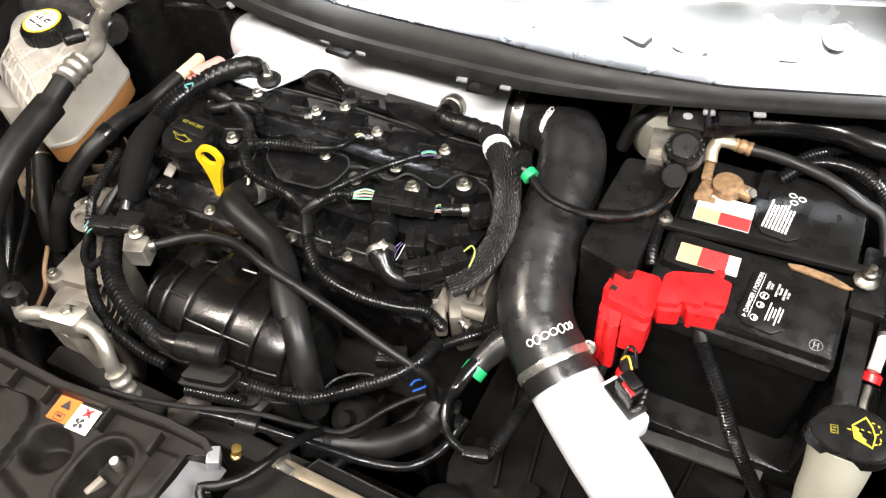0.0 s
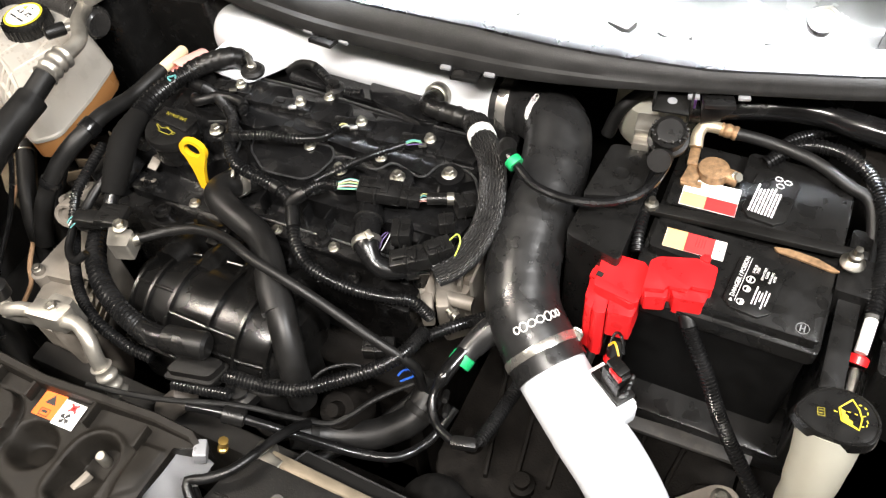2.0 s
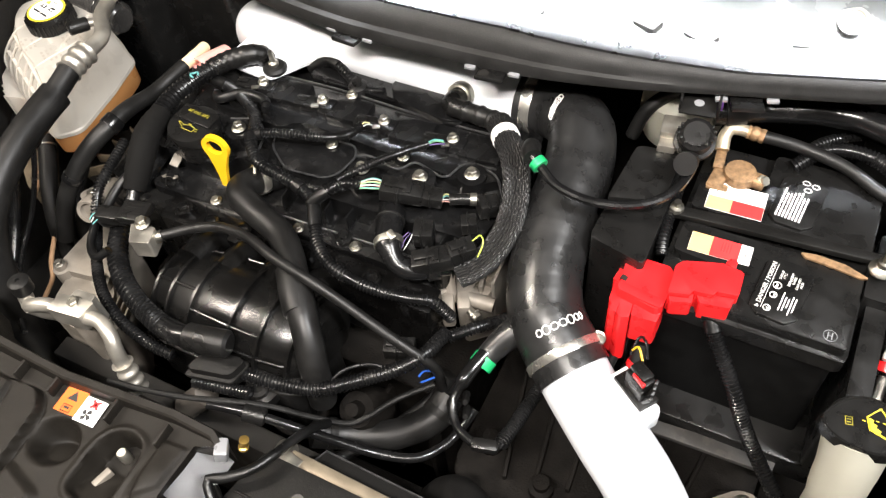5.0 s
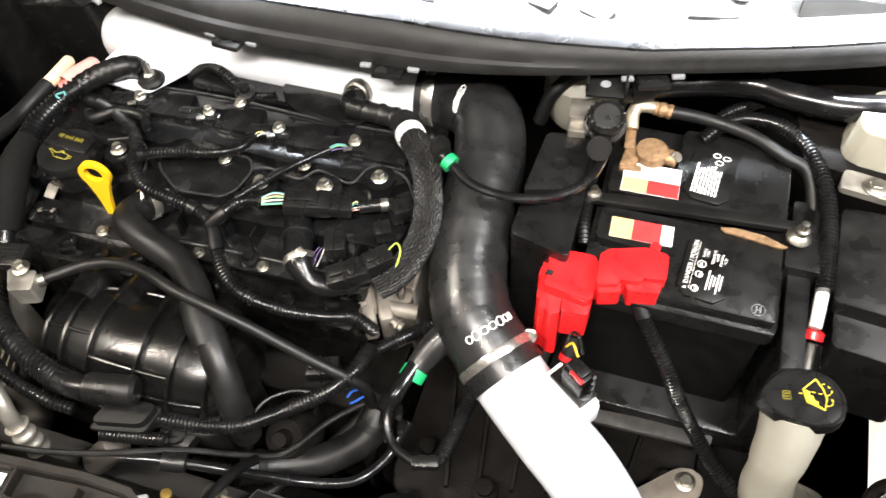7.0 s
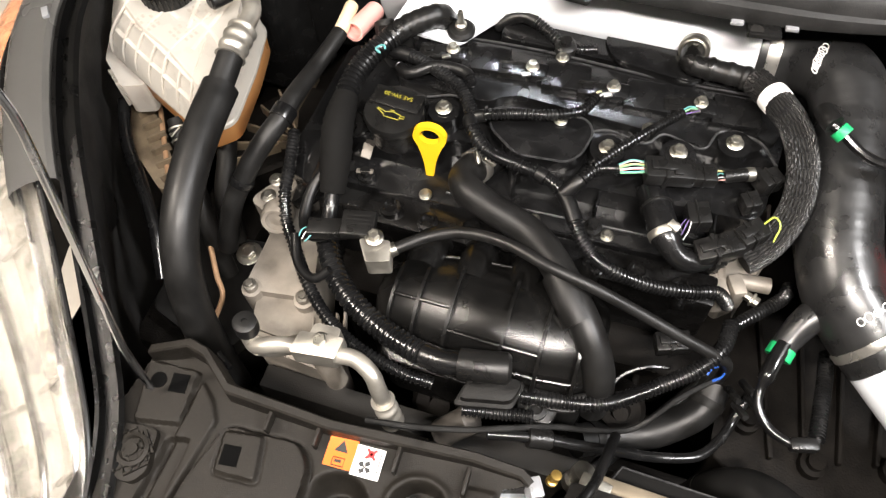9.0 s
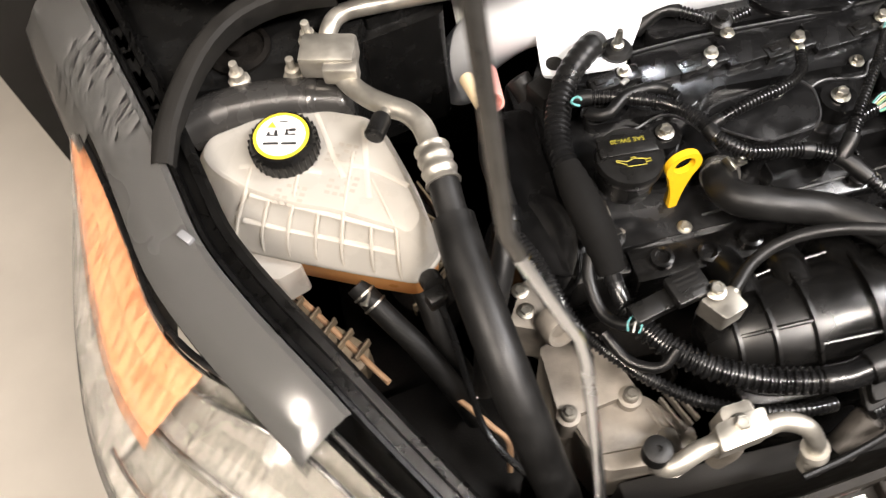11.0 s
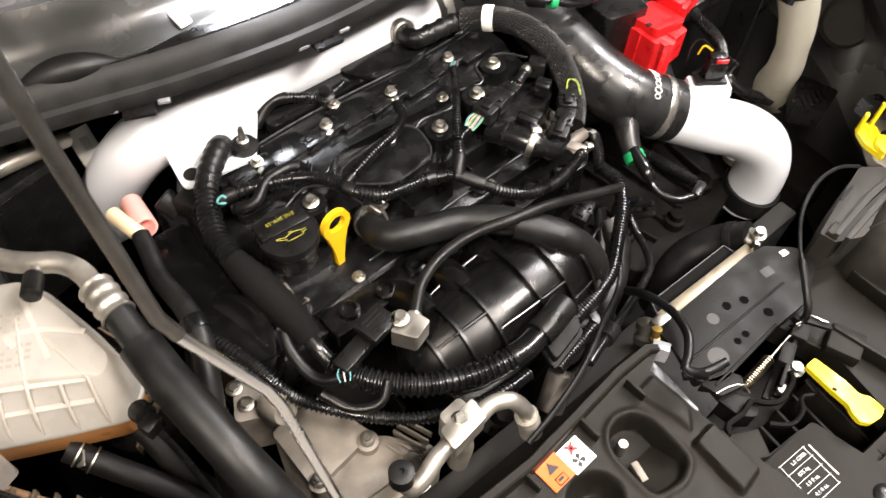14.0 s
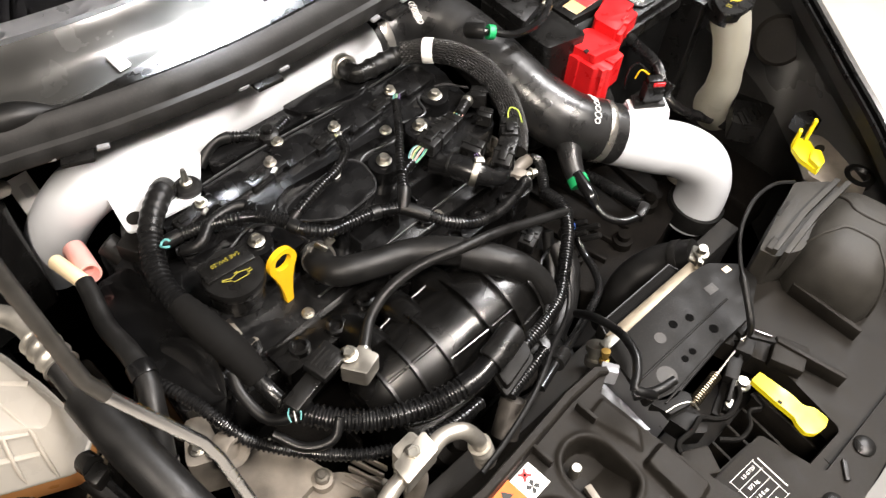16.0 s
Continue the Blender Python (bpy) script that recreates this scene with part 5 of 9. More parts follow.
wires("blue_plug", (0.176, -0.262, 0.742), (0.186, -0.250, 0.742), (BLUE, BLUE), 0.008, "small blue locking clip on a plug", 0.0014)

# wires and hoses behind the cam cover
loom_thing([(-0.155, 0.066, 0.836), (-0.130, 0.074, 0.850), (-0.112, 0.072, 0.852), (-0.09, 0.062, 0.848), (-0.062, 0.050, 0.842), (-0.03, 0.056, 0.842)], 0.0068, "taped loom behind the ignition coils", taped=((0, 0.4),))
bm = bmesh.new()
lathe(bm, [(0.013, 0.838), (0.013, 0.848), (0.010, 0.850), (0.007, 0.851), (0.007, 0.857), (0, 0.858)], Matrix.Translation((-0.066, 0.048, 0)), 20)
single("cover_sensor", bm, PLASTIC, (-0.066, 0.048, 0.838), "black round sensor on the rear of the cam cover", "sensor")
# ---- battery corner ----
battery = thing("battery", (0.485, 0.0, 0.66), "black car battery with hazard labels and a corroded terminal", "battery")
bm = bmesh.new()
prism(bm, rounded([(0.392, -0.112), (0.578, -0.112), (0.578, 0.118), (0.392, 0.118)], 0.008), 0.66, 0.822, bevel=0.003)
# case blacker than the lid: the shade on its front is in the colour
part("case", bm, mat("shaded_matt_case", (0.004, 0.004, 0.004), 0.6, bump=0.3, fine=900, spec=0.1), battery)
bm = bmesh.new()
prism(bm, rounded([(0.386, -0.118), (0.584, -0.118), (0.584, 0.124), (0.386, 0.124)], 0.008), 0.816, 0.8365, bevel=0.004)
prism(bm, rounded([(0.392, 0.010), (0.580, 0.010), (0.580, 0.120), (0.462, 0.120), (0.462, 0.058), (0.392, 0.050)], 0.006), 0.835, 0.850, bevel=0.003)
prism(bm, rounded([(0.452, -0.112), (0.580, -0.112), (0.580, -0.012), (0.392, -0.012), (0.392, -0.055), (0.452, -0.06)], 0.006), 0.835, 0.850, bevel=0.003)
part("lid", bm, PLASTIC, battery)
for x, y in ((0.498, 0.056), (0.508, -0.068)):
    bm = bmesh.new()
    w, h, c = 0.0240, 0.0385, 0.010
    prism(bm, [(-w, -h + c), (-w + c, -h), (w - c, -h), (w, -h + c), (w, h - c), (w - c, h), (-w + c, h), (-w, h - c)], 0, 0.005, Matrix.Translation((x, y, 0.8495)) @ turn(0, 0, -5), 0.001)
    vent = part("vent_cap", bm, PLASTIC, battery)
    m = Matrix.Translation((x, y, 0.8547)) @ turn(0, 0, -5)
    if y < 0:
        text_mesh("DANGER / POISON", 0.0066, PAPER, m @ Matrix.Translation((-0.0165, 0.003, 0)) @ turn(0, 0, 90), vent)
        for words, x, yy in (("SHIELD\nEYES", -0.004, 0.026), ("EXPLOSIVE\nGASES", 0.006, 0.024), ("NO", -0.006, -0.020), ("SULFURIC\nACID", 0.014, 0.022)):
            text_mesh(words, 0.0036, PAPER, m @ Matrix.Translation((x, yy - 0.008, 0)) @ turn(0, 0, 90), vent)
        bars(m @ Matrix.Translation((0.0, -0.014, 0)), [(0.0035 + 0.0032 * k, -0.002 * (k % 2), 0.0013, 0.024 - 0.006 * (k % 3)) for k in range(5)], PAPER, vent)
        bars(m @ Matrix.Translation((-0.0125, 0, 0)), [(0, 0, 0.0005, 0.060)], PAPER, vent)
        bm = bmesh.new()
        for xx, yy, rr in ((-0.006, 0.003, 0.0042), (-0.006, -0.010, 0.0036), (-0.007, -0.028, 0.0036)):
            sweep(bm, [m @ Vector((xx + rr * math.cos(k * 0.6), yy + rr * math.sin(k * 0.6), 0.0002)) for k in range(11)], 0.0005, 4, raw=True)
            block(bm, (xx, yy, 0), (rr * 0.5, rr * 1.2, 0.0003), m @ turn(0, 0, 0), 0)
        prism(bm, [(-0.0185, -0.031), (-0.0145, -0.031), (-0.0165, -0.0275)], 0, 0.0003, m)
        tagged(part("hazard_symbols", bm, PAPER, vent), "fine white hazard symbols", kind="stuff")
    else:
        rows = []
        for k in range(8):
            yy = -0.030
            for n in range(4):
                long = (0.007, 0.011, 0.005, 0.009, 0.012)[(k * 2 + n * 3) % 5]
                if yy + long < 0.014 + 0.004 * (k % 2):
                    rows.append((-0.0165 + 0.0036 * k, yy + long / 2, 0.0021, long))
                yy += long + 0.0014
        bars(m, rows, PAPER, vent)
        bm = bmesh.new()
        for k in range(3):
            a = 2 * math.pi * k / 3 + 0.4
            n = m @ Matrix.Translation((0.005 + 0.0062 * math.cos(a), 0.025 + 0.0062 * math.sin(a), 0))
            sweep(bm, [n @ Vector((0.0042 * math.cos(q), 0.0034 * math.sin(q), 0.0002)) for q in (0, 1.05, 2.1, 3.15, 4.2, 5.25, 6.28)], 0.0006, 4, raw=True)
        part("recycling_mark", bm, PAPER, vent)
# product stickers: white, gold and red fields
for (x0, x1, y0, y1), white_top in (((0.405, 0.467, 0.014, 0.056), True), ((0.405, 0.470, -0.050, -0.024), False)):
    m = Matrix.Translation(((x0 + x1) / 2, (y0 + y1) / 2, 0.8505)) @ turn(0, 0, 2)
    w, h = x1 - x0, y1 - y0
    bm = bmesh.new()
    block(bm, (0, 0, 0), (w, h, 0.0003), m, 0)
    st = part("label", bm, PAPER, battery, "white, gold and red product label")
    if white_top:
        bars(m @ Matrix.Translation((0, 0, 0.0004)), [(-w * 0.27, -h * 0.26, w * 0.44, h * 0.46)], GOLDPRINT, st, "gold_field")
        bars(m @ Matrix.Translation((0, 0, 0.0004)), [(w * 0.22, -h * 0.26, w * 0.55, h * 0.46)], REDPRINT, st, "red_field")
        bars(m @ Matrix.Translation((0, 0, 0.0005)), [(-w * 0.04 + 0.0021 * k, h * 0.20, 0.0009, h * 0.28) for k in range(7)] + [(w * 0.3, h * 0.2, 0.001, h * 0.25), (-w * 0.36, h * 0.2, 0.0008, h * 0.2)], PRINT, st, "barcode")
    else:
        bars(m @ Matrix.Translation((0, 0, 0.0004)), [(-w * 0.32, 0, w * 0.35, h)], GOLDPRINT, st, "gold_field")
        bars(m @ Matrix.Translation((0, 0, 0.0004)), [(w * 0.08, 0, w * 0.46, h)], REDPRINT, st, "red_field")
        bars(m @ Matrix.Translation((0, 0, 0.0005)), [(w * 0.02 + 0.003 * k, h * 0.1, 0.0008, h * 0.5) for k in range(4)] + [(w * 0.41, 0, 0.001, h * 0.3)], PRINT, st, "print")
bm = bmesh.new()
sweep(bm, [(0.562 + 0.0065 * math.cos(k * 0.5), -0.101 + 0.0065 * math.sin(k * 0.5), 0.8506) for k in range(14)], 0.0004, 4, raw=True)
for dx, dy, w, h in ((-0.002, 0, 0.0012, 0.008), (0.002, 0, 0.0012, 0.008), (0, 0, 0.004, 0.001)):
    block(bm, (0.562 + dx, -0.101 + dy, 0.8502), (w, h, 0.0003), bevel=0)
part("round_mark", bm, STRIPE, battery)
bm = bmesh.new()
lathe(bm, [(0.011, 0), (0.0105, 0.022), (0.009, 0.024), (0, 0.024)], Matrix.Translation((0.430, 0.070, 0.836)), 20)
part("post", bm, CORRODED, battery, "corroded lead post")

bar = thing("hold_down_bar", (0.49, 0.0, 0.85), "black steel hold-down bar across the battery", "bracket")
bm = bmesh.new()
prism(bm, [(0.372, -0.016), (0.46, -0.008), (0.606, 0.002), (0.606, 0.014), (0.46, 0.006), (0.372, -0.002)], 0.850, 0.858, bevel=0.0015)
part("bar", bm, DARKSTEEL, bar)
bm = bmesh.new()
prism(bm, rounded([(0.515, -0.012), (0.530, -0.009), (0.560, -0.011), (0.584, -0.020), (0.577, -0.023), (0.545, -0.019), (0.52, -0.017)], 0.002), 0.851, 0.8535)
part("rust_patch", bm, CORRODED, bar, "orange rust flake")
bm = bmesh.new()
lathe(bm, [(0.013, 0), (0.013, 0.002), (0.010, 0.006), (0.007, 0.008), (0.007, 0.014), (0.004, 0.015), (0.004, 0.024), (0, 0.025)], Matrix.Translation((0.592, -0.008, 0.858)), 14)
part("nut", bm, STEEL, bar, "zinc nut on a threaded rod")
bm = bmesh.new()
lathe(bm, [(0.008, 0), (0.008, 0.006), (0.004, 0.007), (0.004, 0.014), (0, 0.014)], Matrix.Translation((0.380, -0.008, 0.857)), 8)
part("nut", bm, STEEL, bar)

neg = thing("negative_terminal", (0.43, 0.1, 0.84), "corroded brass battery clamp with a cable lug", "terminal")
bm = bmesh.new()
lathe(bm, [(0.0105, 0), (0.0175, 0.0), (0.0185, 0.003), (0.0175, 0.014), (0.0105, 0.014)], Matrix.Translation((0.430, 0.070, 0.847)), 22)
block(bm, (0.449, 0.069, 0.848), (0.020, 0.016, 0.012), turn(0, 0, -8), 0.002)
block(bm, (0.409, 0.060, 0.850), (0.018, 0.034, 0.006), turn(0, 0, -6), 0.0015)
block(bm, (0.403, 0.090, 0.854), (0.012, 0.040, 0.004), turn(0, 0, 6), 0.001)
block(bm, (0.411, 0.046, 0.846), (0.024, 0.008, 0.008), turn(0, 0, 4), 0.0015)
part("clamp", bm, CORRODED, neg)
bm = bmesh.new()
sweep(bm, [(0.402, 0.096, 0.860), (0.400, 0.110, 0.868), (0.404, 0.119, 0.873), (0.415, 0.121, 0.874), (0.426, 0.1205, 0.874)], lambda s, i: 0.0080 - 0.0012 * s, 14, 0.003)
part("lug", bm, mat("tarnished_brass", (0.62, 0.54, 0.40), 0.4, 0.7, vary=0.3), neg, "tarnished brass cable lug")
bm = bmesh.new()
sweep(bm, [(0.423, 0.1205, 0.874), (0.433, 0.120, 0.874), (0.442, 0.1195, 0.8735)], lambda s, i: 0.0086 - 0.0014 * (i % 3 == 1), 14, 0.003)
part("crimp", bm, CORRODED, neg, "brown stained crimp sleeve")
bm = bmesh.new()
lathe(bm, [(0.007, 0), (0.007, 0.003), (0.0055, 0.003), (0.0055, 0.008), (0, 0.008)], aim((0.454, 0.068, 0.856), (0.462, 0.064, 0.864)), 6)
part("bolt_head", bm, STEEL, neg)
hose_thing("battery_cable", "matt black battery cable from the negative clamp", [(0.438, 0.1195, 0.8735), (0.456, 0.1215, 0.872), (0.487, 0.123, 0.868), (0.532, 0.116, 0.864), (0.571, 0.099, 0.858), (0.598, 0.090, 0.850), (0.612, 0.055, 0.828), (0.620, 0.020, 0.780), (0.624, -0.01, 0.72)], 0.0072, RUBBER, "cable", 14)
R = [(0.482, 0.108, 0.850), (0.507, 0.133, 0.862), (0.536, 0.140, 0.866), (0.570, 0.133, 0.866), (0.596, 0.109, 0.862), (0.615, 0.070, 0.856), (0.623, 0.022, 0.850), (0.624, -0.026, 0.846), (0.624, -0.055, 0.841)]
loom_thing(R, 0.0090, "corrugated loom running along the battery to the washer sensor", pitch=0.0046)
loom_thing([(0.485, 0.112, 0.852), (0.498, 0.140, 0.860), (0.520, 0.160, 0.862), (0.552, 0.174, 0.864), (0.585, 0.165, 0.858), (0.60, 0.15, 0.84)], 0.0068, "second corrugated loom behind the battery")

# red terminal covers
red = thing("terminal_cover", (0.40, -0.08, 0.76), "bright red plastic fuse and positive terminal cover", "cover")


def red_part(name, outline, z0, z1, shrink=0.0, bevel=0.003, r=0.003, m=Matrix()):
    bm = bmesh.new()
    prism(bm, rounded(outline, r), z0, z1, m, bevel, 3, shrink)
    return part(name, bm, RED, red)


red_part("fuse_cover", [(0.350, -0.080), (0.397, -0.079), (0.404, -0.090), (0.404, -0.131), (0.398, -0.137), (0.356, -0.128)], 0.795, 0.849)
red_part("lid_brow", [(0.353, -0.118), (0.402, -0.124), (0.402, -0.136), (0.355, -0.129)], 0.838, 0.8515, bevel=0.002)
red_part("step", [(0.374, -0.128), (0.404, -0.130), (0.403, -0.145), (0.376, -0.147)], 0.793, 0.838, 0.02)
skirt = red_part("skirt", [(0.344, -0.074), (0.358, -0.070), (0.373, -0.120), (0.376, -0.150), (0.366, -0.154), (0.348, -0.136)], 0.752, 0.836, 0.05)
for x, y in ((0.3465, -0.104), (0.3545, -0.141)):
    red_part("skirt_rib", [(x - 0.002, y - 0.006), (x + 0.006, y - 0.008), (x + 0.006, y + 0.004), (x - 0.001, y + 0.005)], 0.757, 0.838, 0.03, 0.0015, 0.001)
red_part("catch", [(0.349, -0.083), (0.364, -0.081), (0.364, -0.066), (0.350, -0.067)], 0.80, 0.8435, bevel=0.002)
red_part("post_cover", [(0.4018, -0.086), (0.4094, -0.078), (0.4472, -0.066), (0.4688, -0.070), (0.4706, -0.100), (0.4490, -0.103), (0.4481, -0.108), (0.4274, -0.111), (0.4256, -0.117), (0.4040, -0.122)], 0.832, 0.8655, 0.01)
for line, low in (([(0.4040, -0.112), (0.4274, -0.106), (0.4301, -0.122), (0.4085, -0.129)], 0.836), ([(0.4283, -0.104), (0.4499, -0.100), (0.4679, -0.098), (0.4661, -0.114), (0.4364, -0.119)], 0.832)):
    red_part("post_skirt", line, low, 0.859)
for a, b in (((0.4058, -0.1235), (0.4256, -0.1185)), ((0.4292, -0.1125), (0.4472, -0.1095)), ((0.4508, -0.1045), (0.4688, -0.1015))):
    red_part("lip", [a, b, (b[0], b[1] + 0.0024), (a[0], a[1] + 0.0024)], 0.861, 0.8668, 0, 0.0008, 0.0006)
red_part("catch", [(0.4472, -0.067), (0.4526, -0.058), (0.4598, -0.061), (0.4580, -0.070)], 0.842, 0.868, bevel=0.002)
bm = bmesh.new()
block(bm, (0.3565, -0.112, 0.8478), (0.007, 0.006, 0.0022), turn(0, 0, -12), 0)
part("window", bm, LINER, red)
loom_thing([(0.376, 0.070, 0.860), (0.373, 0.035, 0.856), (0.374, -0.005, 0.852), (0.377, -0.040, 0.848), (0.382, -0.060, 0.838)], 0.0072, "braided lead dropping behind the red cover", taped=((0, 0.15),))
PCAB = [(0.447, -0.098, 0.836), (0.456, -0.116, 0.822), (0.472, -0.132, 0.803), (0.495, -0.150, 0.775), (0.515, -0.160, 0.735), (0.540, -0.168, 0.690), (0.575, -0.190, 0.655), (0.62, -0.22, 0.63)]
loom_thing(PCAB, 0.0088, "corrugated positive cable dropping in front of the battery", name="battery_cable", taped=((0.0, 0.10),), pitch=0.0046)
hose_thing("fuse_lead", "pair of black leads with a red ring below the fuse cover", [(0.392, -0.135, 0.772), (0.392, -0.150, 0.755), (0.385, -0.165, 0.735), (0.372, -0.175, 0.70)], 0.0085, RUBBER, "cable", 12)
bm = bmesh.new()
lathe(bm, [(0.0092, 0), (0.0092, 0.006)], aim((0.3915, -0.151, 0.756), (0.389, -0.158, 0.748)), 14)
single("red_ring", bm, RED, (0.39, -0.15, 0.75), "red marker ring on a black lead", "ring")

# air flow sensor on the intake pipe
afs = thing("air_flow_sensor", (0.40, -0.20, 0.79), "black air flow sensor with a red lock on the pipe", "sensor")
m = Matrix.Translation((0.405, -0.200, 0)) @ turn(0, 0, -35)
bm = bmesh.new()
block(bm, (0, 0, 0.786), (0.046, 0.024, 0.006), m, 0.0015)
for x in (-0.017, 0.017):
    lathe(bm, [(0.004, 0.792), (0.004, 0.795), (0, 0.796)], m @ Matrix.Translation((x, 0, 0)), 10)
part("flange", bm, PLASTIC, afs)
bm = bmesh.new()
block(bm, (0.002, 0, 0.791), (0.026, 0.019, 0.030), m, 0.002)
block(bm, (0.002, -0.010, 0.797), (0.018, 0.004, 0.018), m, 0.001)
block(bm, (0.002, 0.001, 0.820), (0.022, 0.014, 0.010), m, 0.0015)
part("plug_body", bm, PLASTIC, afs)
bm = bmesh.new()
block(bm, (0.002, -0.008, 0.821), (0.017, 0.004, 0.006), m, 0.0008)
part("lock", bm, RED, afs, "red lock slide")
hose_thing("sensor_lead", "thin wires arching from the air flow sensor", [(0.408, -0.186, 0.832), (0.400, -0.172, 0.842), (0.392, -0.165, 0.830), (0.388, -0.168, 0.80)], 0.0016, LOOM, "wire", 8)
hose_thing("yellow_wire", "yellow wire beside the air flow sensor", [(0.404, -0.190, 0.832), (0.396, -0.180, 0.838), (0.390, -0.178, 0.825)], 0.0012, YELLOW, "wire", 6, 0.003)

# dark box between hose and battery, with the purge valve over it
box = thing("battery_shield", (0.335, -0.01, 0.70), "black plastic heat shield box beside the battery", "box")
bm = bmesh.new()
prism(bm, rounded([(0.305, -0.085), (0.372, -0.100), (0.372, 0.060), (0.310, 0.055)], 0.008), 0.66, 0.862, bevel=0.006, shrink=0.03)
prism(bm, rounded([(0.308, -0.035), (0.366, -0.018), (0.366, 0.060), (0.314, 0.052)], 0.006), 0.855, 0.876, bevel=0.005)
part("body", bm, PLASTIC, box)
bm = bmesh.new()
lathe(bm, [(0.009, 0.876), (0.0085, 0.8775), (0.006, 0.8765), (0, 0.8765)], Matrix.Translation((0.338, 0.010, 0)), 18)
part("dimple", bm, PLASTIC, box)
valve = thing("purge_valve", (0.37, 0.07, 0.88), "black plastic purge valve with a ribbed cap", "valve")
bm = bmesh.new()
lathe(bm, [(0.0, -0.02), (0.016, -0.02), (0.018, -0.004), (0.023, -0.002), (0.023, 0.006), (0.019, 0.008), (0.019, 0.024), (0.014, 0.028), (0, 0.028)], aim((0.374, 0.062, 0.895), (0.376, 0.05, 0.92)), 24)
part("body", bm, PLASTIC, valve)
bm = bmesh.new()
lathe(bm, [(0.011, 0), (0.011, 0.02), (0.013, 0.022), (0.013, 0.03), (0, 0.03)], aim((0.376, 0.036, 0.892), (0.376, 0.018, 0.905)), 18)
part("port", bm, PLASTIC, valve)
bm = bmesh.new()
for k in range(16):
    a = 2 * math.pi * k / 16
    block(bm, (0.0195 * math.cos(a), 0.0195 * math.sin(a), 0.008), (0.003, 0.003, 0.016), aim((0.374, 0.062, 0.895), (0.376, 0.05, 0.92)), 0.0006)
tagged(part("grip_ring", bm, PLASTIC, valve), "ribbed black grip ring of fine teeth", kind="stuff")
bm = bmesh.new()
block(bm, (0.345, 0.080, 0.875), (0.026, 0.030, 0.020), turn(0, 0, 8), 0.002)
block(bm, (0.345, 0.060, 0.868), (0.020, 0.016, 0.018), turn(0, 0, 8), 0.002)
single("bare_bracket", bm, ALU, (0.345, 0.08, 0.87), "bare aluminium bracket behind the purge valve", "bracket")
hose_thing("valve_hose", "black hose behind the purge valve", [(0.345, 0.130, 0.905), (0.325, 0.125, 0.895), (0.305, 0.110, 0.875), (0.295, 0.10, 0.84)], 0.0085, RUBBER)
bm = bmesh.new()
lathe(bm, [(0.0, 0.0), (0.045, 0.0), (0.052, 0.03), (0.05, 0.06), (0.03, 0.075), (0, 0.075)], Matrix.Translation((0.34, 0.155, 0.82)), 28)
single("brake_reservoir", bm, MILK, (0.34, 0.155, 0.82), "pale plastic fluid bottle under the cowl", "bottle")
tab = thing("cowl_bracket", (0.36, 0.10, 0.92), "black steel bracket tab under the seal", "bracket")
bm = bmesh.new()
block(bm, (0.366, 0.092, 0.921), (0.040, 0.034, 0.003), turn(4, 0, 8), 0.001)
block(bm, (0.346, 0.094, 0.921), (0.003, 0.034, 0.016), turn(4, 0, 8), 0.001)
block(bm, (0.387, 0.098, 0.921), (0.003, 0.034, 0.016), turn(4, 0, 8), 0.001)
part("tab", bm, DARKSTEEL, tab)
bm = bmesh.new()
lathe(bm, [(0.0055, 0.9242), (0.0055, 0.9246), (0, 0.9246)], Matrix.Translation((0.366, 0.092, 0)), 16)
part("hole", bm, STRIPE, tab)
DUCT = [(0.380, 0.125, 0.885), (0.42, 0.142, 0.888), (0.47, 0.158, 0.890), (0.525, 0.168, 0.890), (0.565, 0.158, 0.892), (0.62, 0.152, 0.895), (0.68, 0.16, 0.90)]
duct = hose_thing("black_duct", "smooth glossy black pipe under the cowl", DUCT, 0.0155, GLOSS, "pipe", 22)
band(DUCT, 0.0162, 0.08, 0.022, PLASTIC, duct, "coupling", "", 0.002)
bm = bmesh.new()
block(bm, (0.383, 0.118, 0.90), (0.012, 0.010, 0.012), turn(0, 0, 10), 0.001)
single("purple_clip", bm, PURPLE, (0.383, 0.118, 0.90), "small purple connector clip", "clip")

# plates right of the battery, tray and low brackets
tray_b = thing("battery_tray", (0.5, 0, 0.62), "black plastic battery tray with raised side frame", "tray")
bm = bmesh.new()
prism(bm, [(0.37, -0.15), (0.62, -0.15), (0.62, 0.15), (0.37, 0.15)], 0.62, 0.662, bevel=0.004)
part("base", bm, PLASTIC, tray_b)
bm = bmesh.new()
prism(bm, rounded([(0.590, -0.150), (0.612, -0.150), (0.612, 0.06), (0.590, 0.06)], 0.004), 0.66, 0.835, bevel=0.003)
prism(bm, rounded([(0.583, -0.040), (0.618, -0.040), (0.618, 0.010), (0.583, 0.010)], 0.004), 0.70, 0.848, bevel=0.003)
part("side_frame", bm, PLASTIC, tray_b)
bm = bmesh.new()
prism(bm, [(0.424, -0.170), (0.568, -0.165), (0.570, -0.143), (0.428, -0.153)], 0.638, 0.646, bevel=0.0015)
single("lower_crossbar", bm, WINGSKIN, (0.49, -0.165, 0.64), "dusty dark steel crossbar below the battery", "bracket")
lower = thing("mount_bracket", (0.54, -0.21, 0.61), "rounded aluminium mount bracket with a bolt", "bracket")
bm = bmesh.new()
prism(bm, rounded([(0.475, -0.245), (0.545, -0.180), (0.572, -0.185), (0.570, -0.215), (0.49, -0.29)], 0.012), 0.602, 0.614, bevel=0.002)
part("plate", bm, ALU_DULL, lower)
bolt("bracket_bolt", (0.551, -0.199, 0.614), 0.008, 0.008, 0.012, group="bracket bolts")
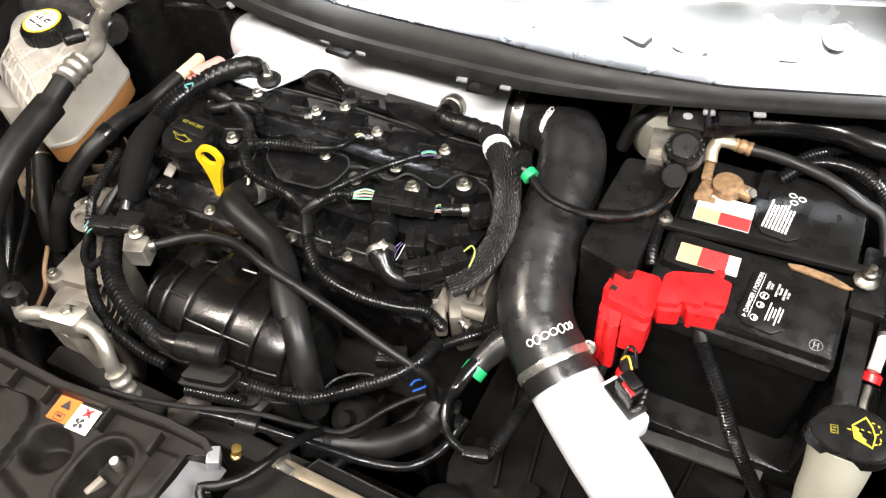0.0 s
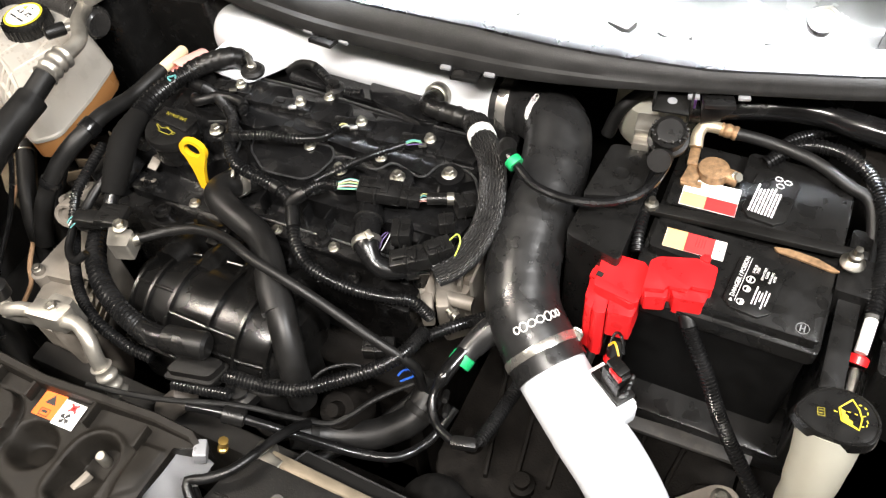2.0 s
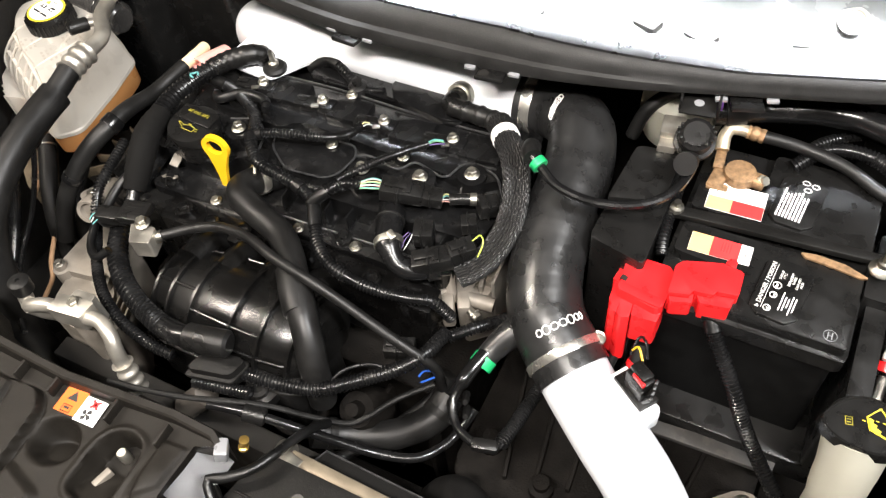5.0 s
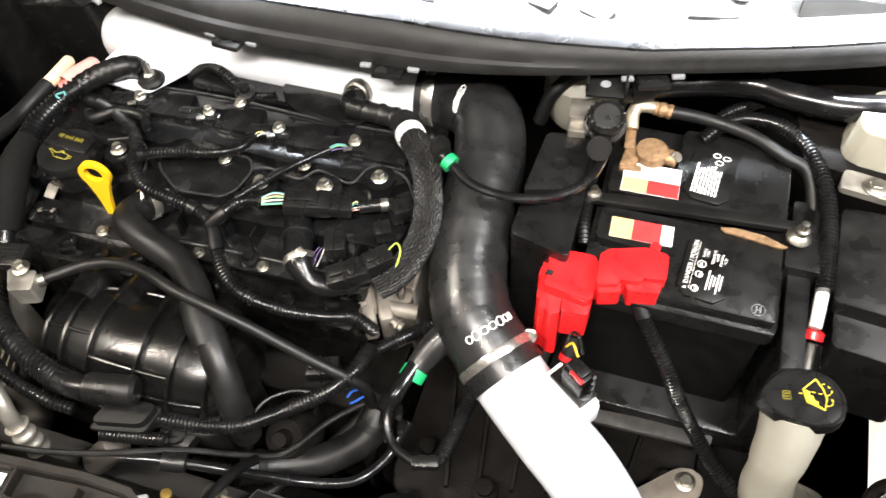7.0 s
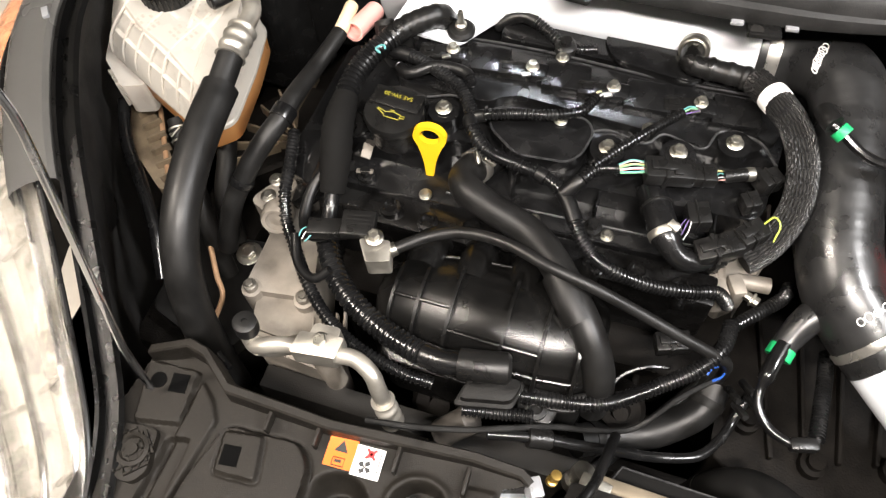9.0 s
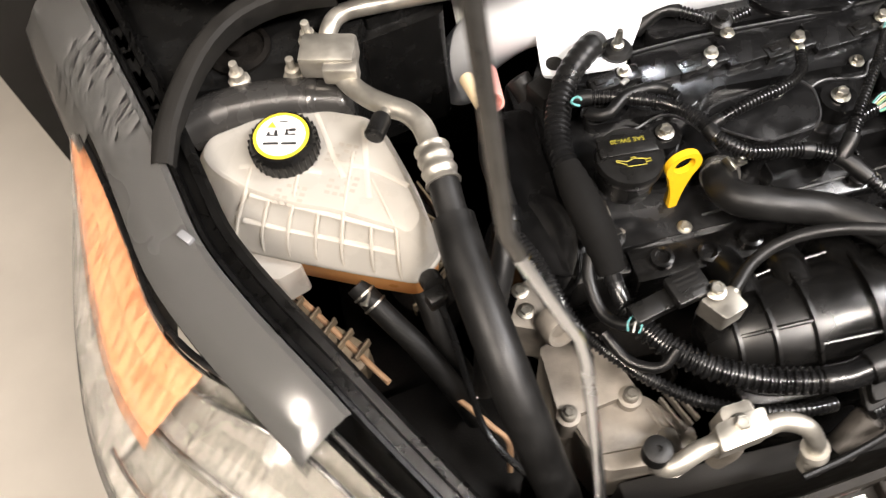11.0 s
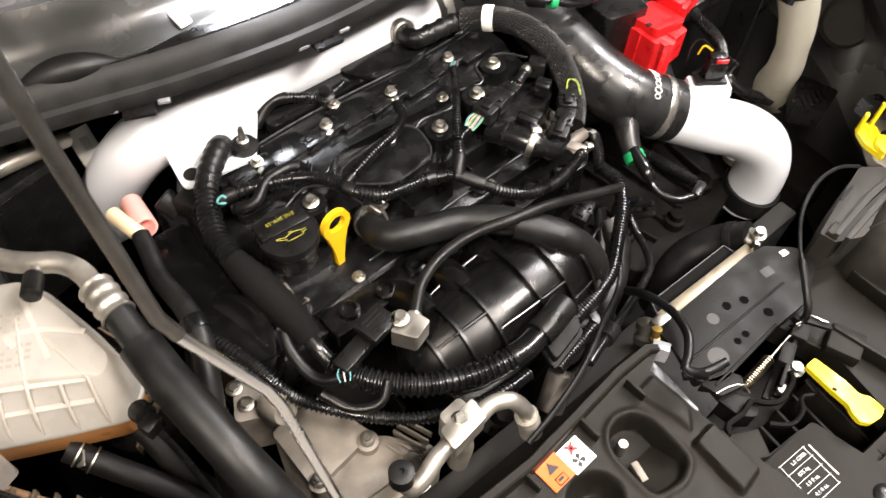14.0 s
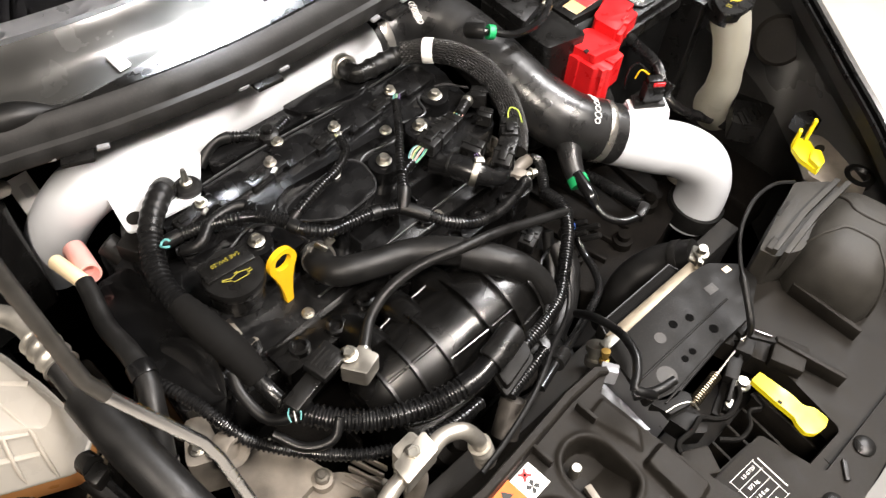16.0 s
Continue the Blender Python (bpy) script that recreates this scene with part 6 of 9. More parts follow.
fuse = thing("fuse_box", (0.70, 0.0, 0.72), "black plastic fuse box with a flat lid", "box")
bm = bmesh.new()
prism(bm, rounded([(0.642, -0.10), (0.735, -0.11), (0.765, 0.075), (0.645, 0.070)], 0.008), 0.70, 0.815, bevel=0.005)
part("body", bm, PLASTIC, fuse)
bm = bmesh.new()
prism(bm, rounded([(0.636, -0.06), (0.745, -0.07), (0.768, 0.068), (0.640, 0.064)], 0.008), 0.815, 0.835, bevel=0.005)
part("lid", bm, PLASTIC, fuse)
shelf = thing("strut_shelf", (0.70, 0.15, 0.80), "bare pressed metal shelf beside the battery", "panel")
bm = bmesh.new()
prism(bm, rounded([(0.59, 0.095), (0.66, 0.085), (0.80, 0.10), (0.82, 0.25), (0.57, 0.22)], 0.01), 0.845, 0.862, bevel=0.004)
part("panel", bm, DIM, shelf)
bm = bmesh.new()
prism(bm, rounded([(0.625, 0.060), (0.685, 0.052), (0.688, 0.078), (0.630, 0.088)], 0.006), 0.862, 0.870, bevel=0.002)
part("ear", bm, ALU, shelf, "bare metal ear")
bolt("shelf_bolt", (0.660, 0.068, 0.871), 0.008, 0.008, 0.013, group="shelf bolts")
bm = bmesh.new()
prism(bm, rounded([(0.625, 0.105), (0.70, 0.095), (0.775, 0.10), (0.775, 0.19), (0.66, 0.19), (0.63, 0.165)], 0.02), 0.862, 0.905, bevel=0.012, seg=3, shrink=0.1)
single("white_bottle", bm, MILK, (0.70, 0.14, 0.86), "white plastic bottle under the cowl corner", "bottle")

# washer filler neck, its cap and the level sensor lead
wash = thing("washer_filler", (0.61, -0.20, 0.60), "cream washer bottle neck with a black cap and yellow symbol", "filler neck")
NECK = [(0.608, -0.184, 0.836), (0.611, -0.200, 0.800), (0.613, -0.211, 0.757), (0.617, -0.215, 0.717), (0.622, -0.214, 0.690), (0.632, -0.206, 0.655), (0.655, -0.202, 0.625), (0.68, -0.20, 0.60)]
part("neck", tube(NECK, lambda s, i: 0.0270 + 0.0040 * max(0, 1 - s * 5) - 0.0025 * math.exp(-((s - 0.38) / 0.08) ** 2) + 0.026 * max(0, s - 0.62), 28, 0.006), MILK, wash)
bm = bmesh.new()
m = Matrix.Translation((0.608, -0.182, 0.838))
oval = rounded([(-0.043, -0.012), (-0.020, -0.028), (0.014, -0.031), (0.038, -0.020), (0.041, 0.006), (0.026, 0.026), (-0.004, 0.031), (-0.026, 0.016)], 0.016, 6)
prism(bm, oval, 0.001, 0.0140, m, 0.004, 3, shrink=0.05)
lid = part("cap", bm, PLASTIC, wash, "black teardrop cap")
bm = bmesh.new()
sweep(bm, [m @ Vector((x * 0.90, y * 0.90, 0.0142)) for x, y in oval + oval[:1]], 0.0012, 6, raw=True)
part("cap_rim", bm, PLASTIC, lid)
bm = bmesh.new()
lathe(bm, [(0.029, -0.014), (0.032, -0.012), (0.032, 0.004)], m, 28)
part("collar", bm, PLASTIC, wash)
mm = Matrix.Translation((0.620, -0.178, 0.8524))
bm = bmesh.new()
fan = [(-0.002, 0.015), (-0.012, 0.002), (-0.008, -0.010), (0.008, -0.014), (0.0088, -0.002), (0.005, 0.007), (-0.002, 0.015)]
sweep(bm, [mm @ Vector((x, y, 0)) for x, y in fan], 0.0008, 5, raw=True)
prism(bm, [(-0.0105, 0.002), (-0.0055, 0.0005), (-0.0065, -0.002), (-0.0025, -0.0035), (-0.003, -0.006), (0.002, -0.008), (0.001, -0.0105), (0.007, -0.013), (-0.007, -0.0092)], 0, 0.0003, mm)
for x, y, a in ((0.005, 0.0115, 10), (0.010, 0.0100, -40), (0.0125, 0.0055, -90), (0.010, 0.0015, -140), (0.0135, -0.003, -60), (0.0135, -0.007, -110), (0.010, -0.0095, -160), (0.003, 0.001, 0), (-0.003, 0.001, 0), (-0.014, -0.003, 0)):
    block(bm, (0, 0, 0), (0.0028, 0.0010, 0.0003), mm @ Matrix.Translation((x, y, 0)) @ turn(0, 0, a), 0)
part("screen_wash_mark", bm, YPRINT, lid, "yellow screen wash symbol")
bm = bmesh.new()
mm = Matrix.Translation((0.594, -0.186, 0.8524)) @ turn(0, 0, 12)
sweep(bm, [mm @ Vector((x, y, 0)) for x, y in ((-0.003, -0.004), (0.003, -0.004), (0.003, 0.004), (-0.003, 0.004), (-0.003, -0.004))], 0.0005, 4, raw=True)
for y in (-0.0015, 0.0015):
    block(bm, (0, y, 0), (0.0036, 0.0008, 0.0003), mm, 0)
part("booklet_mark", bm, YDIM, lid)
hose_thing("white_tube", "white plastic tube end of the loom", [(0.625, -0.050, 0.835), (0.624, -0.072, 0.828), (0.623, -0.088, 0.822)], 0.0065, PAPER, "tube", 14)
sens = thing("clear_connector", (0.623, -0.105, 0.79), "clear plastic connector with a red collar", "connector")
bm = bmesh.new()
lathe(bm, [(0.0105, 0), (0.0105, 0.008), (0.008, 0.010)], aim((0.6225, -0.098, 0.815), (0.623, -0.088, 0.821)), 18)
part("collar", bm, RED, sens, "red collar")
bm = bmesh.new()
lathe(bm, [(0.013, 0), (0.0125, 0.036), (0.009, 0.038), (0.008, 0.036), (0.010, 0.002)], aim((0.624, -0.135, 0.795), (0.6225, -0.098, 0.815)), 18)
part("clear_body", bm, LENS, sens)
bm = bmesh.new()
lathe(bm, [(0.005, 0), (0.006, 0.03), (0.003, 0.035)], aim((0.624, -0.132, 0.797), (0.6225, -0.098, 0.815)), 10)
part("core", bm, STEEL, sens)
bm = bmesh.new()
block(bm, (0.605, -0.125, 0.79), (0.016, 0.030, 0.022), turn(10, 0, 10), 0.002)
part("bracket", bm, STRIPE, sens)
bm = bmesh.new()
lathe(bm, [(0.0, 0), (0.055, 0.0), (0.058, 0.01), (0.05, 0.016), (0.03, 0.014), (0.0, 0.02)], aim((0.738, -0.230, 0.742), (0.62, -0.30, 0.82)) @ Matrix.Diagonal((0.72, 0.72, 0.8, 1)), 32)
single("access_cap", bm, COVER, (0.722, -0.225, 0.752), "round black access cap in the inner wing", "cap")
bm = bmesh.new()
prism(bm, rounded([(0.645, -0.225), (0.70, -0.215), (0.72, -0.28), (0.66, -0.295)], 0.006), 0.60, 0.64, bevel=0.004)
prism(bm, rounded([(0.655, -0.245), (0.69, -0.24), (0.70, -0.265), (0.66, -0.27)], 0.004), 0.64, 0.65, bevel=0.002)
single("relay_block", bm, DARKSTEEL, (0.68, -0.25, 0.60), "grey black relay block below the washer neck", "relay")

# leads by the sensor, and the wires below the covers
bm = bmesh.new()
for k in range(4):
    block(bm, (0.018, -0.010 + 0.0065 * k, 0.012), (0.006, 0.004, 0.022), Matrix.Translation((0.399, -0.207, 0.790)) @ turn(-20, 10, -96), 0.001)
tagged(part("side_rib", bm, PLASTIC, afs), "moulded grip ribs", kind="stuff")
hose_thing("fuse_lead", "matt black lead beside the red fuse cover", [(0.372, -0.128, 0.768), (0.366, -0.150, 0.750), (0.362, -0.172, 0.72), (0.36, -0.19, 0.68)], 0.0065, RUBBER, "cable", 12)
# relay sockets below the washer neck
relay = thing("relay_holder", (0.66, -0.26, 0.64), "black relay holder with rows of sockets", "relay")
bm = bmesh.new()
prism(bm, rounded([(0.600, -0.262), (0.648, -0.232), (0.675, -0.270), (0.625, -0.305)], 0.004), 0.63, 0.668, bevel=0.003)
part("body", bm, PLASTIC, relay)
for k in range(5):
    bm = bmesh.new()
    block(bm, (0.616 + 0.011 * k, -0.268 - 0.002 * k, 0.667), (0.006, 0.030, 0.004), turn(0, 0, -36), 0.001)
    part("socket", bm, DARKSTEEL, relay)
# ---- radiator cover and bonnet latch at the front ----
front = thing("radiator_cover", (-0.15, -0.5, 0.74), "grained black plastic radiator cover with moulded pockets", "cover")
outline = [(-0.385, -0.425), (-0.338, -0.408), (-0.315, -0.414), (-0.282, -0.440), (-0.170, -0.443), (-0.04, -0.430), (0.018, -0.428), (0.030, -0.434), (0.004, -0.446), (0.004, -0.505), (0.012, -0.560), (0.030, -0.680), (-0.40, -0.68), (-0.40, -0.52)]


FIELDS = [  # outline, rise, width of the flank
    ([(-0.274, -0.471), (-0.196, -0.466), (-0.180, -0.484), (-0.166, -0.620), (-0.300, -0.620), (-0.290, -0.53)], 0.013, 0.003),
    ([(-0.270, -0.478), (-0.232, -0.472), (-0.222, -0.514), (-0.264, -0.517)], 0.005, 0.0025),
    ([(-0.384, -0.431), (-0.327, -0.428), (-0.322, -0.484), (-0.370, -0.494)], 0.008, 0.003),
    ([(-0.320, -0.436), (-0.300, -0.452), (-0.288, -0.470), (-0.305, -0.60), (-0.325, -0.60)], 0.006, 0.004),
    ([(-0.168, -0.545), (-0.118, -0.560), (-0.100, -0.640), (-0.168, -0.650)], 0.010, 0.012),
    ([(-0.03, -0.455), (0.000, -0.452), (0.000, -0.500), (-0.02, -0.52)], 0.004, 0.006),
    ([(-0.028, -0.530), (0.004, -0.528), (0.004, -0.590), (-0.03, -0.595)], 0.012, 0.006),
    ([(-0.330, -0.500), (-0.305, -0.495), (-0.305, -0.60), (-0.335, -0.60)], -0.010, 0.004),
]
SCOOP = (-0.144, -0.506, 0.022)
POCKET = [(-0.096, -0.500), (-0.093, -0.480), (-0.082, -0.467), (-0.066, -0.463), (-0.050, -0.468), (-0.042, -0.482), (-0.042, -0.536), (-0.062, -0.546), (-0.096, -0.540)]


STEP = 0.0015
GX, GY = np.meshgrid(np.arange(-0.41, 0.05, STEP), np.arange(-0.695, -0.40, STEP), indexing="ij")


def field(line):
    """Signed distance from every grid point to an outline, positive inside it."""
    best, hit = np.full(GX.shape, 1.0), np.zeros(GX.shape, bool)
    for (x0, y0), (x1, y1) in zip(line, line[1:] + line[:1]):
        dx, dy = x1 - x0, y1 - y0
        f = np.clip(((GX - x0) * dx + (GY - y0) * dy) / (dx * dx + dy * dy), 0, 1)
        best = np.minimum(best, np.hypot(GX - x0 - f * dx, GY - y0 - f * dy))
        if y0 != y1:
            hit ^= ((y0 > GY) != (y1 > GY)) & (GX < x0 + (GY - y0) / (y1 - y0) * dx)
    return np.where(hit, best, -best)


def ease(d, wide):
    f = np.clip(d / wide + 0.5, 0, 1)
    return f * f * (3 - 2 * f)


Z = np.full(GX.shape, 0.778)
for n, (line, rise, wide) in enumerate(FIELDS):
    d = field(rounded(line, 0.010 if n == 0 else 0.004, 4))
    Z += rise * ease(d, wide)
    if n in (0, 1):
        Z -= 0.0016 * np.exp(-(((d + 0.0030) / 0.0012) ** 2))
cx, cy, r = SCOOP
d = np.hypot((GX - cx) * 0.9, GY - cy)
Z -= 0.044 * ease(r - d, 0.018) * (0.35 + 0.65 * (0.5 + 0.5 * np.clip((GY - cy) / r, -1, 1)))
Z += 0.0012 * np.exp(-(((d - r - 0.004) / 0.003) ** 2))
d = field(rounded(POCKET, 0.012, 5))
Z -= 0.034 * ease(d, 0.004) * np.clip(1 + (GY + 0.500) / 0.060, 0.25, 1)
Z += 0.0030 * np.exp(-(((d + 0.005) / 0.004) ** 2))
Z += 0.010 * np.exp(-(((GX + 0.015) / 0.020) ** 2 + ((GY + 0.500) / 0.030) ** 2))
keep = field(outline) > -STEP * 0.8
bm, grid = bmesh.new(), {}
for a, b in zip(*np.nonzero(keep)):
    grid[a, b] = bm.verts.new((GX[a, b], GY[a, b], Z[a, b]))
for a, b in list(grid):
    q = [grid.get(k) for k in ((a, b), (a + 1, b), (a + 1, b + 1), (a, b + 1))]
    if all(q):
        bm.faces.new(q)
part("panel", bm, COVER, front, sharp=50)
bm = bmesh.new()
low_line = [(0.97 * (x + 0.18) - 0.18, 0.97 * (y + 0.55) - 0.55) for x, y in outline]
for (x0, y0), (x1, y1) in zip(low_line, low_line[1:] + low_line[:1]):
    bm.faces.new([bm.verts.new(p) for p in ((x0, y0, 0.70), (x1, y1, 0.70), (x1, y1, 0.776), (x0, y0, 0.776))])
part("skirt", bm, COVER, front)
LIPF = [(-0.382, -0.424, 0.80), (-0.340, -0.409, 0.812), (-0.318, -0.414, 0.814), (-0.284, -0.440, 0.806), (-0.172, -0.442, 0.800), (-0.09, -0.434, 0.797), (-0.03, -0.428, 0.794), (0.018, -0.428, 0.789), (0.036, -0.438, 0.783)]
pts = [Vector(p) for p in LIPF]
rows = [[p + Vector((0, dy, dz)) for p in pts] for dy, dz in ((-0.006, -0.028), (-0.005, -0.002), (-0.003, 0.0), (0.004, 0.0), (0.006, -0.004), (0.008, -0.05))]
part("rear_lip", sheet(rows), COVER, front)
for x in (-0.235, -0.183, -0.100, -0.03):
    bm = bmesh.new()
    block(bm, (x, -0.452, 0.775), (0.004, 0.026, 0.018), turn(0, 0, 2), 0.001)
    part("web", bm, COVER, front)
# raised square with its window
# thin near-black plate paints the shade in the window
bm = bmesh.new()
block(bm, (-0.254, -0.499, 0.7955), (0.018, 0.020, 0.001), turn(0, 0, 8), 0)
part("window", bm, HOLE, front)
# stepped ledge with slot, and the lattice pad
# both holes are flat plates, their inner shade put into the colour
bm = bmesh.new()
lathe(bm, [(0.0085, 0), (0.0085, 0.0012), (0, 0.0012)], Matrix.Translation((-0.363, -0.449, 0.7860)), 18)
part("round_hole", bm, HOLE, front)
bm = bmesh.new()
block(bm, (-0.341, -0.446, 0.7860), (0.018, 0.020, 0.001), turn(0, 0, 8), 0)
part("square_hole", bm, HOLE, front)
bm = bmesh.new()
prism(bm, rounded([(-0.378, -0.500), (-0.338, -0.496), (-0.330, -0.537), (-0.340, -0.552), (-0.358, -0.552), (-0.372, -0.53)], 0.006), 0.776, 0.788, bevel=0.002)
pad = part("lattice_pad", bm, COVER, front)
bm = bmesh.new()
for k in range(6):
    for w in (45, -45):
        block(bm, (-0.354, -0.524, 0.787), (0.046 - 0.008 * abs(k - 2.5), 0.0022, 0.004), turn(0, 0, w) @ Matrix.Translation((0, -0.020 + 0.008 * k, 0)), 0)
tagged(part("lattice", bm, COVER, pad), "fine moulded lattice of crossed ribs", kind="stuff")
bm = bmesh.new()
lathe(bm, [(0.017, 0.787), (0.017, 0.792), (0.013, 0.793), (0.011, 0.790), (0.006, 0.790), (0.006, 0.794), (0, 0.794)], Matrix.Translation((-0.352, -0.522, 0)), 22)
part("boss", bm, COVER, pad)
# scoops and bolt pocket
bm = bmesh.new()
lathe(bm, [(0.0062, 0), (0.0062, 0.018), (0.005, 0.020), (0, 0.020)], Matrix.Translation((-0.074, -0.482, 0.744)), 16)
part("push_pin", bm, STEEL, front, "pale metal push pin")
bm = bmesh.new()
block(bm, (-0.080, -0.512, 0.748), (0.008, 0.022, 0.010), turn(0, 0, -14), 0.001)
part("pocket_tab", bm, ALU_DULL, front)
# warning sticker: orange half and white half
m = Matrix.Translation((-0.142, -0.4605, 0.7795)) @ turn(0, 0, 3)
warn = thing("warning_sticker", (-0.14, -0.458, 0.779), "orange and white fan warning sticker on the cover", "sticker")
bm = bmesh.new()
block(bm, (-0.0145, 0, 0), (0.029, 0.030, 0.0006), m, 0)
o = part("orange_half", bm, ORANGE, warn)
bm = bmesh.new()
block(bm, (0.0145, -0.001, 0), (0.029, 0.030, 0.0006), m, 0)
w = part("white_half", bm, PAPER, warn)
bm = bmesh.new()
prism(bm, [(-0.007, 0.0), (0.007, 0.0), (0.0, 0.0115)], 0.0006, 0.0009, m @ Matrix.Translation((-0.0145, 0.0015, 0)))
part("triangle", bm, PRINT, o)
bm = bmesh.new()
sweep(bm, [m @ Vector((-0.0145 + x, -0.0085 + y, 0.0008)) for x, y in ((-0.006, -0.004), (0.006, -0.004), (0.006, 0.004), (-0.006, 0.004), (-0.006, -0.004))], 0.0006, 4, raw=True)
block(bm, (-0.0145, -0.0085, 0.0006), (0.007, 0.003, 0.0003), m, 0)
part("booklet", bm, PRINT, o)
bm = bmesh.new()
for k in range(4):
    a = radians(45 + 90 * k)
    prism(bm, [(0, 0), (0.0065, -0.0015), (0.007, 0.003), (0.003, 0.0035)], 0.0006, 0.0009, m @ Matrix.Translation((0.0125, -0.007, 0)) @ turn(0, 0, math.degrees(a)))
part("fan", bm, PRINT, w)
bm = bmesh.new()
for a in (45, -45):
    block(bm, (0, 0, 0.0008), (0.014, 0.0028, 0.0003), m @ Matrix.Translation((0.0155, 0.0065, 0)) @ turn(0, 0, a), 0)
prism(bm, rounded([(0.0115, 0.0025), (0.0195, 0.0035), (0.0185, 0.0105), (0.0125, 0.0098)], 0.002), 0.0006, 0.0009, m)
part("crossed_mark", bm, REDPRINT, w)
bars(m @ Matrix.Translation((0.0, 0, 0.0007)), [(0.0255, 0.0 , 0.001, 0.02)], PRINT, w)

# latch platform
latch = thing("latch_platform", (0.15, -0.48, 0.70), "black steel bonnet latch platform with punched holes", "latch")
bm = bmesh.new()
prism(bm, rounded([(0.066, -0.412), (0.230, -0.412), (0.262, -0.418), (0.292, -0.446), (0.290, -0.475), (0.235, -0.500), (0.178, -0.498), (0.075, -0.503), (0.050, -0.485)], 0.004), 0.735, 0.752, bevel=0.002)
part("plate", bm, DARKSTEEL, latch)
# flat discs: near-black shade for small holes, grey for what shows below
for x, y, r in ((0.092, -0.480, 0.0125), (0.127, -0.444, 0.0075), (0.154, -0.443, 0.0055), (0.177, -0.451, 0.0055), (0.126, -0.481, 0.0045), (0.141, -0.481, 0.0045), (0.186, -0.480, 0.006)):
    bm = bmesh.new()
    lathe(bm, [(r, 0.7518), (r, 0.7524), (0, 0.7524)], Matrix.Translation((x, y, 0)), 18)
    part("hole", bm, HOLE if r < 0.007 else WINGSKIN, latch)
for x, y, w, h, mt in ((0.232, -0.444, 0.016, 0.012, WINGSKIN), (0.272, -0.440, 0.010, 0.008, CREAM)):
    bm = bmesh.new()
    block(bm, (x, y, 0.7518), (w, h, 0.0008), turn(0, 0, -8), 0)
    part("slot", bm, mt, latch)
# floor coloured near-black for the shade down in the well
bm = bmesh.new()
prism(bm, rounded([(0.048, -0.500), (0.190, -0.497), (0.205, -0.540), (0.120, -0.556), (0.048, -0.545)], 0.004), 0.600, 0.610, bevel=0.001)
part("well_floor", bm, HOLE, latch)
bm = bmesh.new()
prism(bm, rounded([(0.050, -0.488), (0.088, -0.500), (0.094, -0.512), (0.086, -0.520), (0.056, -0.512)], 0.003), 0.728, 0.752, bevel=0.0015)
prism(bm, rounded([(0.056, -0.512), (0.086, -0.520), (0.088, -0.545), (0.074, -0.552), (0.060, -0.540)], 0.003), 0.712, 0.742, bevel=0.0015)
part("left_cheek", bm, DARKSTEEL, latch, "folded black steel cheek with a bright edge")
bm = bmesh.new()
sweep(bm, [(0.054, -0.507, 0.7525), (0.072, -0.511, 0.7525), (0.086, -0.519, 0.7515), (0.088, -0.530, 0.746)], 0.0011, 6)
part("bright_edge", bm, STEEL, latch, "bright steel edge")
for k, (z0, dy) in enumerate(((0.722, 0.0), (0.732, -0.006), (0.744, -0.002))):
    a, b = Vector((0.108 + 0.006 * k, -0.545 + dy, 0)), Vector((0.204, -0.512 + dy, 0))
    d = b - a
    bm = bmesh.new()
    block(bm, (a + b) / 2 + Vector((0, 0, z0)), (d.length, 0.009 - 0.002 * k, 0.007), turn(0, 0, math.degrees(math.atan2(d.y, d.x))), 0.001)
    part("latch_lever", bm, DARKSTEEL, latch)
for at, size, a in (((0.160, -0.527, 0.738), (0.030, 0.016, 0.014), 22), ((0.192, -0.520, 0.742), (0.022, 0.020, 0.016), 20)):
    bm = bmesh.new()
    block(bm, at, size, turn(0, 0, a), 0.0015)
    part("lever_block", bm, DARKSTEEL, latch)
bm = bmesh.new()
lathe(bm, [(0.010, 0), (0.010, 0.003), (0.006, 0.004), (0.006, 0.009), (0, 0.009)], Matrix.Translation((0.151, -0.545, 0.747)), 18)
lathe(bm, [(0.006, 0), (0.006, 0.004), (0.0, 0.005)], Matrix.Translation((0.122, -0.550, 0.742)), 14)
part("pivot", bm, STEEL, latch, "bright steel pivot rivet")
bm = bmesh.new()
prism(bm, rounded([(0.188, -0.506), (0.212, -0.502), (0.228, -0.535), (0.222, -0.543), (0.206, -0.516), (0.190, -0.514)], 0.002), 0.752, 0.757, bevel=0.001)
block(bm, (0.203, -0.508, 0.757), (0.020, 0.008, 0.010), turn(0, 0, -10), 0.001)
part("cable_bracket", bm, DARKSTEEL, latch)
bm = bmesh.new()
block(bm, (0.196, -0.5135, 0.757), (0.018, 0.0022, 0.009), turn(0, 0, -12), 0.0005)
block(bm, (0.219, -0.524, 0.757), (0.0022, 0.024, 0.004), turn(0, 0, 22), 0.0005)
part("plated_edge", bm, CHROME, latch, "plated bracket edge")
bm = bmesh.new()
sweep(bm, [(0.030, -0.546, 0.747), (0.036, -0.538, 0.749), (0.060, -0.540, 0.749), (0.080, -0.537, 0.748), (0.090, -0.548, 0.747), (0.104, -0.557, 0.747), (0.120, -0.556, 0.748), (0.136, -0.551, 0.750), (0.142, -0.543, 0.752)], 0.0034, 8, flat=1.7)
part("catch_loop", bm, DARKSTEEL, latch, "bent dark steel catch loop")
bm = bmesh.new()
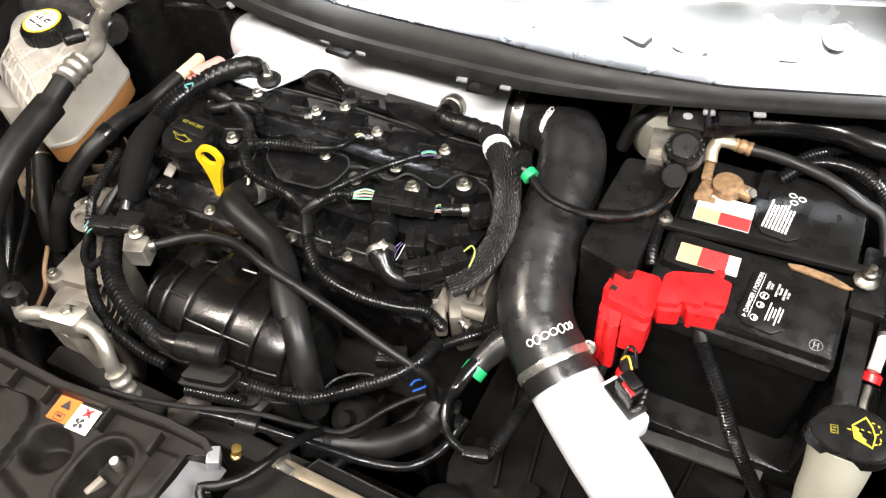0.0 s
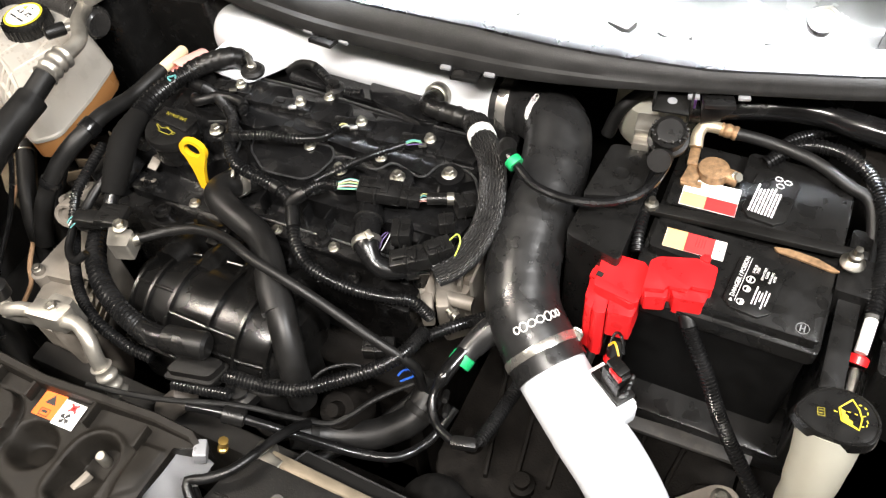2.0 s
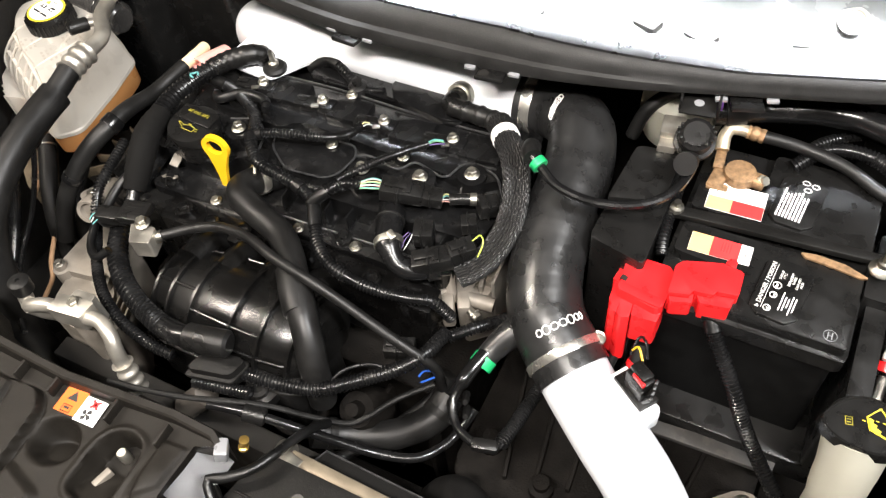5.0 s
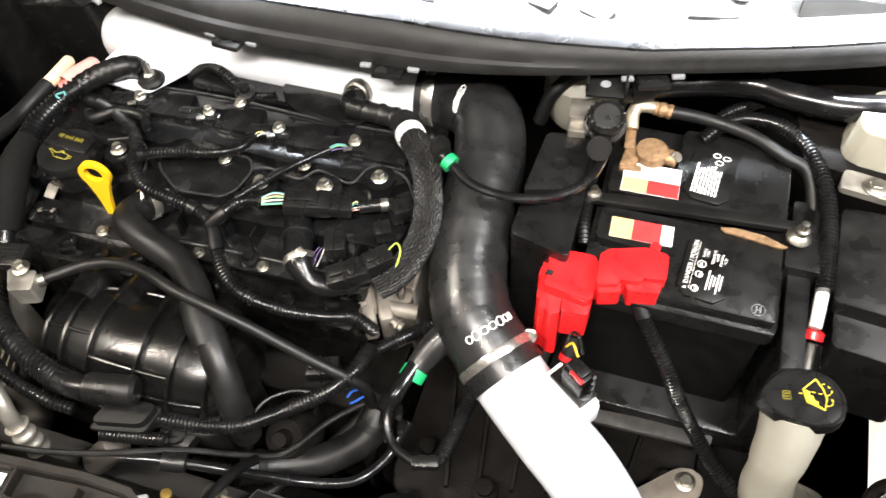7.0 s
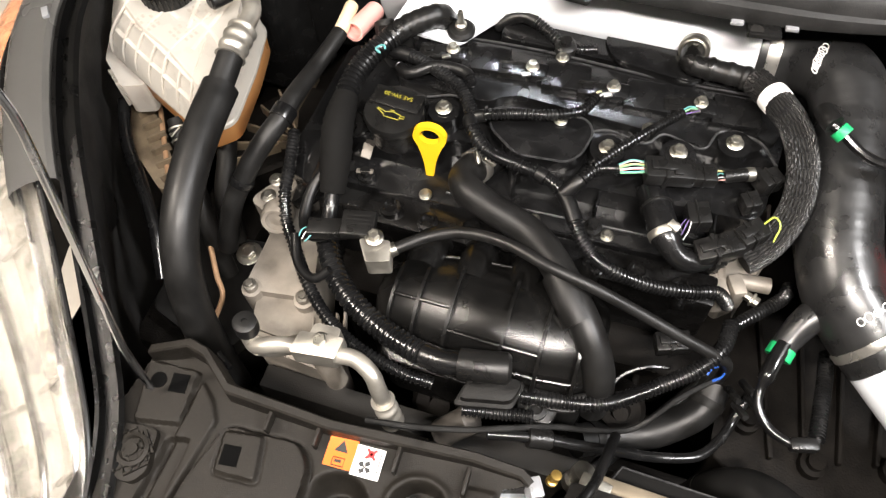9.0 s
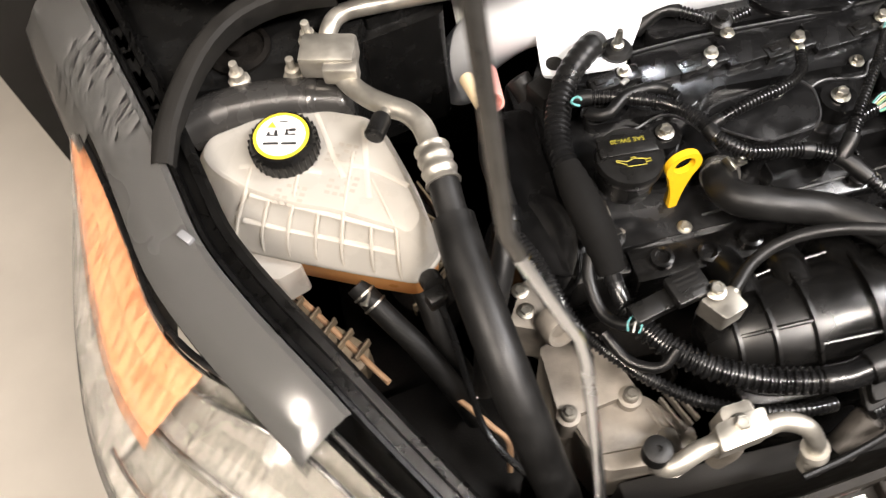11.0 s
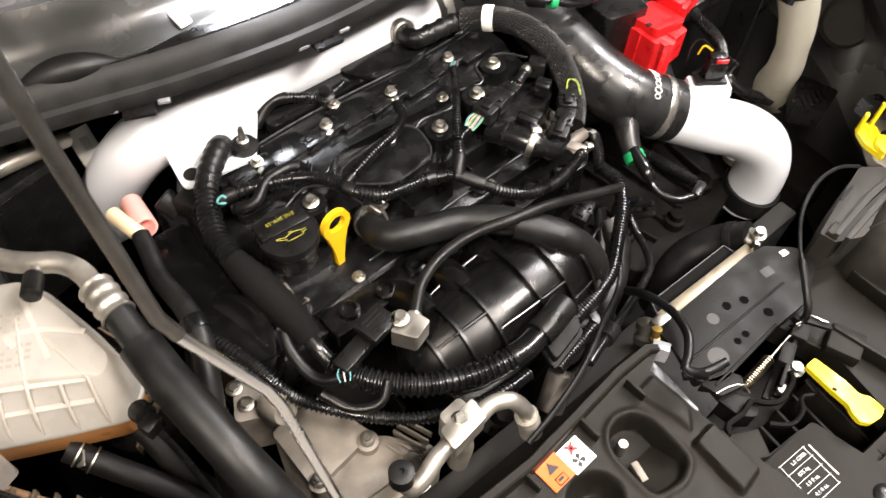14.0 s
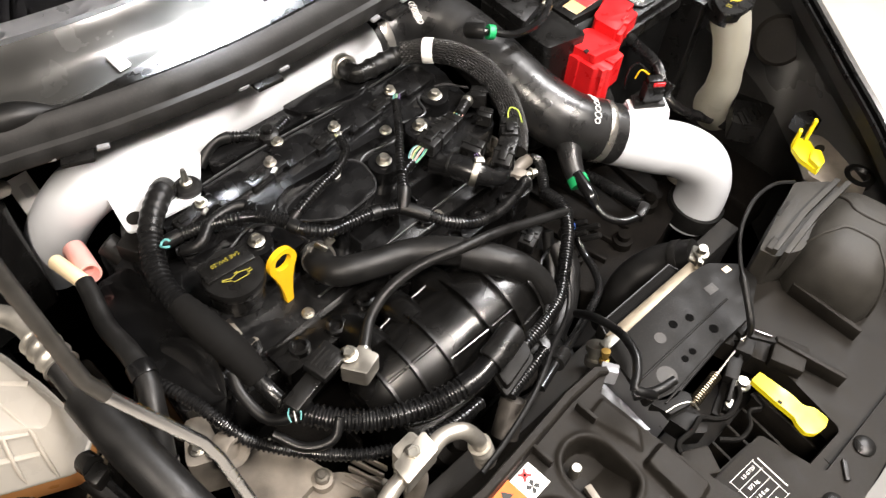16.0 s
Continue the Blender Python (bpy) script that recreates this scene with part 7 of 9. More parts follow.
sweep(bm, [(0.080, -0.566, 0.738), (0.097, -0.582, 0.740), (0.118, -0.581, 0.742), (0.130, -0.570, 0.744), (0.146, -0.578, 0.744), (0.150, -0.560, 0.748)], 0.0028, 8, flat=1.7)
part("catch_loop", bm, DARKSTEEL, latch)
for a, b in (((0.060, -0.462), (0.235, -0.466)), ((0.062, -0.500), (0.180, -0.496))):
    bm = bmesh.new()
    d = Vector(b) - Vector(a)
    block(bm, ((a[0] + b[0]) / 2, (a[1] + b[1]) / 2, 0.7505), (d.length, 0.003, 0.004), turn(0, 0, math.degrees(math.atan2(d.y, d.x))), 0.0012)
    part("plate_fold", bm, DARKSTEEL, latch)
bm = bmesh.new()
coilpts = []
for k in range(150):
    a = k / 150 * 2 * math.pi * 15
    coilpts.append(Vector((0.090 + 0.054 * k / 150, -0.5205 + 0.003 * k / 150 + 0.0060 * math.cos(a), 0.742 + 0.0060 * math.sin(a))))
sweep(bm, coilpts, 0.0012, 5, raw=True)
part("spring", bm, SPRING, latch, "coiled steel return spring")
bm = bmesh.new()
sweep(bm, [(0.140, -0.518, 0.744), (0.165, -0.516, 0.750), (0.198, -0.514, 0.758)], 0.0013, 6)
part("release_wire", bm, STEEL, latch, "thin bright release wire")
LCAB = [(0.200, -0.514, 0.766), (0.202, -0.511, 0.780), (0.211, -0.497, 0.792), (0.225, -0.479, 0.801), (0.242, -0.457, 0.811), (0.267, -0.436, 0.820), (0.292, -0.424, 0.827), (0.331, -0.416, 0.829), (0.375, -0.418, 0.820), (0.418, -0.428, 0.800)]
hose_thing("latch_cable", "black bonnet release cable arching from the latch", LCAB, lambda s, i: 0.0046 if s < 0.26 else 0.0024, RUBBER, "cable", 10)
# yellow secondary release lever
lever = thing("release_lever", (0.15, -0.59, 0.76), "bright yellow bonnet release lever", "lever")
bm = bmesh.new()
prism(bm, rounded([(0.1475, -0.551), (0.1635, -0.5515), (0.1656, -0.584), (0.1663, -0.590), (0.1639, -0.6085), (0.171, -0.618), (0.1705, -0.636), (0.159, -0.639), (0.144, -0.636), (0.137, -0.627), (0.140, -0.615), (0.1443, -0.609), (0.1447, -0.588)], 0.0025), 0.763, 0.771, bevel=0.0018)
part("blade", bm, LEMON, lever)
bm = bmesh.new()
block(bm, (0.1475, -0.588, 0.7702), (0.004, 0.005, 0.0015), turn(0, 0, 6), 0)
part("notch", bm, LINER, lever)

# radiator top edge, white ducting and dark radiator hose
rad = thing("radiator", (0.15, -0.38, 0.55), "radiator with a bare aluminium top edge", "radiator")
bm = bmesh.new()
prism(bm, [(0.088, -0.412), (0.256, -0.418), (0.256, -0.398), (0.088, -0.394)], 0.60, 0.742, bevel=0.002)
part("top_edge", bm, mat("bare_aluminium_sheet", (0.22, 0.185, 0.135), 0.42, 0.6, vary=0.1, bump=0.1), rad)
bm = bmesh.new()
prism(bm, [(-0.30, -0.40), (0.40, -0.40), (0.40, -0.372), (-0.30, -0.372)], 0.40, 0.69, bevel=0.003)
part("core", bm, LINER, rad)
bm = bmesh.new()
prism(bm, [(0.10, -0.392), (0.255, -0.396), (0.252, -0.375), (0.11, -0.372)], 0.60, 0.715, bevel=0.003)
part("shroud", bm, TAPE, rad)
# shroud rim takes the same painted highlight grey
bm = bmesh.new()
sweep(bm, [(0.103, -0.393, 0.7155), (0.112, -0.3735, 0.7155), (0.251, -0.3765, 0.7155), (0.2545, -0.396, 0.7155)], 0.0013, 6, raw=True)
part("shroud_rim", bm, EDGELIGHT, rad, "grey rim coloured as an edge highlight")
bm = bmesh.new()
lathe(bm, [(0.014, 0), (0.014, 0.008), (0.010, 0.010), (0.010, 0.018), (0.013, 0.019), (0.013, 0.027), (0.006, 0.028), (0, 0.030)], aim((0.068, -0.404, 0.708), (0.078, -0.392, 0.735)), 14)
block(bm, (0.088, -0.410, 0.735), (0.032, 0.024, 0.008), turn(0, 0, -10), 0.002)
single("radiator_mount", bm, STEEL, (0.075, -0.40, 0.70), "zinc-plated radiator mount bolt and tab", "bolt")
bm = bmesh.new()
lathe(bm, [(0.010, 0), (0.010, 0.005), (0.006, 0.006), (0.006, 0.014), (0, 0.014)], Matrix.Translation((0.272, -0.402, 0.746)), 14)
block(bm, (0.270, -0.400, 0.740), (0.026, 0.020, 0.006), turn(0, 0, 20), 0.002)
block(bm, (0.258, -0.408, 0.738), (0.010, 0.006, 0.016), turn(0, 0, 40), 0.001)
single("radiator_mount", bm, STEEL, (0.275, -0.40, 0.745), "aluminium radiator mount clip", "bolt")
RADH = [(0.215, -0.345, 0.56), (0.232, -0.338, 0.61), (0.255, -0.340, 0.645), (0.282, -0.358, 0.672), (0.30, -0.39, 0.70)]
rh = hose_thing("radiator_hose", "thick black radiator hose beside the fan", RADH, 0.0265, RUBBER, seg=24)
band(RADH, 0.0265, 0.86, 0.012, DARKSTEEL, rh, label="dark spring clamp")
band(RADH, 0.0265, 0.15, 0.012, DARKSTEEL, rh, label="dark spring clamp")
duct2 = thing("front_duct", (0.03, -0.47, 0.68), "pale grey plastic air duct beside the latch", "duct")
part("wall", sheet([[(0.062, -0.430, 0.750), (0.056, -0.470, 0.748), (0.052, -0.515, 0.744)], [(0.030, -0.430, 0.66), (0.026, -0.470, 0.66), (0.024, -0.515, 0.66)]], 0.002), STRIPE, duct2)
part("wedge", sheet([[(0.004, -0.429, 0.764), (0.002, -0.470, 0.764), (-0.002, -0.500, 0.764)], [(0.036, -0.434, 0.742), (0.034, -0.470, 0.742), (0.030, -0.506, 0.742)]], 0.002), STRIPE, duct2, "pale grey duct flank")
loom_thing([(0.098, -0.345, 0.72), (0.095, -0.360, 0.738), (0.091, -0.385, 0.757), (0.085, -0.415, 0.770), (0.073, -0.442, 0.775), (0.053, -0.460, 0.775), (0.038, -0.468, 0.774), (0.045, -0.478, 0.770), (0.056, -0.487, 0.762)], 0.0046, "taped black lead crossing the latch platform", taped=((0, 1),))
loom_thing([(0.04, -0.470, 0.755), (0.065, -0.485, 0.760), (0.09, -0.49, 0.758)], 0.0045, "short lead clipped on the latch", name="sensor_lead", taped=((0, 1),))

# intake box and front panels on the battery side
abox = thing("intake_box", (0.40, -0.50, 0.70), "black plastic air intake box with a domed snorkel", "box")
bm = bmesh.new()
prism(bm, rounded([(0.292, -0.458), (0.424, -0.428), (0.462, -0.460), (0.455, -0.486), (0.330, -0.494), (0.297, -0.478)], 0.004), 0.69, 0.795, bevel=0.003)
part("lid", bm, DOME, abox)
bm = bmesh.new()
dm = Matrix.Translation((0.402, -0.532, 0.722)) @ turn(0, 0, 10)
rings = []
for k in range(9):
    a = k / 8 * math.pi / 2 * 0.93
    f, h = math.cos(a) ** 0.55, 0.098 * math.sin(a) ** 0.8
    ring = []
    for n in range(40):
        t = 2 * math.pi * n / 40
        c, q = math.cos(t), math.sin(t)
        ring.append(bm.verts.new(dm @ Vector((0.088 * f * math.copysign(abs(c) ** 0.6, c), 0.062 * f * math.copysign(abs(q) ** 0.6, q), h))))
    rings.append(ring)
for a, b in zip(rings, rings[1:]):
    for k in range(40):
        bm.faces.new((a[k], a[(k + 1) % 40], b[(k + 1) % 40], b[k]))
bm.faces.new(rings[-1])
seams = [[r[n].co.copy() for r in rings] + [r[40 - n].co.copy() for r in reversed(rings)] for n in (7, 13)]
part("dome", bm, DOME, abox)
for line in seams:
    bm = bmesh.new()
    sweep(bm, line, 0.0022, 8)
    part("seam", bm, DOME, abox)
for y, z0, z1 in ((-0.466, 0.788, 0.806), (-0.479, 0.780, 0.812)):
    bm = bmesh.new()
    prism(bm, rounded([(0.296, y - 0.004), (0.380, y + 0.004), (0.460, y + 0.004), (0.462, y - 0.003), (0.380, y - 0.003), (0.298, y - 0.010)], 0.001), z0, z1, bevel=0.0012)
    part("lid_flange", bm, DOME, abox)
bm = bmesh.new()
block(bm, (0.372, -0.4425, 0.7945), (0.030, 0.004, 0.0018), turn(0, 0, 6), 0.0005)
part("clip_slot", bm, LINER, abox)
bm = bmesh.new()
block(bm, (0.308, -0.468, 0.790), (0.022, 0.014, 0.012), turn(0, 0, 8), 0.0015)
part("lid_clip", bm, DOME, abox)
fp = thing("grille_surround", (0.2, -0.6, 0.70), "black plastic front panel with moulded ribs and clips", "panel")
bm = bmesh.new()
prism(bm, rounded([(0.185, -0.470), (0.330, -0.470), (0.420, -0.560), (0.48, -0.62), (0.40, -0.69), (0.18, -0.70), (0.03, -0.72), (0.03, -0.585), (0.108, -0.592), (0.126, -0.652), (0.196, -0.655), (0.214, -0.560), (0.205, -0.545)], 0.006), 0.700, 0.735, bevel=0.003)
part("deck", bm, COVER, fp)
for a, b in (((0.229, -0.541), (0.245, -0.625)), ((0.316, -0.510), (0.316, -0.605))):
    bm = bmesh.new()
    d = Vector(b) - Vector(a)
    block(bm, ((a[0] + b[0]) / 2, (a[1] + b[1]) / 2, 0.733), (0.007, d.length, 0.024), turn(0, 0, math.degrees(math.atan2(d.y, d.x)) - 90), 0.002)
    part("rib", bm, COVER, fp)
bm = bmesh.new()
block(bm, (0.226, -0.562, 0.733), (0.038, 0.040, 0.020), turn(0, 0, 20), 0.003)
part("block", bm, COVER, fp)
bm = bmesh.new()
block(bm, (0.030, -0.568, 0.744), (0.034, 0.032, 0.018), turn(0, 0, -28), 0.003)
part("block", bm, COVER, fp)
bm = bmesh.new()
prism(bm, [(0.03, -0.51), (0.30, -0.51), (0.30, -0.70), (0.03, -0.70)], 0.615, 0.625)
part("floor", bm, LINER, fp)
for k in range(4):
    bm = bmesh.new()
    block(bm, (0.105 + 0.032 * k, -0.61, 0.625), (0.004, 0.10, 0.050), turn(0, 0, -6), 0.001)
    part("inner_rib", bm, COVER, fp)
bm = bmesh.new()
block(bm, (0.172, -0.668, 0.7352), (0.046, 0.012, 0.001), turn(0, 0, -6), 0)
part("lever_slot", bm, LINER, fp)
bm = bmesh.new()
prism(bm, rounded([(0.030, -0.590), (0.115, -0.594), (0.130, -0.668), (0.30, -0.668), (0.30, -0.70), (0.03, -0.72)], 0.005), 0.735, 0.745, bevel=0.002)
low = part("label_step", bm, COVER, fp)
for x, y in ((0.190, -0.682), (0.105, -0.692)):
    bm = bmesh.new()
    lathe(bm, [(0.0125, 0.745), (0.0125, 0.747), (0.009, 0.7495), (0, 0.7505)], Matrix.Translation((x, y, 0)), 20)
    part("clip_head", bm, PLASTIC, fp)
bm = bmesh.new()
block(bm, (0.148, -0.682, 0.745), (0.024, 0.006, 0.004), turn(0, 0, 40), 0.001)
part("tie", bm, PLASTIC, fp)
mm = Matrix.Translation((0.062, -0.616, 0.7456)) @ turn(0, 0, -4)
for words, x, y in (("1.0 GTDI", 0.004, 0.006), ("875 kg", -0.002, -0.006), ("1.8 fl oz", -0.002, -0.018), ("4.1 fl oz", -0.002, -0.030)):
    text_mesh(words, 0.0058, PAPER, mm @ Matrix.Translation((x, y, 0)), low)
bars(mm, [(0.0, 0.012 - 0.012 * k, 0.042, 0.0005) for k in range(5)] + [(0.019, -0.012, 0.0005, 0.048), (-0.019, -0.012, 0.0005, 0.048), (0.026, -0.010, 0.0012, 0.040)], PAPER, low)
bm = bmesh.new()
lathe(bm, [(0.006, 0), (0.006, 0.004), (0.004, 0.005), (0.004, 0.012), (0.0055, 0.013), (0.0055, 0.017), (0, 0.018)], aim((0.046, -0.421, 0.762), (0.052, -0.414, 0.79)), 12)
single("brass_screw", bm, mat("yellow_brass", (0.55, 0.36, 0.10), 0.3, 0.9, bump=0.1), (0.046, -0.421, 0.762), "small yellow brass screw by the radiator cover", "screw")
bm = bmesh.new()
block(bm, (0.030, -0.437, 0.764), (0.014, 0.020, 0.021), turn(0, 12, 30), 0.002)
part("lip_end", bm, STRIPE, front, "rubbed grey end of the rear lip")
bumper = thing("bumper_top", (0.1, -0.74, 0.60), "dark grey painted bumper edge below the grille panel", "bumper")
bm = bmesh.new()
prism(bm, rounded([(-0.45, -0.62), (-0.30, -0.70), (0.18, -0.715), (0.40, -0.70), (0.50, -0.63), (0.50, -0.68), (0.38, -0.745), (0.10, -0.76), (-0.30, -0.745), (-0.46, -0.67)], 0.02), 0.45, 0.725, bevel=0.008)
part("skin", bm, PAINT, bumper)

# yellow-capped bulb bracket at the far wing
lampb = thing("lamp_bracket", (0.55, -0.37, 0.73), "grey metal headlamp bracket with a yellow plastic clip", "bracket")
bm = bmesh.new()
prism(bm, rounded([(0.548, -0.375), (0.578, -0.385), (0.584, -0.402), (0.562, -0.455), (0.545, -0.490), (0.522, -0.495), (0.505, -0.470), (0.500, -0.425)], 0.006), 0.735, 0.750, bevel=0.003)
part("plate", bm, ALU_DULL, lampb)
bm = bmesh.new()
prism(bm, rounded([(0.545, -0.378), (0.552, -0.392), (0.526, -0.426), (0.506, -0.432), (0.510, -0.400), (0.522, -0.380)], 0.004), 0.750, 0.758, bevel=0.002)
prism(bm, rounded([(0.530, -0.405), (0.538, -0.414), (0.522, -0.430), (0.506, -0.430), (0.512, -0.412)], 0.003), 0.757, 0.766, bevel=0.002)
for x, y, h in ((0.549, -0.386, 0.042), (0.524, -0.380, 0.034)):
    block(bm, (x, y, 0.755), (0.008, 0.005, h), turn(0, 0, 30), 0.0012)
part("clip", bm, LEMON, lampb, "bright yellow clip")
bm = bmesh.new()
lathe(bm, [(0.008, 0.7502), (0.008, 0.7508), (0, 0.7508)], Matrix.Translation((0.556, -0.408, 0)) @ Matrix.Diagonal((1.4, 0.8, 1, 1)), 16)
part("hole", bm, LINER, lampb)
bm = bmesh.new()
lathe(bm, [(0.022, 0), (0.022, 0.008), (0.014, 0.010), (0.010, 0.006), (0, 0.006)], Matrix.Translation((0.555, -0.474, 0.742)), 20)
part("adjuster", bm, PLASTIC, lampb)
bm = bmesh.new()
prism(bm, rounded([(0.562, -0.350), (0.592, -0.365), (0.582, -0.387), (0.558, -0.377)], 0.004), 0.750, 0.775, bevel=0.002)
part("boot", bm, PLASTIC, lampb, "black rubber boot")
# headlamp back at this wing, and its hose
hl = thing("far_headlamp", (0.50, -0.48, 0.70), "black plastic back of the headlamp", "headlamp")
bm = bmesh.new()
prism(bm, rounded([(0.44, -0.50), (0.515, -0.45), (0.50, -0.42), (0.455, -0.43)], 0.01), 0.66, 0.738, bevel=0.006)
part("housing", bm, PLASTIC, hl)
# ---- coolant tank, air conditioning lines and the near wing ----
tank = thing("coolant_tank", (-0.53, -0.07, 0.70), "milky coolant expansion tank holding orange coolant", "tank")
TANK_LOW = [(-0.657, 0.017), (-0.645, 0.038), (-0.577, 0.050), (-0.497, 0.038), (-0.446, 0.015), (-0.430, -0.055), (-0.420, -0.136), (-0.448, -0.162), (-0.508, -0.135), (-0.567, -0.106), (-0.629, -0.074), (-0.652, -0.019)]
TANK_TOP = [(-0.643, 0.010), (-0.632, 0.030), (-0.575, 0.042), (-0.503, 0.032), (-0.458, 0.010), (-0.441, -0.055), (-0.430, -0.126), (-0.444, -0.142), (-0.512, -0.098), (-0.560, -0.076), (-0.603, -0.046), (-0.632, -0.016)]


def tank_ring(f, z, shrink=1.0, r=0.012):
    """The tank's outline between its seam (f = 0) and its top edge (f = 1)."""
    c = Vector((-0.53, -0.045, 0))
    pts = [(a[0] + (b[0] - a[0]) * f, a[1] + (b[1] - a[1]) * f) for a, b in zip(TANK_LOW, TANK_TOP)]
    return [(c + (Vector((x, y, 0)) - c) * shrink) + Vector((0, 0, z)) for x, y in rounded(pts, r, 4)]


def loft(rings):
    bm = bmesh.new()
    vs = [[bm.verts.new(p) for p in r] for r in rings]
    n = len(vs[0])
    for a, b in zip(vs, vs[1:]):
        for k in range(n):
            bm.faces.new((a[k], a[(k + 1) % n], b[(k + 1) % n], b[k]))
    bm.faces.new(vs[0][::-1])
    bm.faces.new(vs[-1])
    return bm


part("shell", loft([tank_ring(0, 0.797, 0.985), tank_ring(0, 0.799, 1.0), tank_ring(0, 0.804, 1.0), tank_ring(0, 0.806, 0.985), tank_ring(0.25, 0.826, 0.99), tank_ring(0.7, 0.846, 0.99), tank_ring(1, 0.855, 0.985), tank_ring(1, 0.861, 0.95), tank_ring(1, 0.863, 0.90)]), TANK, tank)
part("coolant_level", loft([tank_ring(0, 0.762, 0.93), tank_ring(0, 0.767, 0.965), tank_ring(0, 0.797, 0.975)]), COOLANT, tank, "orange coolant behind the tank wall")
# moulded flutes down the front wall, and the rib net on the top
# darker copy of the tank plastic paints recess shade on the lettering bars
MOULD = translucent("milky_mould_shade", (0.50, 0.46, 0.41), (0.66, 0.60, 0.52))
RIB = translucent("clear_milky_rib", (0.64, 0.615, 0.57), (0.80, 0.75, 0.67), 0.3, 0.5)
def tank_point(f, up):
    """A point on the tank's front wall: share f along it, and up from the seam to the top edge."""
    a = Vector((-0.629, -0.072, 0)).lerp(Vector((-0.449, -0.160, 0)), f)
    b = Vector((-0.603, -0.046, 0)).lerp(Vector((-0.446, -0.138, 0)), f)
    return a.lerp(b, up ** 1.6) + Vector((0.0007, 0.0011, 0.8026 + 0.056 * up ** 0.8))


for f, back in ((0.03, (0.010, 0.030)), (0.17, None), (0.31, (0.016, 0.050)), (0.46, None), (0.60, (0.022, 0.070)), (0.76, None), (0.90, (-0.012, 0.060))):
    line = [tank_point(f, u) for u in (0.0, 0.25, 0.5, 0.75, 0.97)]
    if back:
        line += [line[-1] + Vector((back[0] * q, back[1] * q, 0.0035)) for q in (0.25, 0.6, 1.0)]
    bm = bmesh.new()
    sweep(bm, line, 0.0042, 10, flat=0.5)
    part("rib", bm, RIB, tank)
for up in (0.55, 0.97):
    bm = bmesh.new()
    sweep(bm, [tank_point(0.06 + q * 0.083, up) for q in range(11)], 0.0034, 10, flat=0.5)
    part("ridge", bm, RIB, tank)
for line in ([(-0.60, -0.020), (-0.56, -0.030), (-0.52, -0.048)], [(-0.515, 0.025), (-0.508, -0.02), (-0.500, -0.060)], [(-0.470, -0.005), (-0.476, -0.05), (-0.480, -0.09)], [(-0.505, -0.040), (-0.470, -0.058), (-0.440, -0.085)]):
    bm = bmesh.new()
    sweep(bm, [(x, y, 0.8622) for x, y in line], 0.0034, 8, flat=0.5)
    part("rib", bm, RIB, tank)
for x, y in ((-0.497, -0.030), (-0.503, -0.068), (-0.555, -0.066)):
    bars(Matrix.Translation((x, y, 0.8632)) @ turn(0, 0, -28), [(-0.012 + 0.008 * i, 0.010 - 0.007 * j, 0.0055, 0.0035) for i in range(4) for j in range(4) if (i * 3 + j * 5) % 4], MOULD, tank, "moulded_text")
bm = bmesh.new()
prism(bm, rounded([(-0.645, -0.055), (-0.632, -0.086), (-0.590, -0.120), (-0.562, -0.110), (-0.575, -0.070), (-0.62, -0.045)], 0.005), 0.745, 0.797, bevel=0.004)
for q in (0.25, 0.5, 0.75):
    block(bm, (-0.632 + 0.042 * q, -0.088 - 0.034 * q, 0.750), (0.004, 0.006, 0.042), turn(0, 0, -40), 0.001)
part("foot_lug", bm, TANK, tank)
capm = Matrix.Translation((-0.551, -0.012, 0.861)) @ Matrix.Scale(0.9, 4)
bm = bmesh.new()
lathe(bm, [(0.036, 0), (0.038, 0.003), (0.038, 0.020), (0.034, 0.028), (0.0, 0.029)], capm, 40)
tcap = part("cap", bm, PLASTIC, tank, "black ribbed cap")
for k in range(30):
    a = 2 * math.pi * k / 30
    bm = bmesh.new()
    block(bm, (0.0338 * math.cos(a), 0.0338 * math.sin(a), 0.003), (0.003, 0.003, 0.019), capm, 0)
    part("grip_rib", bm, PLASTIC, tcap)
bm = bmesh.new()
lathe(bm, [(0.031, 0.0288), (0.031, 0.0296), (0, 0.0296)], capm, 40)
part("yellow_ring", bm, YPRINT, tcap)
bm = bmesh.new()
lathe(bm, [(0.027, 0.0295), (0.027, 0.0301), (0, 0.0301)], capm, 40)
face = part("cap_label", bm, PAPER, tcap, "white warning label")
bars(capm @ turn(0, 0, -14) @ Matrix.Translation((0, 0, 0.0303)), [(-0.010, -0.011, 0.017, 0.0036), (0.010, -0.011, 0.017, 0.0036), (-0.010, 0.0, 0.014, 0.002), (-0.006, 0.004, 0.004, 0.006), (-0.014, 0.003, 0.003, 0.004), (0.010, 0.001, 0.013, 0.002), (0.006, 0.005, 0.003, 0.007), (0.012, 0.007, 0.008, 0.004), (0.001, 0.018, 0.010, 0.002)], PRINT, face)
bm = bmesh.new()
prism(bm, [(-0.017, 0.010), (-0.006, 0.010), (-0.0115, 0.019)], 0.0303, 0.0306, capm @ turn(0, 0, -14))
part("warning_triangle", bm, YPRINT, face)
bm = bmesh.new()
lathe(bm, [(0.009, 0), (0.011, 0.003), (0.011, 0.016), (0.0, 0.017)], aim((-0.441, -0.172, 0.836), (-0.436, -0.192, 0.842)), 16)
block(bm, (-0.438, -0.196, 0.826), (0.020, 0.016, 0.020), turn(0, 0, 20), 0.003)
part("level_sensor", bm, PLASTIC, tank, "black level sensor plug")
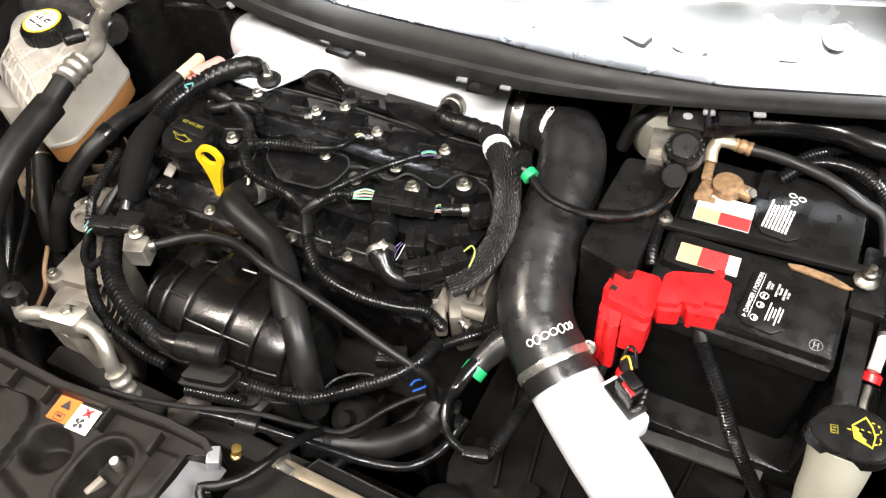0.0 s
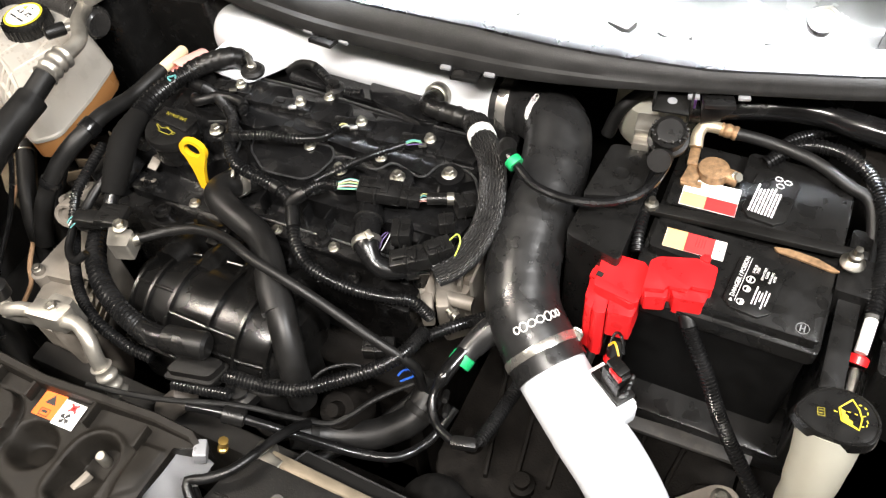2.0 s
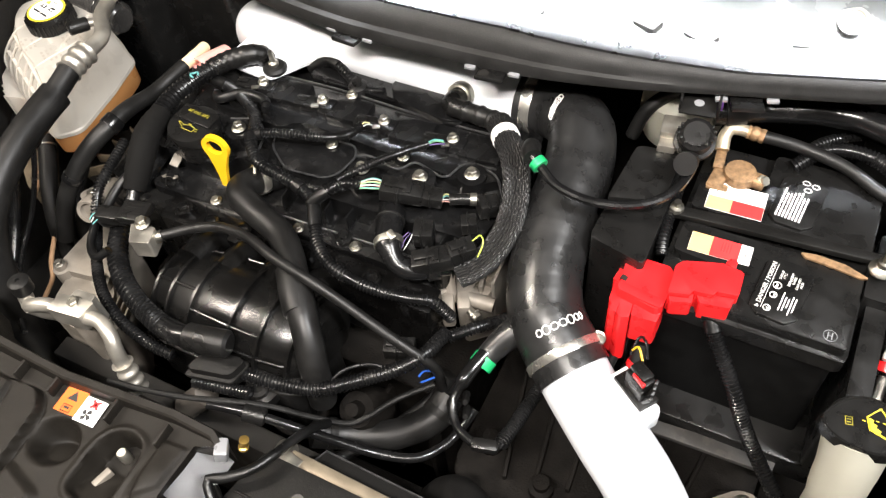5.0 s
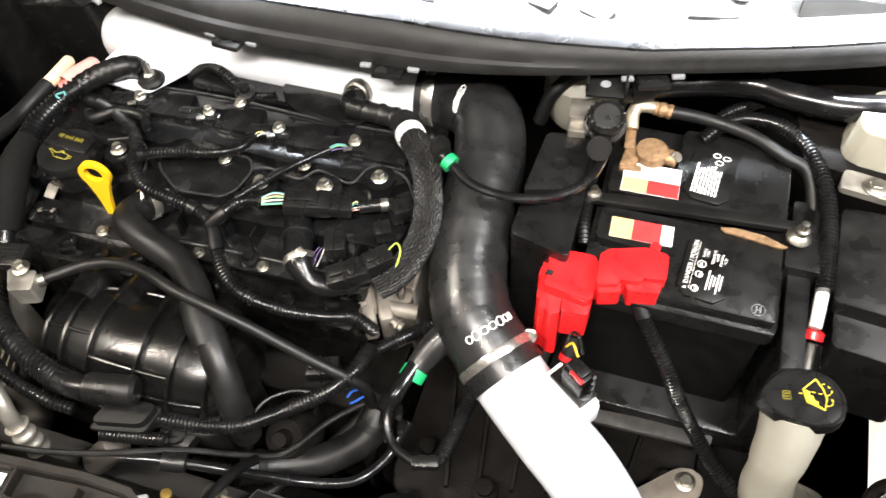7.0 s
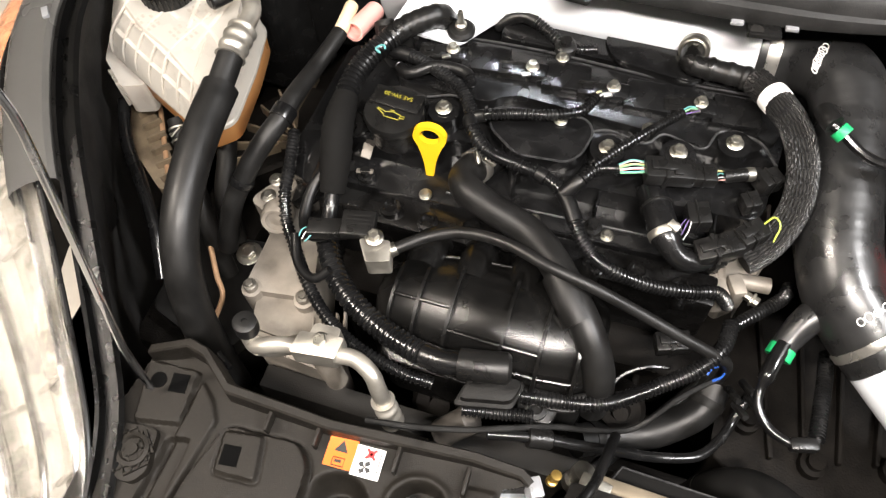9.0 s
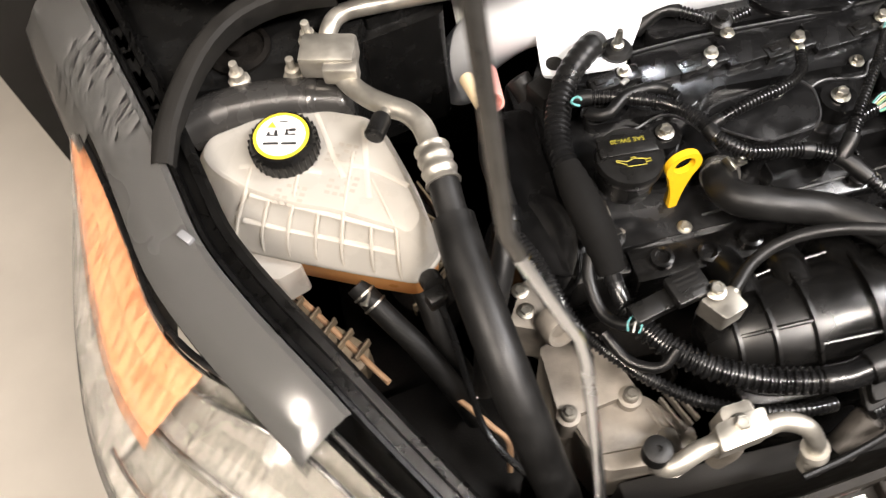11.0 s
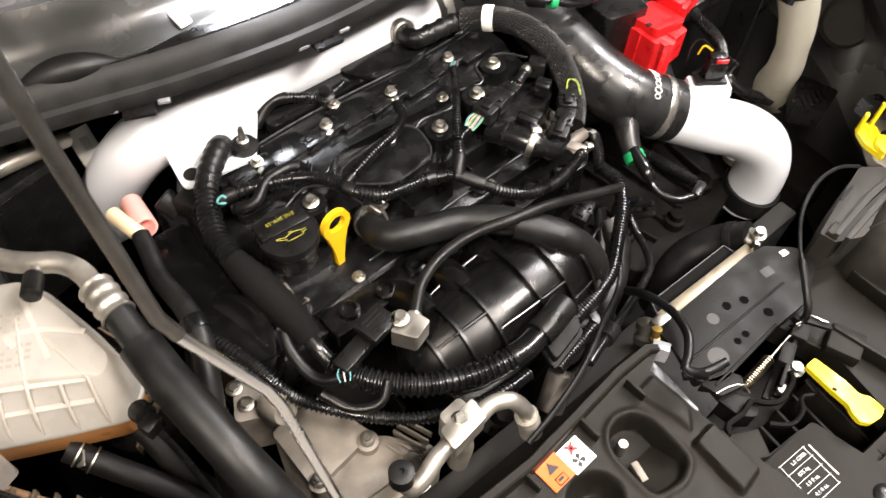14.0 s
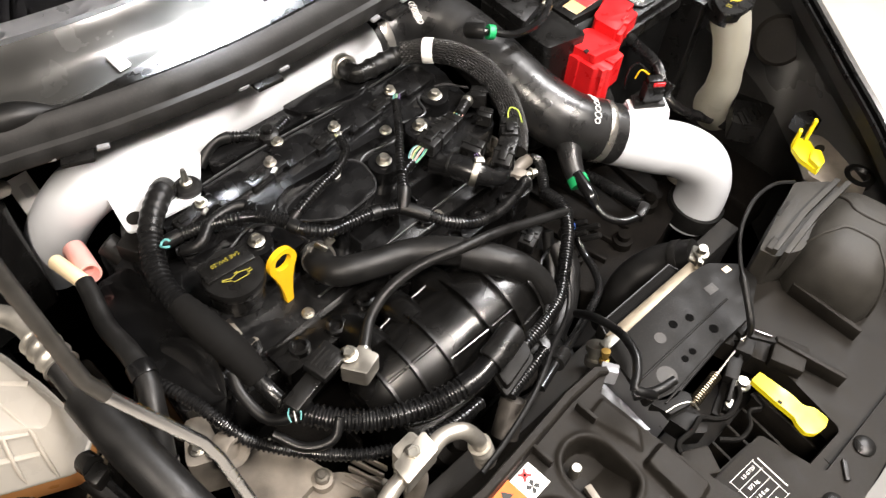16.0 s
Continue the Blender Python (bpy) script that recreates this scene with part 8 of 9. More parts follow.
hose_thing("sensor_lead", "black lead hanging from the tank's level sensor", [(-0.436, -0.198, 0.830), (-0.430, -0.222, 0.800), (-0.425, -0.26, 0.76), (-0.415, -0.31, 0.73), (-0.375, -0.365, 0.72), (-0.325, -0.40, 0.725)], 0.0036, LOOM, "wire", 8)

# air conditioning line: block, tube, crimp and thick hose
ac = thing("air_conditioning_line", (-0.45, 0.0, 0.86), "bare aluminium air conditioning line with a thick sleeved hose", "pipe")
bm = bmesh.new()
block(bm, (-0.489, 0.068, 0.882), (0.058, 0.038, 0.030), turn(0, 0, -16), 0.005)
block(bm, (-0.480, 0.044, 0.886), (0.036, 0.018, 0.022), turn(0, 0, -16), 0.003)
part("block", bm, ALU, ac)
TUBE = [(-0.482, 0.050, 0.890), (-0.475, 0.036, 0.886), (-0.461, 0.012, 0.890), (-0.442, -0.011, 0.896), (-0.426, -0.024, 0.897), (-0.415, -0.043, 0.896), (-0.412, -0.068, 0.897), (-0.411, -0.085, 0.899)]
part("tube", tube(TUBE, 0.0108, 20), ALU, ac)
bm = bmesh.new()
sweep(bm, [(-0.442, -0.012, 0.897), (-0.452, -0.030, 0.901)], 0.006, 12)
part("stem", bm, ALU, ac)
bm = bmesh.new()
lathe(bm, [(0.0088, 0), (0.0098, 0.003), (0.0098, 0.026), (0.007, 0.028), (0, 0.028)], aim((-0.450, -0.026, 0.900), (-0.463, -0.050, 0.904)), 16)
part("valve_cap", bm, PLASTIC, ac, "black ribbed valve cap")
ACH = [(-0.411, -0.080, 0.898), (-0.409, -0.108, 0.897), (-0.408, -0.140, 0.889), (-0.406, -0.190, 0.880), (-0.401, -0.240, 0.872), (-0.394, -0.290, 0.855), (-0.385, -0.330, 0.825), (-0.374, -0.360, 0.775), (-0.362, -0.380, 0.71), (-0.355, -0.39, 0.62)]
part("crimp", tube([(-0.4118, -0.074, 0.8975), (-0.4105, -0.092, 0.8985), (-0.409, -0.113, 0.896)], lambda s, i: 0.0164 + 0.0011 * math.cos(s * 18.8), 22, 0.0015), ALU, ac, "ribbed aluminium crimp")
part("hose", tube(ACH, 0.0148, 22), RUBBER, ac)
part("sleeve", tube([(-0.408, -0.146, 0.885), (-0.406, -0.190, 0.880), (-0.401, -0.240, 0.872), (-0.394, -0.290, 0.855), (-0.385, -0.330, 0.825), (-0.374, -0.360, 0.775), (-0.362, -0.380, 0.71), (-0.355, -0.39, 0.62)], 0.0205, 26), RUBBER, ac, "foam sleeve over the hose")

# second fitting by the compressor
ac2 = thing("air_conditioning_fitting", (-0.205, -0.38, 0.76), "bare aluminium air conditioning fitting by the compressor", "pipe")
bm = bmesh.new()
prism(bm, rounded([(-0.232, -0.392), (-0.186, -0.386), (-0.184, -0.362), (-0.230, -0.368)], 0.003), 0.798, 0.826, bevel=0.002)
prism(bm, rounded([(-0.222, -0.378), (-0.190, -0.374), (-0.192, -0.352), (-0.220, -0.354)], 0.004), 0.78, 0.822, bevel=0.002)
part("block", bm, ALU, ac2)
part("tube", tube([(-0.190, -0.378, 0.813), (-0.170, -0.376, 0.814), (-0.150, -0.384, 0.810), (-0.140, -0.394, 0.794), (-0.134, -0.400, 0.770)], 0.0088, 18), ALU, ac2)
part("crimp", tube([(-0.136, -0.398, 0.778), (-0.131, -0.402, 0.755), (-0.128, -0.404, 0.735)], lambda s, i: 0.0112 + 0.0016 * math.cos(s * 18.8), 18, 0.0015), ALU, ac2)
part("tube", tube([(-0.228, -0.380, 0.812), (-0.250, -0.384, 0.812), (-0.270, -0.390, 0.806), (-0.282, -0.386, 0.800), (-0.286, -0.380, 0.815)], 0.0088, 18), ALU, ac2)
part("tube", tube([(-0.272, -0.390, 0.806), (-0.262, -0.378, 0.780), (-0.250, -0.35, 0.74)], 0.010, 16), ALU, ac2)
part("tube", tube([(-0.212, -0.374, 0.80), (-0.206, -0.378, 0.77), (-0.206, -0.375, 0.72)], 0.012, 16), ALU_DULL, ac2)
bm = bmesh.new()
lathe(bm, [(0.0125, 0), (0.0125, 0.017), (0.009, 0.019), (0.003, 0.019), (0.003, 0.016), (0, 0.016)], aim((-0.286, -0.379, 0.815), (-0.285, -0.377, 0.845)), 20)
part("port_cap", bm, RUBBER, ac2, "black rubber port cap")
bolt("fitting_bolt", (-0.207, -0.372, 0.823), 0.007, 0.008, 0.010, group="fitting bolts")
DARKZINC = mat("dulled_zinc_steel", (0.16, 0.15, 0.13), 0.45, 0.8, vary=0.3, bump=0.2)
comp = thing("compressor", (-0.30, -0.28, 0.60), "dusty cast aluminium compressor and bracket", "compressor")
bm = bmesh.new()
prism(bm, rounded([(-0.345, -0.232), (-0.285, -0.228), (-0.262, -0.300), (-0.345, -0.312)], 0.006), 0.62, 0.742, bevel=0.004)
part("casting", bm, ALU_DULL, comp)
bm = bmesh.new()
prism(bm, rounded([(-0.335, -0.310), (-0.255, -0.298), (-0.215, -0.345), (-0.225, -0.372), (-0.315, -0.365)], 0.008), 0.60, 0.722, bevel=0.005)
part("body", bm, ALU_DULL, comp)
for k in range(5):
    bm = bmesh.new()
    block(bm, (-0.25 + 0.008 * k, -0.335 + 0.004 * k, 0.72), (0.003, 0.04, 0.012), turn(0, 0, 20), 0.001)
    part("fin", bm, ALU_DULL, comp)
for x, y in ((-0.336, -0.308), (-0.272, -0.304)):
    bm = bmesh.new()
    lathe(bm, [(0.012, 0.70), (0.012, 0.742), (0.008, 0.743), (0.008, 0.750), (0, 0.750)], Matrix.Translation((x, y, 0)), 14)
    part("lug", bm, ALU_DULL, comp)
    bolt("compressor_bolt", (x, y, 0.750), 0.0052, 0.006, 0.0078, group="compressor bolts", material=DARKZINC)
bm = bmesh.new()
prism(bm, rounded([(-0.332, -0.306), (-0.262, -0.296), (-0.234, -0.330), (-0.250, -0.352), (-0.322, -0.348)], 0.006), 0.722, 0.729, bevel=0.0025)
part("top_plate", bm, ALU_DULL, comp)
tens = thing("belt_tensioner", (-0.33, -0.21, 0.70), "cast belt tensioner arm with bolts", "tensioner")
bm = bmesh.new()
lathe(bm, [(0.008, 0.004), (0.014, 0.002), (0.016, 0), (0.018, 0.004), (0.018, 0.022), (0.016, 0.026), (0.012, 0.025), (0.010, 0.018), (0.006, 0.018), (0, 0.020)], aim((-0.332, -0.218, 0.775), (-0.322, -0.250, 0.79)), 26)
part("hub", bm, ALU_DULL, tens)
bm = bmesh.new()
prism(bm, rounded([(-0.372, -0.215), (-0.345, -0.168), (-0.325, -0.178), (-0.335, -0.232)], 0.008), 0.70, 0.775, bevel=0.004)
part("arm", bm, ALU_DULL, tens)
for x, y in ((-0.352, -0.182), (-0.352, -0.205)):
    bolt("tensioner_bolt", (x, y, 0.776), 0.006, 0.006, 0.009, group="tensioner bolts")
tc = thing("timing_cover", (-0.31, -0.1, 0.6), "glossy black timing cover at the belt end", "cover")
bm = bmesh.new()
prism(bm, rounded([(-0.345, -0.17), (-0.29, -0.19), (-0.285, 0.03), (-0.335, 0.03)], 0.012), 0.55, 0.792, bevel=0.01, seg=3)
part("body", bm, GLOSS, tc)
bm = bmesh.new()
lathe(bm, [(0.060, 0), (0.062, 0.004), (0.062, 0.02), (0.05, 0.024), (0.02, 0.02), (0, 0.02)], aim((-0.318, -0.135, 0.755), (-0.35, -0.14, 0.79)), 36)
part("drum", bm, GLOSS, tc)
bm = bmesh.new()
block(bm, (-0.252, -0.132, 0.806), (0.012, 0.018, 0.004), turn(20, 25, 10), 0.001)
block(bm, (-0.246, -0.156, 0.800), (0.020, 0.008, 0.003), turn(-25, 0, 12), 0.001)
block(bm, (-0.256, -0.122, 0.800), (0.004, 0.014, 0.014), turn(0, 15, 30), 0.001)
single("harness_bracket", bm, ALU_DULL, (-0.25, -0.155, 0.80), "bare metal harness bracket below the oil cap", "bracket")
bm = bmesh.new()
lathe(bm, [(0.012, 0), (0.012, 0.02), (0.015, 0.022), (0.015, 0.03), (0, 0.03)], aim((-0.262, -0.10, 0.81), (-0.272, -0.12, 0.835)), 14)
single("cover_plug", bm, PLASTIC, (-0.26, -0.1, 0.81), "black moulded plug beside the oil cap", "connector")
bm = bmesh.new()
block(bm, (-0.268, 0.018, 0.815), (0.040, 0.030, 0.028), turn(0, 0, 25), 0.004)
lathe(bm, [(0.014, 0), (0.014, 0.024), (0.010, 0.026), (0, 0.026)], aim((-0.285, 0.03, 0.81), (-0.295, 0.05, 0.825)), 16)
single("cam_sensor", bm, DARKSTEEL, (-0.27, 0.02, 0.81), "grey-black sensor housing beside the charge pipe", "sensor")

# engine mount casting and the parts below the tank
mount = thing("engine_mount", (-0.46, -0.12, 0.60), "ribbed brown-grey cast engine mount below the tank", "mount")
bm = bmesh.new()
prism(bm, rounded([(-0.645, -0.085), (-0.615, -0.07), (-0.515, -0.175), (-0.53, -0.20), (-0.60, -0.15)], 0.01), 0.66, 0.70, bevel=0.005)
part("rail", bm, TANCAST, mount)
for k in range(6):
    bm = bmesh.new()
    block(bm, (-0.605 + 0.016 * k, -0.092 - 0.017 * k, 0.698), (0.003, 0.026, 0.014), turn(0, 0, -45), 0.001)
    part("rib", bm, TANCAST, mount)
# body coloured near-black for the shade in the pockets between its ribs
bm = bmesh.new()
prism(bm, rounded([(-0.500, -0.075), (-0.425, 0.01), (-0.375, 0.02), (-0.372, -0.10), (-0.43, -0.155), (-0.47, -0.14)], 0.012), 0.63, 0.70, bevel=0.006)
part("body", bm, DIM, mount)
for k in range(7):
    bm = bmesh.new()
    block(bm, (-0.432 + 0.004 * k, -0.12 + 0.02 * k, 0.690), (0.075, 0.0035, 0.026), turn(0, 0, 40 - 22 * k), 0.001)
    part("rib", bm, TANCAST, mount)
bm = bmesh.new()
prism(bm, rounded([(-0.52, -0.20), (-0.37, -0.18), (-0.35, -0.26), (-0.40, -0.36), (-0.52, -0.32)], 0.01), 0.57, 0.60, bevel=0.005)
part("rail_plate", bm, DARKSTEEL, mount)
bolt("mount_bolt", (-0.421, -0.214, 0.612), 0.011, 0.012, 0.018, label="large flanged mount bolt on the rail", group="mount bolts")
bm = bmesh.new()
sweep(bm, [(-0.610, -0.060, 0.705), (-0.594, -0.081, 0.70), (-0.55, -0.148, 0.70), (-0.504, -0.218, 0.70)], 0.0036, 10)
single("tan_rod", bm, COPPER, (-0.55, -0.13, 0.70), "tan metal line below the coolant tank", "pipe")
bm = bmesh.new()
sweep(bm, [(-0.447, -0.235, 0.69), (-0.410, -0.285, 0.69), (-0.395, -0.305, 0.68), (-0.40, -0.33, 0.66)], 0.0034, 10)
single("tan_rod", bm, COPPER, (-0.41, -0.28, 0.68), "tan metal line beside the mount", "pipe")
TH = [(-0.514, -0.132, 0.772), (-0.490, -0.166, 0.752), (-0.465, -0.20, 0.735), (-0.44, -0.235, 0.70), (-0.42, -0.26, 0.64)]
th = hose_thing("tank_hose", "black hose from the tank with a wire clip", TH, 0.0125, DARKSTEEL, seg=18)
for at in (0.05, 0.13):
    band(TH, 0.0126, at, 0.0022, STEEL, th, "wire_clip", "bright wire hose clip", 0.0010)
bm = bmesh.new()
block(bm, (-0.507, -0.150, 0.772), (0.010, 0.016, 0.002), turn(20, -25, -35), 0.0006)
part("clip_tab", bm, STEEL, th)
hose_thing("tank_hose", "black hose beside the thick air conditioning sleeve", [(-0.455, -0.120, 0.755), (-0.445, -0.150, 0.740), (-0.438, -0.19, 0.71), (-0.42, -0.22, 0.66)], 0.0125, DARKSTEEL, seg=18)
hose_thing("wing_loom", "black loom along the inner wing", [(-0.625, -0.10, 0.735), (-0.600, -0.15, 0.72), (-0.555, -0.20, 0.71), (-0.515, -0.25, 0.69), (-0.49, -0.30, 0.66)], 0.0085, LOOM, "cable", 12)
bm = bmesh.new()
lathe(bm, [(0.034, 0), (0.036, 0.004), (0.036, 0.030), (0.030, 0.034), (0.0, 0.036)], aim((-0.60, -0.27, 0.725), (-0.555, -0.262, 0.745)), 30)
single("access_cap", bm, PLASTIC, (-0.59, -0.27, 0.72), "round black cap on the inner wing", "cap")

# strut tower shelf, dark cylinder, pipes behind
tower = thing("strut_tower", (-0.56, 0.12, 0.80), "black painted strut tower with zinc nuts", "strut tower")
bm = bmesh.new()
prism(bm, rounded([(-0.70, 0.03), (-0.66, 0.085), (-0.48, 0.075), (-0.44, 0.15), (-0.47, 0.26), (-0.74, 0.26)], 0.02), 0.60, 0.868, bevel=0.012, seg=3)
part("shelf", bm, BLACKPAINT, tower)
for x, y in ((-0.588, 0.086), (-0.508, 0.122), (-0.530, 0.076)):
    bm = bmesh.new()
    lathe(bm, [(0.012, 0.868), (0.012, 0.871), (0.008, 0.873), (0.008, 0.882), (0.0045, 0.883), (0.0045, 0.896), (0, 0.897)], Matrix.Translation((x, y, 0)), 10)
    part("nut", bm, mat("pale_zinc_nut", (0.66, 0.62, 0.54), 0.45, 0.8, vary=0.2, bump=0.1), tower)
can = thing("dark_cylinder", (-0.57, 0.06, 0.82), "glossy dark cylinder behind the coolant tank", "cylinder")
CAN = mat("satin_black_can", (0.026, 0.025, 0.024), 0.24, 0.0, vary=0.1, bump=0.05, coat=0.5)
CANLINE = [(-0.650, 0.052, 0.850), (-0.60, 0.060, 0.853), (-0.54, 0.058, 0.852), (-0.485, 0.046, 0.848)]
part("body", sweep(bmesh.new(), CANLINE, 0.026, 24), CAN, can)
for k, p in ((-1, CANLINE[0]), (1, CANLINE[-1])):
    e = Vector(p) + Vector((0.012 * k, -0.002 * k, 0))
    part("end_cap", sweep(bmesh.new(), [p, Vector(p).lerp(e, 0.5), e], lambda s, i: 0.026 - 0.008 * s * s, 24, 0.003), CAN, can)
band(CANLINE, 0.026, 0.82, 0.010, CAN, can, "mounting_band", "", 0.0012)
hose_thing("silver_pipe", "dull aluminium pipe under the cowl", [(-0.492, 0.094, 0.872), (-0.484, 0.112, 0.888), (-0.466, 0.131, 0.889), (-0.42, 0.142, 0.880), (-0.357, 0.155, 0.866), (-0.345, 0.160, 0.860)], 0.0098, ALU, "pipe")
tg = thing("paper_tag", (-0.316, 0.215, 0.77), "white printed paper tag on the firewall", "label")
m = aim((-0.322, 0.192, 0.806), (-0.40, -0.15, 1.2)) @ turn(0, 0, 10)
bm = bmesh.new()
block(bm, (0, 0, 0), (0.028, 0.046, 0.0008), m, 0.0003)
part("card", bm, PAPER, tg)
bars(m @ Matrix.Translation((0, 0, 0.001)), [(0.002, 0.010 - 0.0022 * k, 0.010, 0.001) for k in range(8)], STRIPE, tg, "barcode")

# bonnet prop rod
rod = thing("bonnet_prop", (-0.363, -0.45, 0.80), "bent steel bonnet prop rod with a dark upper sleeve", "prop rod")
part("lower_rod", sweep(bmesh.new(), [(-0.360, -0.462, 0.80), (-0.363, -0.450, 0.88), (-0.368, -0.418, 0.99), (-0.377, -0.380, 1.112), (-0.381, -0.374, 1.130), (-0.395, -0.365, 1.164), (-0.410, -0.354, 1.200)], 0.0038, 16, raw=True), mat("bright_rod_steel", (0.50, 0.51, 0.53), 0.17, 1.0, vary=0.05, bump=0), rod, "bright polished lower rod")
part("upper_rod", sweep(bmesh.new(), [(-0.409, -0.3545, 1.198), (-0.414, -0.350, 1.214), (-0.418, -0.322, 1.310), (-0.428, -0.225, 1.60), (-0.44, 0.02, 1.93)], 0.0042, 14, raw=True), mat("dark_rod_steel", (0.10, 0.097, 0.093), 0.3, 0.9, bump=0.1), rod, "dark grey steel upper rod")

# headlamp with its amber side reflector
lamp_l = thing("headlamp", (-0.60, -0.40, 0.62), "clear headlamp with bright chrome reflector and amber side", "headlamp")
IN = [(-0.757, 0.06, 0.866), (-0.735, -0.01, 0.866), (-0.714, -0.085, 0.866), (-0.690, -0.17, 0.864), (-0.650, -0.230, 0.868), (-0.602, -0.270, 0.874), (-0.564, -0.300, 0.870), (-0.524, -0.354, 0.848), (-0.444, -0.463, 0.812), (-0.400, -0.530, 0.792), (-0.372, -0.600, 0.772), (-0.360, -0.67, 0.758)]
OUT = [(-0.780, 0.068, 0.840), (-0.795, -0.03, 0.805), (-0.797, -0.13, 0.795), (-0.788, -0.22, 0.788), (-0.768, -0.29, 0.784), (-0.735, -0.35, 0.782), (-0.700, -0.40, 0.780), (-0.650, -0.45, 0.776), (-0.550, -0.54, 0.756), (-0.495, -0.60, 0.740), (-0.455, -0.66, 0.725), (-0.435, -0.71, 0.712)]


def fine_line(line, n=5):
    """Smooth points, n to each stretch between the given ones."""
    P = [Vector(p) for p in line]
    P = [2 * P[0] - P[1]] + P + [2 * P[-1] - P[-2]]
    out = []
    for i in range(1, len(P) - 2):
        a, b, c, d = P[i - 1 : i + 3]
        for k in range(n):
            t = k / n
            out.append(0.5 * (2 * b + (c - a) * t + (2 * a - 5 * b + 4 * c - d) * t * t + (3 * b - a - 3 * c + d) * t**3))
    return out + [P[-2]]


def between(f, dz, first=0, last=99):
    """A line along the lamp: share f from the inner to the outer edge, at a depth."""
    return [a.lerp(b, f) + Vector((0, 0, dz)) for a, b in zip(fine_line(IN), fine_line(OUT))][first:last]


glass = part("lens", sheet([between(0, 0), between(0.25, 0.010), between(0.5, 0.014), between(0.75, 0.010), between(1, 0)], 0.003), LENS, lamp_l, "clear plastic lens")
glass.visible_shadow = False
SILVER = mat("bright_reflector", (0.34, 0.32, 0.28), 0.3, 0.4, vary=0.1, scale=16, bump=0.06, fine=90)
part("reflector", sheet([between(f, dz, 17) for f, dz in ((0.02, -0.004), (0.10, -0.028), (0.14, -0.012), (0.32, -0.034), (0.45, -0.022), (0.50, -0.045), (0.78, -0.040), (0.84, -0.010), (0.98, -0.006))]), SILVER, lamp_l, "bright silvery reflector")
for f, dz, r in ((0.13, -0.006, 0.0030), (0.47, -0.014, 0.0040), (0.83, -0.004, 0.0034)):
    part("chrome_bar", sweep(bmesh.new(), between(f, dz, 18), r, 8, raw=True), CHROME, lamp_l, "polished trim bar")
for k in (22, 28, 34, 40, 46, 51):
    a, b = between(0.14, -0.012)[k], between(0.80, -0.030)[k]
    part("divider", sweep(bmesh.new(), [a, a.lerp(b, 0.5) + Vector((0, 0, -0.012)), b], 0.0032, 8), SILVER, lamp_l)
part("bezel", sweep(bmesh.new(), between(-0.03, 0.001), 0.0032, 8, raw=True), PLASTIC, lamp_l)
part("amber_marker", sheet([between(0.03, -0.004, 0, 21), between(0.3, 0.002, 0, 21), between(0.55, 0.004, 0, 21), between(0.62, -0.012, 0, 21)]), AMBER, lamp_l, "amber side marker")
part("pale_side", sheet([between(0.62, -0.010, 0, 20), between(0.8, -0.004, 0, 20), between(0.97, -0.008, 0, 20)]), SILVER, lamp_l)
part("bumper_side", sheet([[p + Vector((dx, dx * 0.5, dz)) for p in between(1, 0)] for dx, dz in ((0, -0.001), (-0.012, -0.03), (-0.018, -0.10), (-0.010, -0.35))], 0.003), PAINT, car, "dark grey painted bumper corner")
bm = bmesh.new()
block(bm, (-0.648, -0.112, 0.897), (0.016, 0.008, 0.005), turn(0, 0, -50), 0.001)
single("edge_clip", bm, STRIPE, (-0.648, -0.112, 0.897), "pale clip on the wing gutter", "clip")

